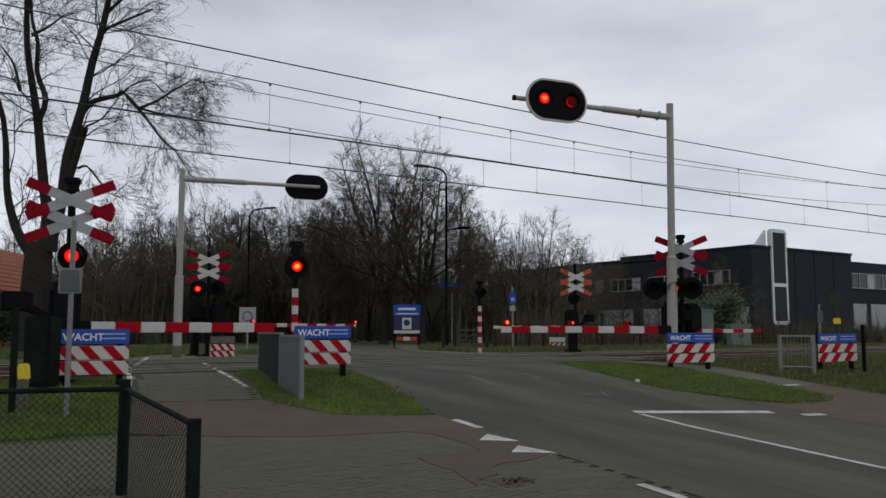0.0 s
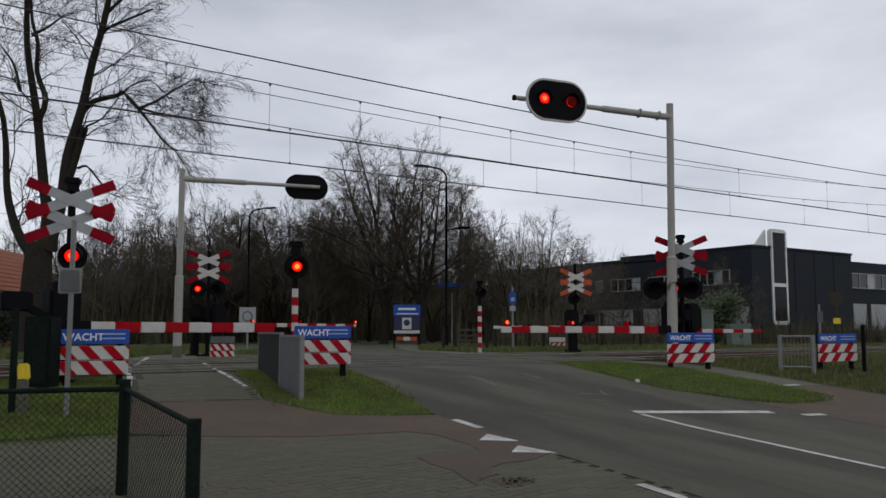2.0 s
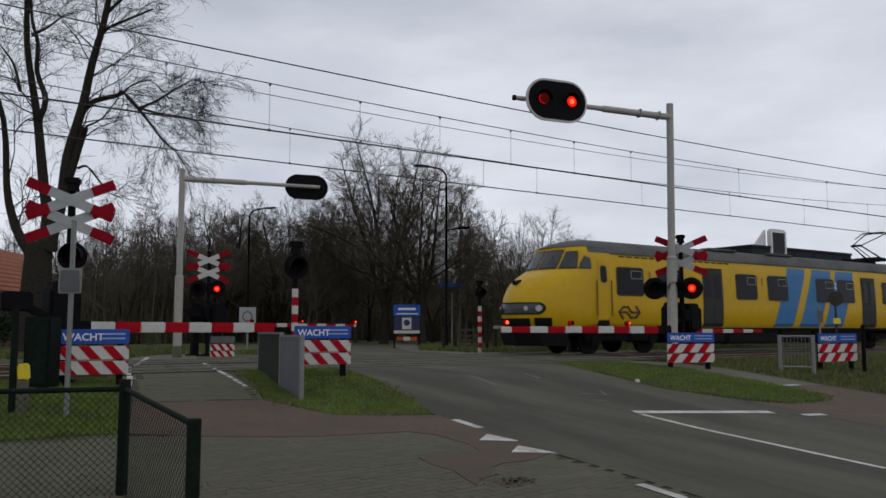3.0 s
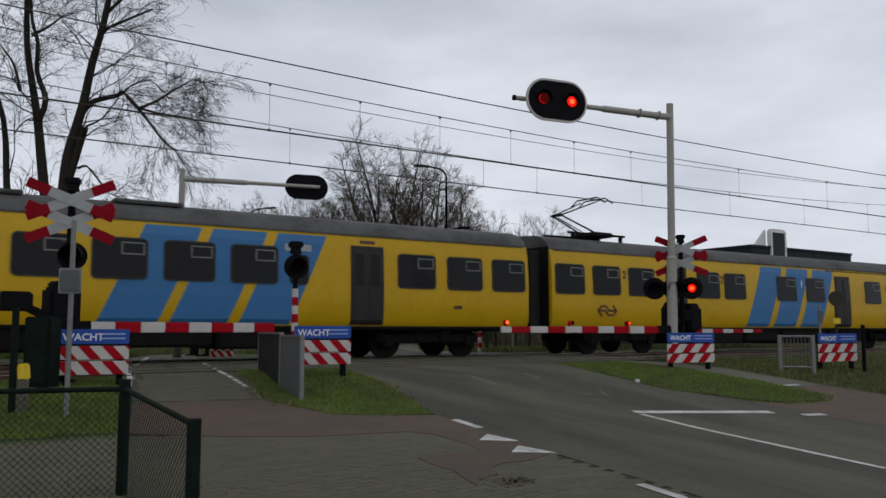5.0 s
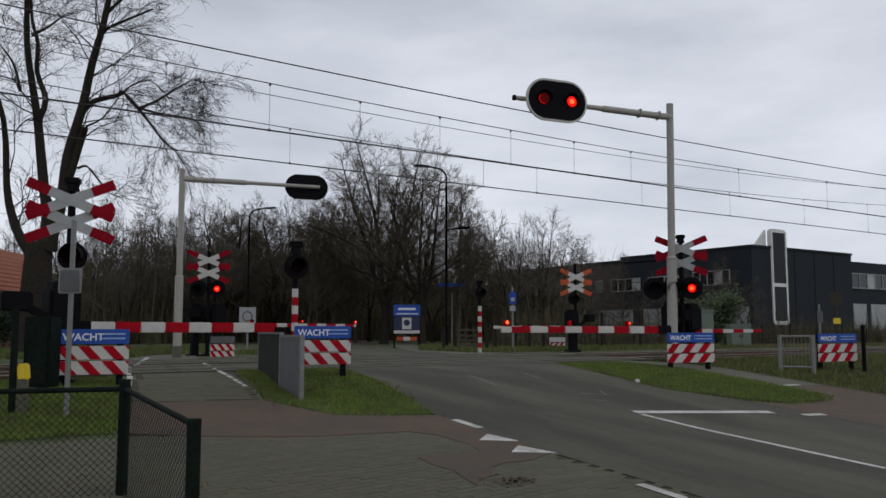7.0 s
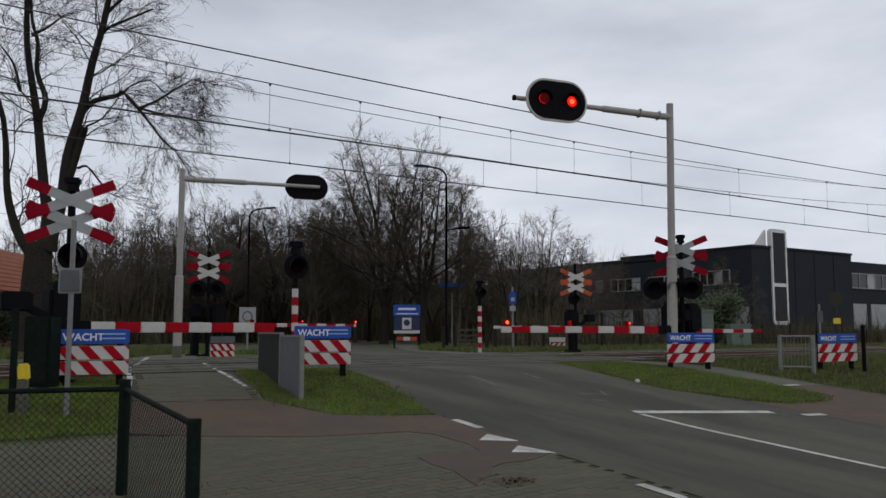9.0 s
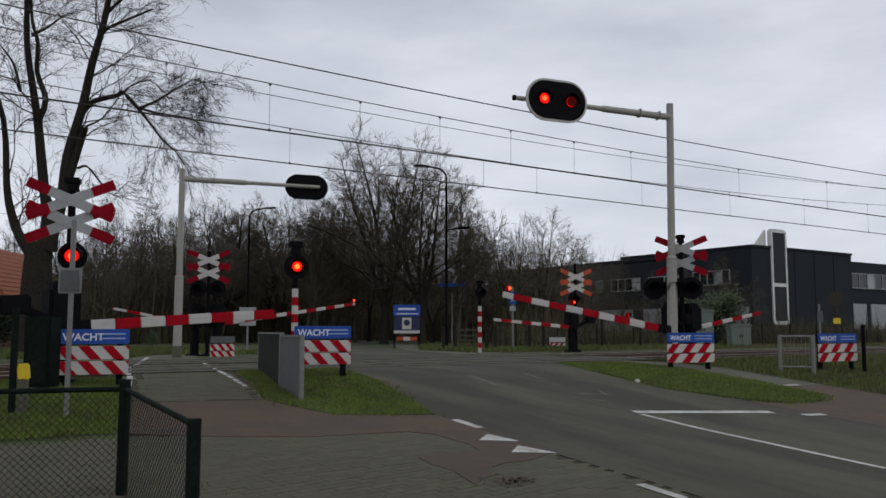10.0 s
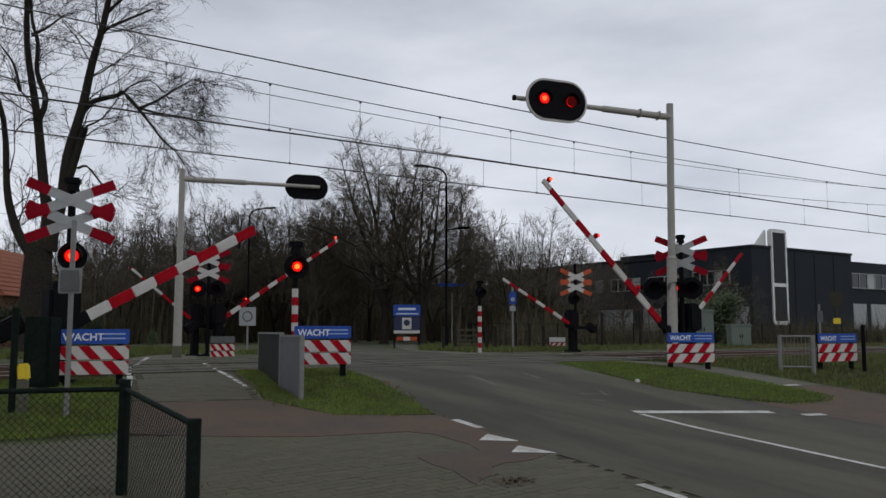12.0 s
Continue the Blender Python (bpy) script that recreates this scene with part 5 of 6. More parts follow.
def build_trees():
    rng = np.random.default_rng(11)
    # height 12 m each: trunk, bare share, spread, limbs, leaders, twigs
    specs = ((0.26, 0.16, 0.42, 34, 1, 4, 1.0), (0.25, 0.15, 0.44, 46, 4, 4, 1.0), (0.16, 0.2, 0.36, 26, 1, 3, 1.1), (0.15, 0.1, 0.42, 28, 2, 3, 1.0), (0.17, 0.16, 0.40, 26, 1, 1, 1.7), (0.17, 0.12, 0.42, 28, 2, 1, 1.7))
    kinds = ("tall bare oak at the edge of the wood", "bare broad-crowned tree with several leaders", "slender bare tree in the wood", "bare bushy tree with fine grey twigs", "bare tree deep in the wood", "bare forked tree deep in the wood")
    # x, y, kind, height, turn
    places = [(31.1, 53.6, 1, 15.4, 55), (31.3, 48.8, 1, 12.6, 140), (34.6, 49.4, 0, 11.2, 60), (41.3, 51.5, 3, 9.8, 15), (45.8, 53.0, 3, 10.6, 80), (53.6, 56.6, 3, 9.2, 240), (37.6, 52.6, 2, 9.6, 33),
              (28.5, 59.5, 0, 11.3, 200), (28.5, 66.1, 1, 12.0, 10), (25.2, 65.3, 2, 10.2, 90), (24.9, 69.7, 1, 12.1, 300), (22.6, 66.0, 3, 10.6, 250), (20.7, 64.8, 3, 9.6, 120), (18.2, 67.6, 2, 10.8, 45), (15.5, 64.2, 3, 9.8, 220), (13.2, 60.0, 2, 8.8, 160),
              (34.1, 66.8, 0, 13.0, 75), (38.4, 63.3, 2, 12.6, 260), (31.5, 62.5, 2, 11.4, 170), (26.6, 57.0, 2, 8.8, 77), (35.5, 58.0, 2, 11.2, 111),
              (42.6, 37.6, 3, 4.6, 12), (44.4, 36.2, 3, 5.2, 130), (45.6, 34.8, 2, 5.6, 210), (47.8, 35.2, 3, 4.4, 320), (40.8, 39.4, 2, 5.8, 95), (39.2, 41.0, 3, 5.4, 15)]
    deep = [(40.9, 74.9, 12.5), (44.0, 69.2, 11.0), (40.9, 81.0, 12.5), (34.6, 82.8, 11.5), (32.5, 86.7, 12.0), (25.7, 84.0, 11.5), (22.3, 81.5, 11.0), (50.9, 86.3, 12.0), (51.6, 71.4, 11.0), (56.4, 72.9, 11.0), (40.4, 88.6, 12.5), (16.3, 79.5, 10.5), (9.9, 77.8, 10.0), (60.4, 67.8, 9.0),
            (67.3, 70.4, 9.0), (33.3, 98.2, 12.5), (24.4, 98.2, 12.0), (25.2, 109.7, 13.0), (31.2, 109.3, 13.5), (36.1, 110.8, 13.5), (40.9, 105.2, 13.5), (45.3, 104.6, 13.0), (47.3, 98.4, 12.5), (52.7, 99.6, 12.5), (58.8, 95.4, 12.0), (59.7, 90.0, 11.0), (64.4, 91.7, 10.0), (70.5, 87.5, 10.0),
            (23.0, 73.8, 11.0), (30.3, 73.7, 12.0), (34.9, 70.1, 12.5), (12.9, 70.9, 10.0), (18.7, 73.9, 10.5), (81.3, 77.8, 9.5), (91.4, 83.1, 9.5), (29.5, 70.0, 11.5), (27.0, 75.5, 11.5), (37.0, 76.0, 12.5), (20.5, 70.0, 10.0), (15.8, 70.5, 9.6), (33.0, 61.5, 11.0), (36.2, 55.0, 10.4), (43.5, 58.5, 9.4), (49.5, 57.0, 9.4), (28.8, 79.0, 12.0), (38.5, 69.0, 12.5), (47.4, 62.1, 9.0), (56.0, 62.0, 8.6)]
    places += [(x, y, 4 + i % 2, h, i * 67 % 360) for i, (x, y, h) in enumerate(deep)]
    for x, y, k, h, turn in places:
        m = Matrix.Translation(on_ground(x, y)) @ pose(0, 0, 0, 0, 0, turn)
        if k not in TREE:
            r0, bare, spread, limbs, leaders, fine, thick = specs[k]
            br = wood_tree(np.random.default_rng(40 + k), 12.0, r0, bare, spread, limbs, leaders, fine, thick)
            TREE[k] = o = make_tree("tree", br, m, kinds[k], "bark_dark" if k % 2 else "bark", "twig_grey" if k == 3 else "twig", "trees of the wood")
        else:
            o = copy_thing(TREE[k], m)
        o.scale = (h / 12, h / 12, h / 12)


TREE = {}


def build_big_tree():
    """The old forked tree behind the tracks: three heavy stems from one bole."""
    rng = np.random.default_rng(29)
    bx, by = 4.62, 31.29
    right = Vector((0.828, -0.561, 0))
    k = 28.5 / 1500.0
    out = []

    def q(px, py, off=0.0):
        return right * (px - 58) * k + Vector((0, 0, (587 - py) * k + 0.767 + 0.02)) + Vector((0.56, 0.83, 0)) * off

    def limb(path, r0, r1, level, kids, klen):
        pts = [q(*p) for p in path]
        # round the limb off with points in between
        fine = []
        for i in range(len(pts) - 1):
            p0, p1, p2, p3 = pts[max(i - 1, 0)], pts[i], pts[i + 1], pts[min(i + 2, len(pts) - 1)]
            for t in (0, 0.33, 0.66):
                fine.append(0.5 * ((2 * p1) + (p2 - p0) * t + (2 * p0 - 5 * p1 + 4 * p2 - p3) * t * t + (3 * p1 - p0 - 3 * p2 + p3) * t ** 3))
        fine.append(pts[-1])
        rad = [r0 + (r1 - r0) * i / (len(fine) - 1) for i in range(len(fine))]
        out.append((fine, rad, level))
        for j in range(kids):
            f = rng.uniform(0.25, 1.0)
            i = min(int(f * (len(fine) - 1)), len(fine) - 2)
            d = (fine[i + 1] - fine[i]).normalized()
            side = d.cross(Vector(rng.normal(0, 1, 3))).normalized()
            a = rng.uniform(0.5, 1.1)
            twigs(fine[i], (d * math.cos(a) + side * math.sin(a)).normalized(), klen * rng.uniform(0.7, 1.25), max(0.01, min(0.03, rad[i] * 0.25)), 2)

    def twigs(p, d, length, r, level):
        n = 5 if level == 2 else 4
        pts, rad = [p.copy()], [r]
        for i in range(n):
            d = (d + Vector(rng.normal(0, 0.15, 3)) + Vector((0, 0, -0.07 if level > 2 else 0.0))).normalized()
            p = p + d * length / n
            pts.append(p.copy())
            rad.append(max(0.0045, r * (1 - 0.75 * (i + 1) / n)))
        out.append((pts, rad, level))
        if level >= 4:
            return
        for j in range(6):
            f = 0.2 + 0.8 * (j + rng.uniform(0, 1)) / 6
            i = min(int(f * n), n - 1)
            dd = (pts[i + 1] - pts[i]).normalized()
            side = dd.cross(Vector(rng.normal(0, 1, 3))).normalized()
            a = rng.uniform(0.35, 0.8)
            twigs(pts[i].lerp(pts[i + 1], f * n - i), (dd * math.cos(a) + side * math.sin(a)).normalized(), length * rng.uniform(0.35, 0.65), max(0.005, rad[i] * 0.55), level + 1)

    limb([(58, 640), (60, 560), (60, 490), (62, 425)], 0.62, 0.42, 0, 0, 0)
    limb([(50, 450), (26, 415), (8, 370), (-2, 320), (-14, 200), (-60, 80)], 0.19, 0.07, 0, 8, 2.4)
    limb([(66, 440), (74, 380), (64, 320), (50, 215), (40, 160), (22, 60), (20, -40), (30, -140)], 0.22, 0.06, 0, 12, 2.4)
    limb([(50, 205), (61, 165), (43, 115), (42, 60), (30, 20), (25, -40)], 0.11, 0.04, 1, 12, 2.0)
    limb([(78, 440), (98, 350), (105, 270), (128, 180), (142, 100), (160, 25), (172, -60), (175, -160)], 0.22, 0.07, 0, 14, 2.4)
    limb([(99, 345), (112, 300), (122, 260), (134, 216)], 0.14, 0.13, 1, 4, 1.6)
    limb([(130, 182), (150, 168), (190, 158), (200, 152), (225, 178), (250, 208), (275, 240), (300, 262), (315, 285)], 0.10, 0.012, 1, 26, 1.5)
    limb([(200, 156), (215, 140), (250, 130), (280, 160), (300, 165)], 0.04, 0.012, 1, 12, 1.3)
    limb([(230, 182), (262, 168), (290, 150), (330, 128), (350, 140)], 0.05, 0.01, 1, 20, 1.3)
    limb([(225, 180), (270, 192), (310, 198), (345, 205)], 0.05, 0.01, 1, 16, 1.2)
    limb([(148, 60), (165, 35), (200, 18), (250, -4)], 0.08, 0.03, 1, 16, 1.5)
    limb([(124, 292), (140, 288), (160, 310), (180, 335), (205, 345)], 0.05, 0.012, 1, 14, 1.2)
    limb([(136, 215), (165, 200), (190, 165)], 0.04, 0.015, 1, 7, 1.1)
    limb([(30, 45), (60, 30), (90, 5)], 0.06, 0.02, 1, 12, 1.5)
    limb([(160, 10), (200, -30), (240, -60)], 0.07, 0.03, 1, 10, 2.0)
    limb([(14, 150), (0, 100), (-30, 60)], 0.06, 0.02, 1, 12, 1.5)
    limb([(6, 230), (20, 210), (34, 200)], 0.03, 0.012, 1, 8, 1.1)
    ob = thing("old_tree", on_ground(bx, by), "old bare tree with three heavy forked stems", "tree")
    v, fc = branch_mesh(out, 0, 1)
    from_lists("trunk", v, fc, "bark_dark", ob, smooth=True)
    v, fc = branch_mesh(out, 2, 9)
    from_lists("crown", v, fc, "twig_dark", ob, "fine drooping bare twigs")


def wider(poly, by):
    """The outline, moved outwards."""
    cx, cy = sum(p[0] for p in poly) / len(poly), sum(p[1] for p in poly) / len(poly)
    return [(x + by * (x - cx) / math.hypot(x - cx, y - cy), y + by * (y - cy) / math.hypot(x - cx, y - cy)) for x, y in poly]


def scatter_blades(name, polys, density, height, material, label, seed, near=None, cat="grass"):
    """Blades of three corners, scattered over the outlines."""
    rng = np.random.default_rng(seed)
    V, Fs = [], []
    for poly in polys:
        xs, ys = [p[0] for p in poly], [p[1] for p in poly]
        n = int((max(xs) - min(xs)) * (max(ys) - min(ys)) * density)
        for x, y in zip(rng.uniform(min(xs), max(xs), n), rng.uniform(min(ys), max(ys), n)):
            if not inside((x, y), poly):
                continue
            h = height * rng.uniform(0.4, 1.3)
            a = rng.uniform(0, math.pi)
            w = h * 0.16
            lx, ly = rng.normal(0, 0.35, 2) * h
            z = ground_z(y) + 0.02
            b = len(V)
            V += [(x - w * math.cos(a), y - w * math.sin(a), z), (x + w * math.cos(a), y + w * math.sin(a), z), (x + lx, y + ly, z + h)]
            Fs.append((b, b + 1, b + 2))
    tagged(from_lists(name, V, Fs, material), label, cat, kind="stuff")


def build_grass():
    patch("grass_island", ISLAND_M, 0.035, 0.12, "soil", "grass island between footpath and road", category="verge")
    patch("grass_island", ISLAND_R, 0.04, 0.12, "soil", "grass island between road and bicycle path", category="verge")
    near = [(-2, 9.6), (2.3, 9.75), (2.85, 11.5), (3.12, 12.7), (3.4, 14.2), (-2, 14.4)]
    scatter_blades("grass", [ISLAND_M, near], 3600, 0.045, "grass", "short green winter grass", 5)
    scatter_blades("grass", [wider(ISLAND_M, 0.12), wider(ISLAND_R, 0.2)], 700, 0.05, "grass", "stray grass at the edge of the paving", 55)
    scatter_blades("grass", [ISLAND_R], 2400, 0.055, "grass", "short green winter grass", 6)
    scatter_blades("dry_grass", [ISLAND_R, ISLAND_M, near], 300, 0.06, "drygrass", "withered straw-coloured grass", 7)
    scatter_blades("grass", [[(16.1, 8.6), (26, 7), (34, 14.9), (16.2, 14.9)]], 500, 0.08, "vergegrass", "rough dull verge grass", 8)
    scatter_blades("dry_grass", [[(16.1, 8.6), (26, 7), (40, 14.9), (16.2, 14.9)], [(19, 24), (50, 24), (60, 34), (23, 34)]], 150, 0.09, "drygrass", "withered straw-coloured grass", 9)
    scatter_blades("grass", [[(17.6, 24.5), (34, 24.5), (40, 40), (28, 44), (21, 33)], [(-4, 25.5), (6.6, 25.5), (8, 30), (12.5, 34.5), (16, 44), (-4, 44)], [(11.5, 26.4), (14.4, 33.8), (13, 33.2), (10.6, 29)]], 160, 0.16, "vergegrass", "rough dull verge grass", 10)
    scatter_blades("fallen_leaves", [wider(ISLAND_M, 0.25), near, wider(ISLAND_R, 0.2), [(0.5, 6.6), (2.6, 6.4), (2.5, 7.6), (0.5, 8.0)]], 60, 0.05, "leaf", "brown fallen leaves", 12, cat="leaves")


def build_undergrowth():
    """Brown brush and thin stems that close the wood near the ground."""
    rng = np.random.default_rng(21)
    V, Fs = [], []
    # a belt that follows the far edge of the wood
    belt = [(6.4, 75.4), (12.2, 66.6), (18.0, 67.5), (25.9, 71.8), (33.2, 74.1), (44.3, 81.1), (47.1, 72.0), (42.9, 55.5), (48.6, 56.4), (64.1, 65.3), (97.2, 85.1)]
    for (x0, y0), (x1, y1) in zip(belt, belt[1:]):
        for _ in range(2600):
            f, back = rng.uniform(), rng.uniform(-5, 16)
            x, y = x0 + (x1 - x0) * f + 0.5 * back, y0 + (y1 - y0) * f + 0.83 * back
            if rng.uniform() < 0.06:
                h, w = rng.uniform(5, 11), rng.uniform(0.05, 0.13)
            else:
                h, w = rng.gamma(2.2, 1.05) + 0.2, rng.uniform(0.012, 0.04)
            lx, ly = rng.normal(0, 0.16, 2) * h
            z = ground_z(y)
            b = len(V)
            a = rng.uniform(0, math.pi)
            cx, sy = w * math.cos(a), w * math.sin(a)
            V += [(x - cx, y - sy, z), (x + cx, y + sy, z), (x + sy, y - cx, z), (x + lx, y + ly, z + h)]
            Fs += [(b, b + 1, b + 3), (b + 1, b + 2, b + 3), (b + 2, b, b + 3)]
            if h < 5:
                for _k in range(3):
                    t = rng.uniform(0.3, 0.9)
                    p = (x + lx * t, y + ly * t, z + h * t)
                    e = (p[0] + rng.normal(0, 0.4), p[1] + rng.normal(0, 0.4), p[2] + rng.uniform(0.1, 0.8))
                    b = len(V)
                    V += [(p[0] - 0.015, p[1], p[2]), (p[0] + 0.015, p[1], p[2]), e]
                    Fs.append((b, b + 1, b + 2))
    for _ in range(9000):
        f = rng.uniform()
        x, y = 27 + 50 * f + rng.normal(0, 0.6), 34.5 + 3.0 * f + rng.normal(0, 1.1)
        h = rng.gamma(3.0, 0.28) + 0.15
        lx, ly = rng.normal(0, 0.35, 2) * h
        z, b, a = ground_z(y), len(V), rng.uniform(0, math.pi)
        cx, sy = 0.025 * math.cos(a), 0.025 * math.sin(a)
        V += [(x - cx, y - sy, z), (x + cx, y + sy, z), (x + lx, y + ly, z + h), (x + lx * 0.5 - 0.1, y + ly * 0.5, z + h * 0.9)]
        Fs += [(b, b + 1, b + 2), (b, b + 1, b + 3)]
    tagged(from_lists("undergrowth", V, Fs, "brush"), "brown tangled undergrowth of the wood", "undergrowth", kind="stuff")
    # the deep wood behind
    pts = [(-13, 190), (26, 152), (52, 146), (82, 137), (115, 127), (177, 134), (368, 113)]
    bm = bmesh.new()
    rows = []
    prev = None
    for (x0, y0), (x1, y1) in zip(pts, pts[1:]):
        n = 40
        for i in range(n):
            x, y = x0 + (x1 - x0) * i / n, y0 + (y1 - y0) * i / n
            rows.append((x, y, 10.0 + 3.0 * noise.noise(Vector((x * 0.06, y * 0.06, 0))) + rng.uniform(-0.6, 0.6)))
    loft(bm, [[(x, y, -1), (x + 0.6 * rng.normal(), y + 0.8 * rng.normal(), h * 0.5), (x + 2, y + 3, h)] for x, y, h in rows])
    tagged(part("backdrop", bm, "brush"), "dark mass of the distant wood", "wood", kind="structure")


def shrub(at, size, leaves, label, seed, material="shrub"):
    rng = np.random.default_rng(seed)
    ob = thing("shrub", at, label, "shrub")
    br = grow(rng, size * 1.1, 1.1, 2, (9, 6), 0.04, 0.08, twig_r=0.01)
    v, fc = branch_mesh(br, 0, 9)
    from_lists("stems", v, fc, "bark", ob)
    tips = [p for pts, _, lv in br if lv >= 1 for p in pts[1:]]
    V, Fs = [], []
    for _ in range(leaves):
        p = tips[rng.integers(len(tips))] + Vector(rng.normal(0, size * 0.09, 3))
        d = Vector(rng.normal(0, 1, 3)).normalized() * size * 0.04
        e = d.orthogonal().normalized() * size * 0.02
        b = len(V)
        V += [tuple(p - d), tuple(p + e), tuple(p + d), tuple(p - e)]
        Fs.append((b, b + 1, b + 2, b + 3))
    from_lists("foliage", V, Fs, material, ob, "small green leaves")
    return ob


build_big_tree()
build_trees()
build_undergrowth()
build_grass()
shrub(on_ground(41.51, 32.28), 3.0, 2600, "green shrub in front of the office building", 3)
shrub(on_ground(41.89, 34.44), 2.6, 1500, "green shrub in front of the office building", 4)
shrub(on_ground(12.25, 44.84), 0.9, 800, "low green bush in the far verge", 6)


for hx, hy, hs in ((4.11, 45.52, 2.4), (4.97, 43.73, 2.0), (5.78, 41.98, 1.9), (6.72, 41.34, 1.8), (8.04, 44.07, 1.7), (9.38, 44.36, 1.3)):
    shrub(on_ground(hx, hy), hs, 1500, "dark evergreen bush before the house", int(hy * 10), "ivy")


# ---- buildings ----
def facade_window(parent, at, turn, w, h, bars, glassy="glass"):
    """A window in a white frame, set on a wall; bars: upright divisions."""
    m = Matrix.Translation(at) @ pose(0, 0, 0, 0, 0, turn)
    bm = bmesh.new()
    t = 0.07
    box(bm, w, 0.12, t, m @ pose(0, -0.04, h / 2 - t / 2))
    box(bm, w, 0.16, t, m @ pose(0, -0.06, -h / 2 + t / 2))
    for i in range(bars + 1):
        box(bm, t, 0.12, h - 2 * t, m @ pose(-w / 2 + t / 2 + (w - t) * i / bars, -0.04, 0))
    fr = part("window", bm, "greywhite", parent, "white framed window strip")
    for i in range(bars):
        bm = bmesh.new()
        pw = (w - t) / bars - t
        box(bm, pw, 0.04, h - 2 * t, m @ pose(-w / 2 + t + pw / 2 + (w - t) * i / bars, -0.01, 0))
        part("pane", bm, "windowlight" if i % 5 == 3 else glassy, fr)


def build_office():
    x0, y0 = 61.72, 44.56
    x1 = 76.82
    H = 8.11
    ob = thing("office_building", (x0, y0, -0.2), "dark grey flat-roofed office building with a white stair tower", "building")
    W, L = x1 - x0, 15.0
    bm = bmesh.new()
    box(bm, W, L, H, pose(W / 2, L / 2, H / 2))
    part("main_block", bm, "cladding", ob, "anthracite clad walls")
    bm = bmesh.new()
    box(bm, W + 0.2, L + 0.2, 0.22, pose(W / 2, L / 2, H + 0.1), bevel=0.03)
    part("roof_edge", bm, "cladding", ob)
    for i in range(1, 5):
        bm = bmesh.new()
        box(bm, 0.03, 0.03, H - 0.3, pose(W * i / 5, -0.012, H / 2))
        part("panel_joint", bm, "black", ob)
    # stair tower with tall panes
    tx0, tx1, tt = 64.32, 66.50, 9.49
    tb = 1.5
    cx, tw = (tx0 + tx1) / 2 - x0, tx1 - tx0
    bm = bmesh.new()
    for s in (-1, 1):
        box(bm, 0.2, 0.4, tt - tb, pose(cx + s * (tw / 2 - 0.1), 0.05, (tt + tb) / 2 + 0.2))
    for z in (tb, tb + (tt - tb) * 0.41, tt):
        box(bm, tw - 0.4, 0.4, 0.3, pose(cx, 0.05, z + 0.2))
    tower = part("stair_tower", bm, "tower", ob, "white framed stair tower")
    bm = bmesh.new()
    plate(bm, [(0, H), (1.6, H), (1.6, tt + 0.1)], 0.2, pose(cx - tw / 2 - 1.6, 0.5, 0.2))
    part("tower_fin", bm, "tower", tower)
    for a, b in ((tb + 0.15, tb + (tt - tb) * 0.41 - 0.15), (tb + (tt - tb) * 0.41 + 0.15, tt - 0.15)):
        bm = bmesh.new()
        box(bm, tw - 0.5, 0.06, b - a, pose(cx, -0.1, (a + b) / 2 + 0.2))
        part("pane", bm, "traingl", tower)
    # the long wing that runs back from the corner
    wing = 30.0
    bm = bmesh.new()
    box(bm, 10, wing, H * 0.97, pose(5.02, L * 0.4 + wing / 2, H * 0.485))
    part("long_wing", bm, "brownbrick", ob, "brown brick wing")
    bm = bmesh.new()
    box(bm, 10.3, wing + 0.2, 0.3, pose(5.0, L * 0.4 + wing / 2, H * 0.97), bevel=0.03)
    part("roof_edge", bm, "cladding", ob)
    facade_window(ob, (-0.02, 4.2, H * 0.70), -90, 4.0, 1.3, 5)
    for i in range(5):
        facade_window(ob, (0.0, 9.5 + i * 5.0, H * 0.68), -90, 3.9, 1.25, 4)
    for i in range(4):
        bm = bmesh.new()
        box(bm, 0.1, 5.2, 2.9, pose(-0.04, 3.0 + i * 6.6, 1.65), bevel=0.02)
        gate = part("loading_door", bm, "greywhite", ob, "white overhead loading door")
        for k in range(3):
            bm = bmesh.new()
            box(bm, 0.02, 5.1, 0.03, pose(-0.1, 3.0 + i * 6.6, 0.9 + k * 0.7))
            part("door_rib", bm, "greywhite", gate)
    # lower wing to the side
    h2 = 7.74
    bm = bmesh.new()
    box(bm, 26, 12, h2, pose(W + 13, 1.2 + 6, h2 / 2))
    part("side_wing", bm, "cladding", ob, "lower anthracite wing")
    facade_window(ob, (W + 4.6, 1.18, h2 * 0.76), 0, 8.5, 1.5, 6)
    facade_window(ob, (W + 14.6, 1.18, h2 * 0.76), 0, 8.5, 1.5, 6)
    for i in range(3):
        bm = bmesh.new()
        box(bm, 3.4, 0.1, 3.4, pose(W + 2.6 + i * 4.2, 1.16, 1.95), bevel=0.02)
        part("loading_door", bm, "greywhite", ob, "white overhead loading door")


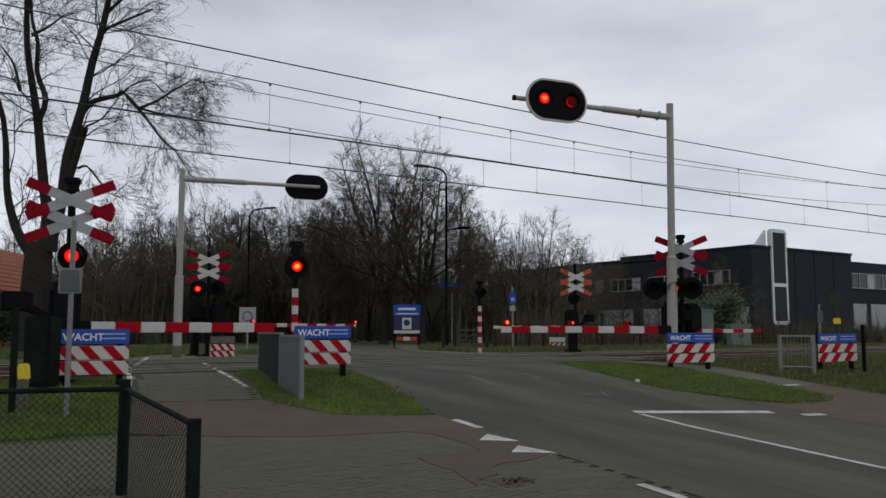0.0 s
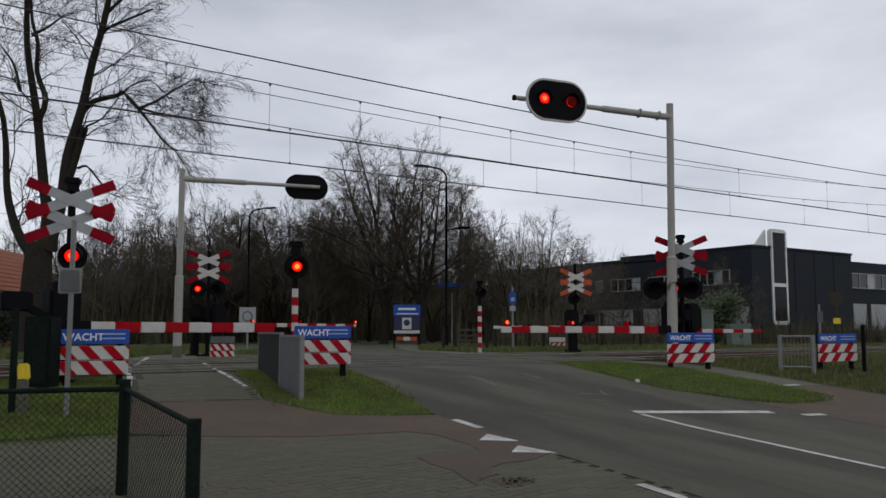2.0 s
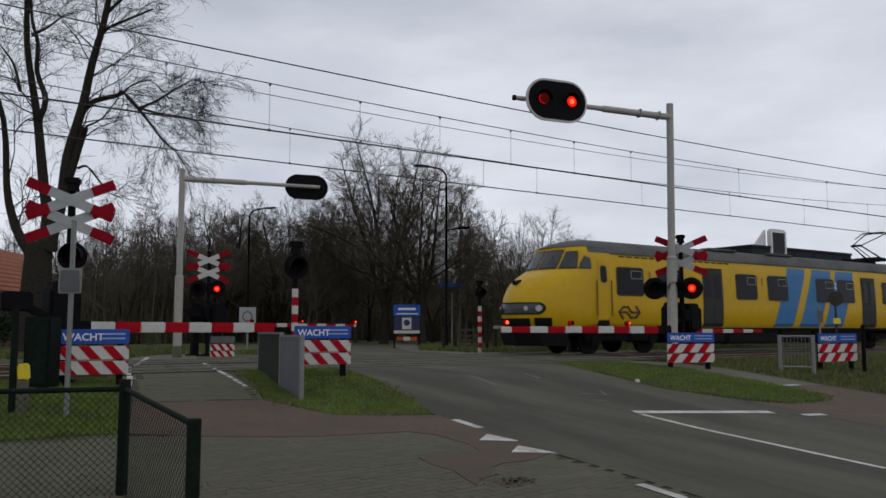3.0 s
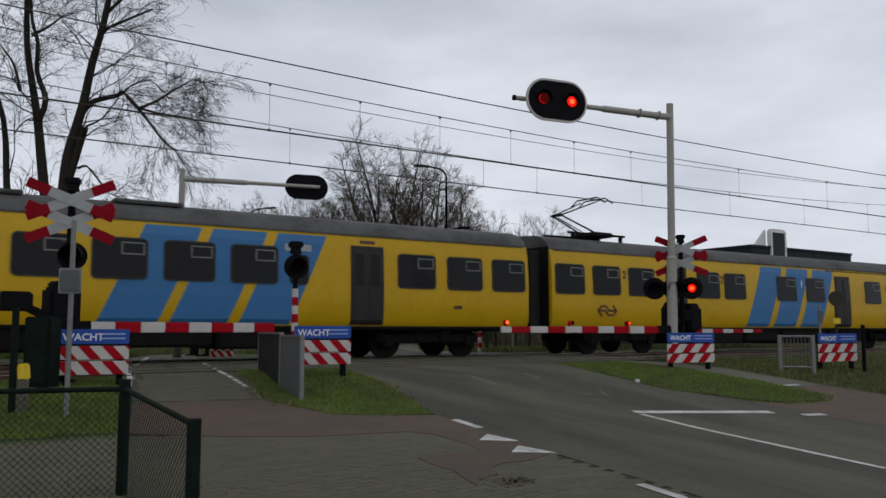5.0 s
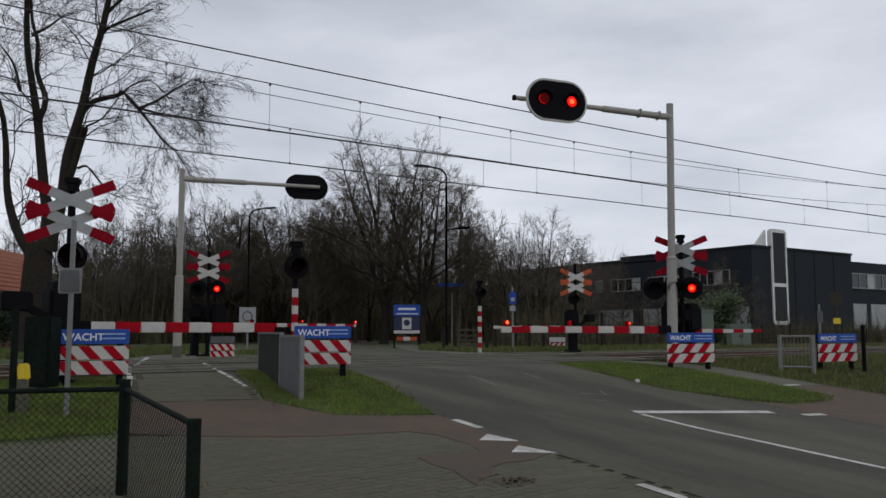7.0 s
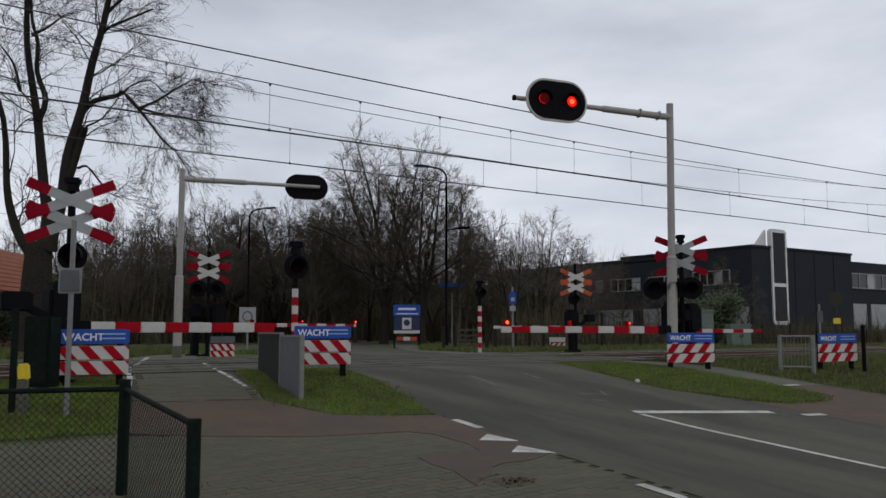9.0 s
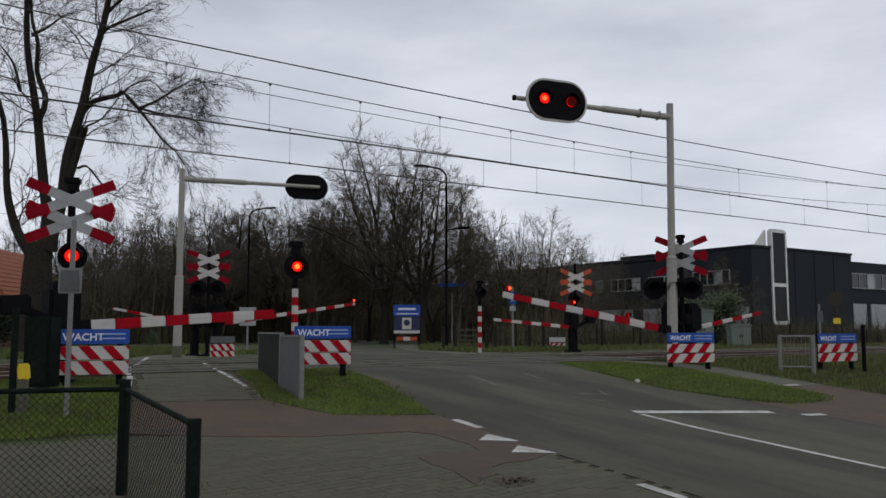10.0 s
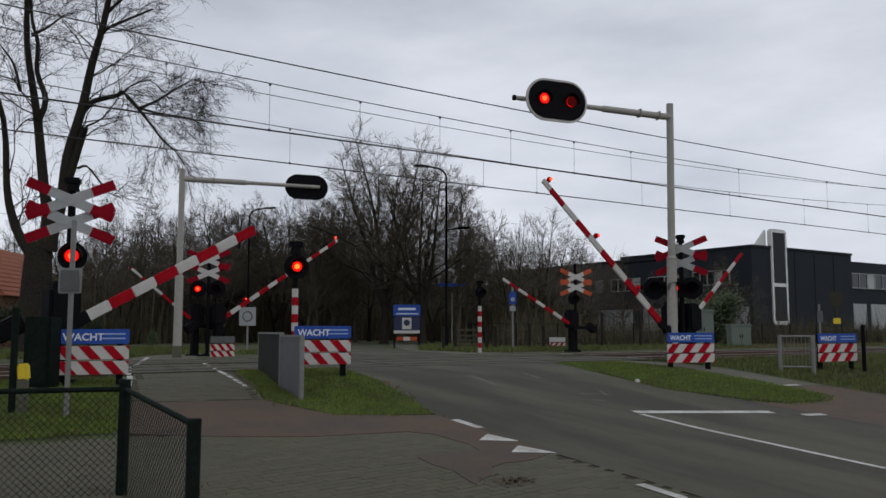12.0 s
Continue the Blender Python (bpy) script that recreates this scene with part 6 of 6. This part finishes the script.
def build_house():
    """A brick house behind the old tree, of which little shows."""
    x, y = 3.45, 53.2
    turn = -30.1
    ob = thing("house", Matrix.Translation((x, y, -0.2)) @ pose(0, 0, 0, 0, 0, turn), "brick house with an orange tiled roof", "house")
    bm = bmesh.new()
    box(bm, 6.0, 8.0, 3.0, pose(0, 4, 1.5))
    part("wall", bm, "housebrick", ob, "red-brown brick walls")
    bm = bmesh.new()
    plate(bm, [(-3.3, 2.9), (3.3, 2.9), (0.6, 5.9), (-0.6, 5.9)], 8.4, pose(0, 4, 0))
    roof = part("roof", bm, "redroof", ob, "orange tiled roof")
    for i in range(11):
        bm = bmesh.new()
        z = 2.95 + i * 0.27
        d = 0.92 * (z - 2.9)
        box(bm, 2 * (3.36 - d), 8.5, 0.035, pose(0, 4, z))
        part("tile_course", bm, "redroof", roof)
    facade_window(ob, (-1.2, -0.02, 1.6), 0, 1.4, 1.2, 2)


build_office()
build_house()


# ---- street furniture ----
def street_lamp(at, turn, h, reach, label, low=0.0):
    ob = thing("street_lamp", Matrix.Translation(Vector(at)) @ pose(0, 0, 0, 0, 0, turn), label, "street lamp", "street lamps")
    bm = bmesh.new()
    tube(bm, (0, 0, 0), (0, 0, 1.2), 0.1, 0.1, 12)
    tube(bm, (0, 0, 1.2), (0, 0, h - 0.6), 0.07, 0.05, 12)
    pts = [Vector((-0.6 * (1 - math.cos(a)), 0, h - 0.6 + 0.55 * math.sin(a))) for a in np.linspace(0, math.pi / 2, 7)]
    for a, b in zip(pts, pts[1:]):
        tube(bm, a, b, 0.05, 0.05, 10)
    tube(bm, pts[-1], (-reach + 0.5, 0, h + 0.02), 0.05, 0.04, 10)
    part("mast", bm, "black", ob, "dark curved mast")
    bm = bmesh.new()
    box(bm, 0.85, 0.24, 0.12, pose(-reach + 0.1, 0, h + 0.05, 0, 4), bevel=0.05)
    head = part("lamp_head", bm, "darkplastic", ob)
    bm = bmesh.new()
    box(bm, 0.5, 0.18, 0.03, pose(-reach + 0.1, 0, h - 0.02), bevel=0.01)
    part("diffuser", bm, "greywhite", head)
    if low:
        bm = bmesh.new()
        tube(bm, (0, 0, low - 0.12), (0.6, 0, low), 0.035, 0.03, 10)
        part("side_arm", bm, "black", ob)
        bm = bmesh.new()
        box(bm, 0.7, 0.2, 0.1, pose(0.9, 0, low + 0.02, 0, -3), bevel=0.04)
        part("lamp_head", bm, "darkplastic", ob)
    return ob


def post_sign(at, turn, h, label, shapes, post_r=0.03, name="road_sign", post="galv", post_h=None):
    """A sign on a post; shapes: (part name, outline, z, material, back of the stack)."""
    ob = thing(name, Matrix.Translation(Vector(at)) @ pose(0, 0, 0, 0, 0, turn), label, "sign")
    bm = bmesh.new()
    tube(bm, (0, 0.03, 0), (0, 0.03, post_h or h), post_r, seg=12)
    part("post", bm, post, ob)
    for i, (nm, pts, z, material) in enumerate(shapes):
        bm = bmesh.new()
        plate(bm, pts, 0.012, pose(0, -0.012 * (i + 1), z))
        part(nm, bm, material, ob)
    return ob


def rect(w, h, r=0.02):
    return rounded(-w / 2, -h / 2, w / 2, h / 2, r)


def cabinet(at, turn, w, d, h, label):
    ob = thing("equipment_cabinet", Matrix.Translation(Vector(at)) @ pose(0, 0, 0, 0, 0, turn), label, "cabinet", "trackside cabinets")
    bm = bmesh.new()
    box(bm, w, d, h - 0.16, pose(0, 0, (h - 0.16) / 2 + 0.08), bevel=0.02)
    part("body", bm, "greybox", ob)
    bm = bmesh.new()
    box(bm, w + 0.1, d + 0.1, 0.1, pose(0, 0, h - 0.04), bevel=0.03)
    part("lid", bm, "greybox", ob)
    bm = bmesh.new()
    box(bm, w + 0.06, d + 0.06, 0.14, pose(0, 0, 0.05), bevel=0.01)
    part("plinth", bm, "concrete", ob)
    for s in (-1, 1):
        bm = bmesh.new()
        box(bm, w / 2 - 0.05, 0.02, h - 0.36, pose(s * w / 4, -d / 2 - 0.006, h / 2 - 0.02), bevel=0.006)
        dr = part("door", bm, "greybox", ob)
        bm = bmesh.new()
        box(bm, 0.03, 0.03, 0.16, pose(s * 0.06, -d / 2 - 0.03, h / 2))
        part("handle", bm, "black", dr)
    return ob


FACE = -34.1        # square to the view from the footpath


def build_mesh_fence():
    """Chain-link fence on dark posts at the corner of the pavement."""
    corner, near, left = Vector((*(1.79, 7.32), 0)), Vector((*(1.81, 5.58), 0)), Vector((*(-0.02, 7.52), 0))
    ob = thing("chain_link_fence", (0, 0, 0), "low dark green chain-link fence on round posts", "fence")
    H = 0.88

    def top(p):
        return Vector((p.x, p.y, ground_z(p.y) + H))
    for p, extra in ((corner, 0.06), (near, 0.02), (left, 0.05)):
        g0 = ground_z(p.y)
        bm = bmesh.new()
        tube(bm, (p.x, p.y, g0 - 0.05), (p.x, p.y, g0 + H + extra), 0.046, seg=16)
        tube(bm, (p.x, p.y, g0 + H + extra), (p.x, p.y, g0 + H + extra + 0.02), 0.05, 0.044, 16)
        part("post", bm, "blackgreen", ob)
    for a, b in ((corner, near), (left, corner)):
        bm = bmesh.new()
        tube(bm, top(a), top(b), 0.021, seg=10)
        part("top_rail", bm, "blackgreen", ob)
        # two families of slanting wires
        L = (b - a).length
        d = (b - a) / L
        s = 0.058
        V, Fs = [], []

        def thread(u0, z0, u1, z1, off):
            if u1 < 0 or u0 > L:
                return
            fa = max(0.0, (0 - u0) / (u1 - u0)) if u1 > u0 else 0
            fb = min(1.0, (L - u0) / (u1 - u0)) if u1 > u0 else 1
            pa = (u0 + (u1 - u0) * fa, z0 + (z1 - z0) * fa)
            pb = (u0 + (u1 - u0) * fb, z0 + (z1 - z0) * fb)
            if fb <= fa:
                return
            q = []
            for u, z in (pa, pb):
                p = a + d * u
                q.append(Vector((p.x, p.y, ground_z(p.y) + z)))
            n = Vector((-d.y, d.x, 0))
            up = (q[1] - q[0]).normalized().cross(n)
            base = len(V)
            r = 0.0022
            for p in q:
                for k in range(3):
                    t = 2.094 * k
                    V.append(tuple(p + n * (off + r * math.cos(t)) + up * r * math.sin(t)))
            for k in range(3):
                Fs.append((base + k, base + (k + 1) % 3, base + 3 + (k + 1) % 3, base + 3 + k))
        k = -int(H / s) - 1
        while k * s < L:
            thread(k * s, 0.03, k * s + H - 0.05, H - 0.02, 0.003)
            thread(k * s, H - 0.02, k * s + H - 0.05, 0.03, -0.003)
            k += 1
        from_lists("wire_mesh", V, Fs, "blackgreen", ob, "diamond wire mesh")


def build_small_things():
    street_lamp(on_ground(24.81, 36.34), FACE, 9.5, 1.4, "dark curved street lamp with a lower side arm", 6.25)
    street_lamp(on_ground(28.4, 80.2), FACE + 180, 9.3, 2.0, "dark curved street lamp deep in the wood")
    street_lamp(on_ground(21.46, 55.51), FACE + 180, 9.35, 1.5, "dark curved street lamp farther along the road")
    # thin sign post in front, seen from behind
    post_sign(on_ground(1.96, 10.73), FACE, 2.05 + 0.28, "galvanised post with a small sign seen from behind",
              [("sign_back", rect(0.27, 0.30), 1.61, "galv"), ("sign_fold", rect(0.22, 0.25), 1.61, "steelpanel")], 0.03)
    # dark green switch box and a yellow-topped marker at the left
    ob = thing("switch_box", on_ground(2.04, 12.96), "dark green switch box beside the barrier", "cabinet")
    bm = bmesh.new()
    box(bm, 0.36, 0.36, 1.02, pose(0, 0, 0.51, 0, 0, FACE), bevel=0.02)
    part("body", bm, "blackgreen", ob)
    bm = bmesh.new()
    box(bm, 0.3, 0.02, 0.8, pose(0, 0, 0.5, 0, 0, FACE) @ pose(0, -0.19, 0), bevel=0.006)
    part("door", bm, "blackgreen", ob)
    ob = thing("cable_marker", on_ground(1.56, 11.12), "low concrete marker post with a yellow cap", "marker post")
    bm = bmesh.new()
    box(bm, 0.10, 0.10, 0.42, pose(0, 0, 0.21, 0, 0, FACE), bevel=0.01)
    part("post", bm, "concrete", ob)
    bm = bmesh.new()
    box(bm, 0.12, 0.11, 0.2, pose(0, 0, 0.5, 0, -6, FACE), bevel=0.02)
    part("cap", bm, "yellowpaint", ob, "yellow cap")
    ob = thing("fence_post", on_ground(1.45, 11.14), "dark green steel post", "post")
    bm = bmesh.new()
    tube(bm, (0, 0, 0), (0, 0, 1.25), 0.04, seg=12)
    part("post", bm, "blackgreen", ob)
    # steel guard panels along the footpath
    ob = thing("guard_panel", (0, 0, 0), "grey sheet steel guard panels beside the footpath", "guard panel")
    pa, pb, pc = Vector((*(5.08, 11.04), 0)), Vector((*(5.21, 12.06), 0)), Vector((*(6.04, 14.98), 0))
    for a, b, material, top in ((pa, pb, "steelpanel", 0.70), (pb, pc, "darkpanel", 0.74)):
        d = (b - a).normalized()
        turn = math.degrees(math.atan2(d.y, d.x))
        L = (b - a).length
        mid = (a + b) / 2
        z0 = min(ground_z(a.y), ground_z(b.y))
        bm = bmesh.new()
        box(bm, L - 0.02, 0.04, top - z0 - 0.03, pose(mid.x, mid.y, (top + z0) / 2, 0, 0, turn), bevel=0.008)
        pn = part("panel", bm, material, ob, "flat sheet steel panel")
        bm = bmesh.new()
        box(bm, L, 0.075, 0.03, pose(mid.x, mid.y, top, 0, 0, turn), bevel=0.006)
        part("top_edge", bm, "galv", pn)
        for p in (a, b):
            bm = bmesh.new()
            box(bm, 0.06, 0.06, top - ground_z(p.y), pose(p.x, p.y, (top + ground_z(p.y)) / 2, 0, 0, turn), bevel=0.006)
            part("post", bm, "galv", ob)
    # railing by the bicycle path
    a, b = Vector((*(17.04, 11.65), 0)), Vector((*(17.37, 11.05), 0))
    ob = thing("railing", (0, 0, 0), "galvanised steel railing beside the bicycle path", "railing")
    for p in (a, b):
        bm = bmesh.new()
        tube(bm, (p.x, p.y, ground_z(p.y)), (p.x, p.y, 0.69), 0.045, seg=14)
        part("post", bm, "galv", ob)
    for z in (0.66, -0.02):
        bm = bmesh.new()
        tube(bm, (a.x, a.y, z), (b.x, b.y, z), 0.022, seg=10)
        part("rail", bm, "galv", ob)
    for i in range(1, 9):
        p = a.lerp(b, i / 9)
        bm = bmesh.new()
        tube(bm, (p.x, p.y, -0.02), (p.x, p.y, 0.66), 0.006, seg=6)
        part("bar", bm, "galv", ob)
    ob = thing("fence_post", on_ground(19.35, 11.02), "black steel post beside the warning board", "post")
    bm = bmesh.new()
    tube(bm, (0, 0, 0), (0, 0, 1.14), 0.045, seg=12)
    part("post", bm, "black", ob)
    # round sign seen from behind, with a yellow plate
    x, y = 22.65, 13.65
    post_sign(on_ground(x, y), FACE, 2.3, "round road sign seen from behind with a small yellow plate",
              [("round_sign", stadium(0.42, 0.42, 14), 1.71, "signback"), ("yellow_plate", rect(0.2, 0.16), 1.08, "yellowpaint")], post="signback", post_h=1.9)
    post_sign(on_ground(24.12, 15.07), FACE, 1.6, "small grey box on a post", [("box", rect(0.17, 0.36), 1.22, "steelpanel")])
    # cabinets across the line
    cabinet(on_ground(33.93, 25.34), FACE, 0.95, 0.6, 1.1, "grey-green trackside cabinet with a pale lid")
    cabinet(on_ground(30.81, 25.03), FACE, 1.0, 0.7, 1.72, "tall grey-green trackside cabinet")
    # blue place sign
    x, y = 24.17, 39.19
    ob = thing("place_sign", Matrix.Translation(on_ground(x, y)) @ pose(0, 0, 0, 0, 0, FACE), "blue place-name sign with a no-parking zone board", "sign")
    for s in (-1, 1):
        bm = bmesh.new()
        tube(bm, (s * 0.68, 0, 0), (s * 0.68, 0, 2.4), 0.045, seg=10)
        part("post", bm, "black", ob)
    for nm, w, h, z, material, yy in (("name_board", 1.45, 0.62, 2.02, "signblue", -0.05), ("dark_board", 1.4, 0.72, 1.3, "darkblue", -0.05), ("zone_board", 0.5, 0.62, 1.32, "white", -0.07),
                                      ("white_strip", 1.4, 0.16, 0.86, "white", -0.06), ("warning_strip", 1.1, 0.2, 0.5, "orange", -0.06), ("warning_strip", 0.36, 0.2, 0.5, "white", -0.075)):
        bm = bmesh.new()
        plate(bm, rect(w, h, 0.03), 0.02, pose(0, yy, z))
        part(nm, bm, material, ob)
    bm = bmesh.new()
    plate(bm, stadium(0.34, 0.34, 10), 0.01, pose(0, -0.086, 1.36))
    part("round_symbol", bm, "darkblue", ob)
    for z, w in ((2.1, 0.95), (1.84, 1.2)):
        bm = bmesh.new()
        box(bm, w, 0.008, 0.12 if z > 2 else 0.05, pose(0, -0.066, z))
        part("print_bar", bm, "lettering", ob)
    post_sign(on_ground(20.74, 25.81), FACE, 2.5, "round blue cycle path sign with a small plate",
              [("round_sign", rect(0.3, 0.5, 0.13), 2.06, "signblue"), ("under_plate", rect(0.24, 0.2), 1.66, "greywhite"), ("symbol", stadium(0.16, 0.16, 8), 2.01, "greywhite")], 0.04)
    post_sign(on_ground(14.81, 38.28), FACE, 1.9, "white road sign with a round symbol on a post",
              [("sign_board", rect(0.78, 0.86), 1.59, "greywhite"), ("round_symbol", stadium(0.5, 0.5, 10), 1.59, "steelpanel"), ("symbol_centre", stadium(0.38, 0.38, 10), 1.59, "greywhite")], 0.05)
    post_sign(on_ground(34.16, 49.33), FACE, 3.6, "blue direction sign among the trees", [("sign_board", rect(1.9, 0.24), 4.19, "signblue")], 0.05)
    # dark fence posts in the far verge
    for x, y, h in ((20.20, 29.80, 1.00), (20.61, 29.52, 1.10), (20.50, 27.18, 1.10), (20.79, 26.98, 1.00), (22.56, 26.99, 1.10), (23.04, 26.67, 1.00), (27.18, 27.49, 1.60), (28.60, 26.53, 1.60), (43.98, 42.69, 1.60)):
        ob = thing("verge_post", on_ground(x, y), "weathered dark fence post in the far verge", "post", "verge posts")
        bm = bmesh.new()
        tube(bm, (0, 0, 0), (0, 0, h), 0.07, 0.065, 10)
        part("shaft", bm, "bark_dark", ob)
        bm = bmesh.new()
        tube(bm, (0, 0, h), (0, 0, h + 0.03), 0.065, 0.03, 10)
        part("post_top", bm, "bark_dark", ob)
    # wire fence along the line, in front of the buildings
    ob = thing("line_fence", (0, 0, 0), "dark wire fence along the railway", "fence")
    for i in range(16):
        x, y = 24 + i * 2.6, 33.0 - i * 0.15
        bm = bmesh.new()
        tube(bm, (x, y, ground_z(y)), (x, y, 1.2), 0.03, seg=8)
        part("post", bm, "blackgreen", ob)
    for z in (1.15, 0.75, 0.35):
        bm = bmesh.new()
        tube(bm, (24, 33.0, z), (63, 30.75, z), 0.008, seg=5)
        part("strand", bm, "blackgreen", ob)
    # a white stone at the edge of the grass, and a heap of litter on the paving
    rng = np.random.default_rng(77)
    bm = bmesh.new()
    bmesh.ops.create_icosphere(bm, subdivisions=2, radius=0.05)
    for v in bm.verts:
        v.co = v.co * rng.uniform(0.85, 1.15)
        v.co.z = max(v.co.z * 0.8, -0.03)
    tagged(part("stone", bm, "white", at=pose(*on_ground(11.85, 11.1, 0.065))), "small white stone at the edge of the grass", "stone")
    V, Fs = [], []
    for _ in range(160):
        x, y = 5.08 + rng.normal(0, 0.11), 6.36 + rng.normal(0, 0.06)
        a, w = rng.uniform(0, 6.28), rng.uniform(0.01, 0.035)
        z, b = ground_z(y) + 0.036, len(V)
        V += [(x - w * math.cos(a), y - w * math.sin(a), z), (x + w * math.cos(a), y + w * math.sin(a), z), (x + w * math.sin(a), y - w * math.cos(a), z + rng.uniform(0, 0.02))]
        Fs.append((b, b + 1, b + 2))
    tagged(from_lists("leaf_litter", V, Fs, "brush"), "dark trodden leaf litter on the paving", "leaves", kind="stuff")
    # wooden gate by the wood
    ob = thing("field_gate", Matrix.Translation(on_ground(21.01, 29.25)) @ pose(0, 0, 0, 0, 0, FACE), "weathered wooden field gate in the verge", "gate")
    for z in (0.25, 0.45, 0.65, 0.88):
        bm = bmesh.new()
        box(bm, 1.0, 0.04, 0.09, pose(0, 0, z), bevel=0.01)
        part("board", bm, "bark", ob)
    for x in (-0.5, 0.5):
        bm = bmesh.new()
        box(bm, 0.08, 0.08, 1.0, pose(x, 0.05, 0.5), bevel=0.01)
        part("upright", bm, "bark_dark", ob)


build_mesh_fence()
build_small_things()


# ---- paving bricks ----
PAVEMENT = [(-1.5, 4.5), (-1.5, 9.42), (2.3, 9.42), (3.1, 9.3), (4.3, 8.95), (5.8, 8.7), (6.28, 8.26), (6.28, 4.0), (1.5, 4.0)]
PATH = [(2.98, 11.45), (3.25, 12.7), (3.95, 15.3), (5.6, 15.3), (5.25, 13.9), (4.55, 11.28)]


def lay(parent_name, poly, material, bw, bl, turn, single, seed, label):
    """Bricks in stretcher bond; those in the box `single` are pieces of their own, the rest is joined."""
    rng = np.random.default_rng(seed)
    parent = bpy.data.objects[parent_name]
    bm = bmesh.new()
    box(bm, bl - 0.003, bw - 0.0025, 0.05, pose(0, 0, -0.025), bevel=0.002)
    mesh = finish(bm, "brick", material)
    V, Fs, count = [], [], 0
    c, s = math.cos(radians(turn)), math.sin(radians(turn))
    xs, ys = [p[0] for p in poly], [p[1] for p in poly]
    R = max(max(xs) - min(xs), max(ys) - min(ys)) * 0.75 + 1
    cx, cy = (min(xs) + max(xs)) / 2, (min(ys) + max(ys)) / 2
    nu, nv = int(R / bl) + 1, int(R / bw) + 1
    for j in range(-nv, nv + 1):
        for i in range(-nu, nu + 1):
            u, v = (i + 0.5 * (j % 2)) * bl, j * bw
            x, y = cx + u * c - v * s, cy + u * s + v * c
            if not inside((x, y), poly):
                continue
            z = ground_z(y) + 0.03 + rng.normal(0, 0.0007)
            slope = (ground_z(y + 0.1) - ground_z(y - 0.1)) / 0.2
            tilt = math.degrees(math.atan(slope))
            if single[0] < x < single[1] and single[2] < y < single[3] and count < 295:
                ob = new("brick", mesh)
                ob.parent = parent
                ob.matrix_basis = Matrix.Translation((x, y, z)) @ pose(0, 0, 0, tilt) @ pose(0, 0, 0, rng.normal(0, 0.25), rng.normal(0, 0.25), turn + rng.normal(0, 0.3))
                count += 1
            else:
                a, b = (bl - 0.003) / 2, (bw - 0.0025) / 2
                base = len(V)
                for k, (du, dv, dz) in enumerate(((-a, -b, 0), (a, -b, 0), (a, b, 0), (-a, b, 0), (-a, -b, -0.03), (a, -b, -0.03), (a, b, -0.03), (-a, b, -0.03))):
                    px, py = x + du * c - dv * s, y + du * s + dv * c
                    V.append((px, py, z + (py - y) * slope + dz))
                Fs += [tuple(base + q for q in f4) for f4 in ((0, 1, 2, 3), (0, 4, 5, 1), (1, 5, 6, 2), (2, 6, 7, 3), (3, 7, 4, 0))]
    tagged(from_lists("paving", V, Fs, material), label, "paving", kind="stuff")


lay("pavement", PAVEMENT, "greybrick", 0.105, 0.21, 8, (2.4, 5.2, 5.6, 7.6), 2, "grey clinker paving")
lay("footpath", PATH, "greybrick", 0.105, 0.21, -13, (3.0, 4.6, 11.3, 13.2), 4, "grey clinker paving of the footpath")


# ---- what moves ----
def motions():
    # the train crosses from one side to the other at about 36.7 m/s
    rows = []
    for i in range(25):
        t = i * 0.5
        rows.append((t, pose(9.56 - 36.6 * (t - 0.02 * (i % 2) - 3.2), 21.2, 0.015)))
    walk(train, rows)
    # booms rise after the train has gone
    for boom, rest, lifts in BOOMS:
        walk(boom, [(t, rest @ pose(0, 0, 0, 0, -a, 0)) for t, a in lifts])
    # lamps flash in turn, three times in two seconds
    for ob, phase, m, rests in FLASHERS:
        lit, turned = phase == 0, 0 if phase == 0 else 180
        rows = [(0.0, m @ pose(0, 0, 0, 0, 0, turned))]
        for k in range(36):
            t = 0.2667 + k / 3
            if t > 11.97:
                break
            lit = not lit
            if (turned % 360 == 0) == (lit and not (rests and 8.4 < t < 11.2)):
                continue
            rows += [(t - 2 / 30, m @ pose(0, 0, 0, 0, 0, turned)), (t - 1 / 30, m @ pose(0, 0, 0, 0, 0, turned + 60)), (t, m @ pose(0, 0, 0, 0, 0, turned + 120)), (t + 1 / 30, m @ pose(0, 0, 0, 0, 0, turned + 180))]
            turned += 180
        rows.append((12.0, m @ pose(0, 0, 0, 0, 0, turned)))
        walk(ob, rows)


motions()
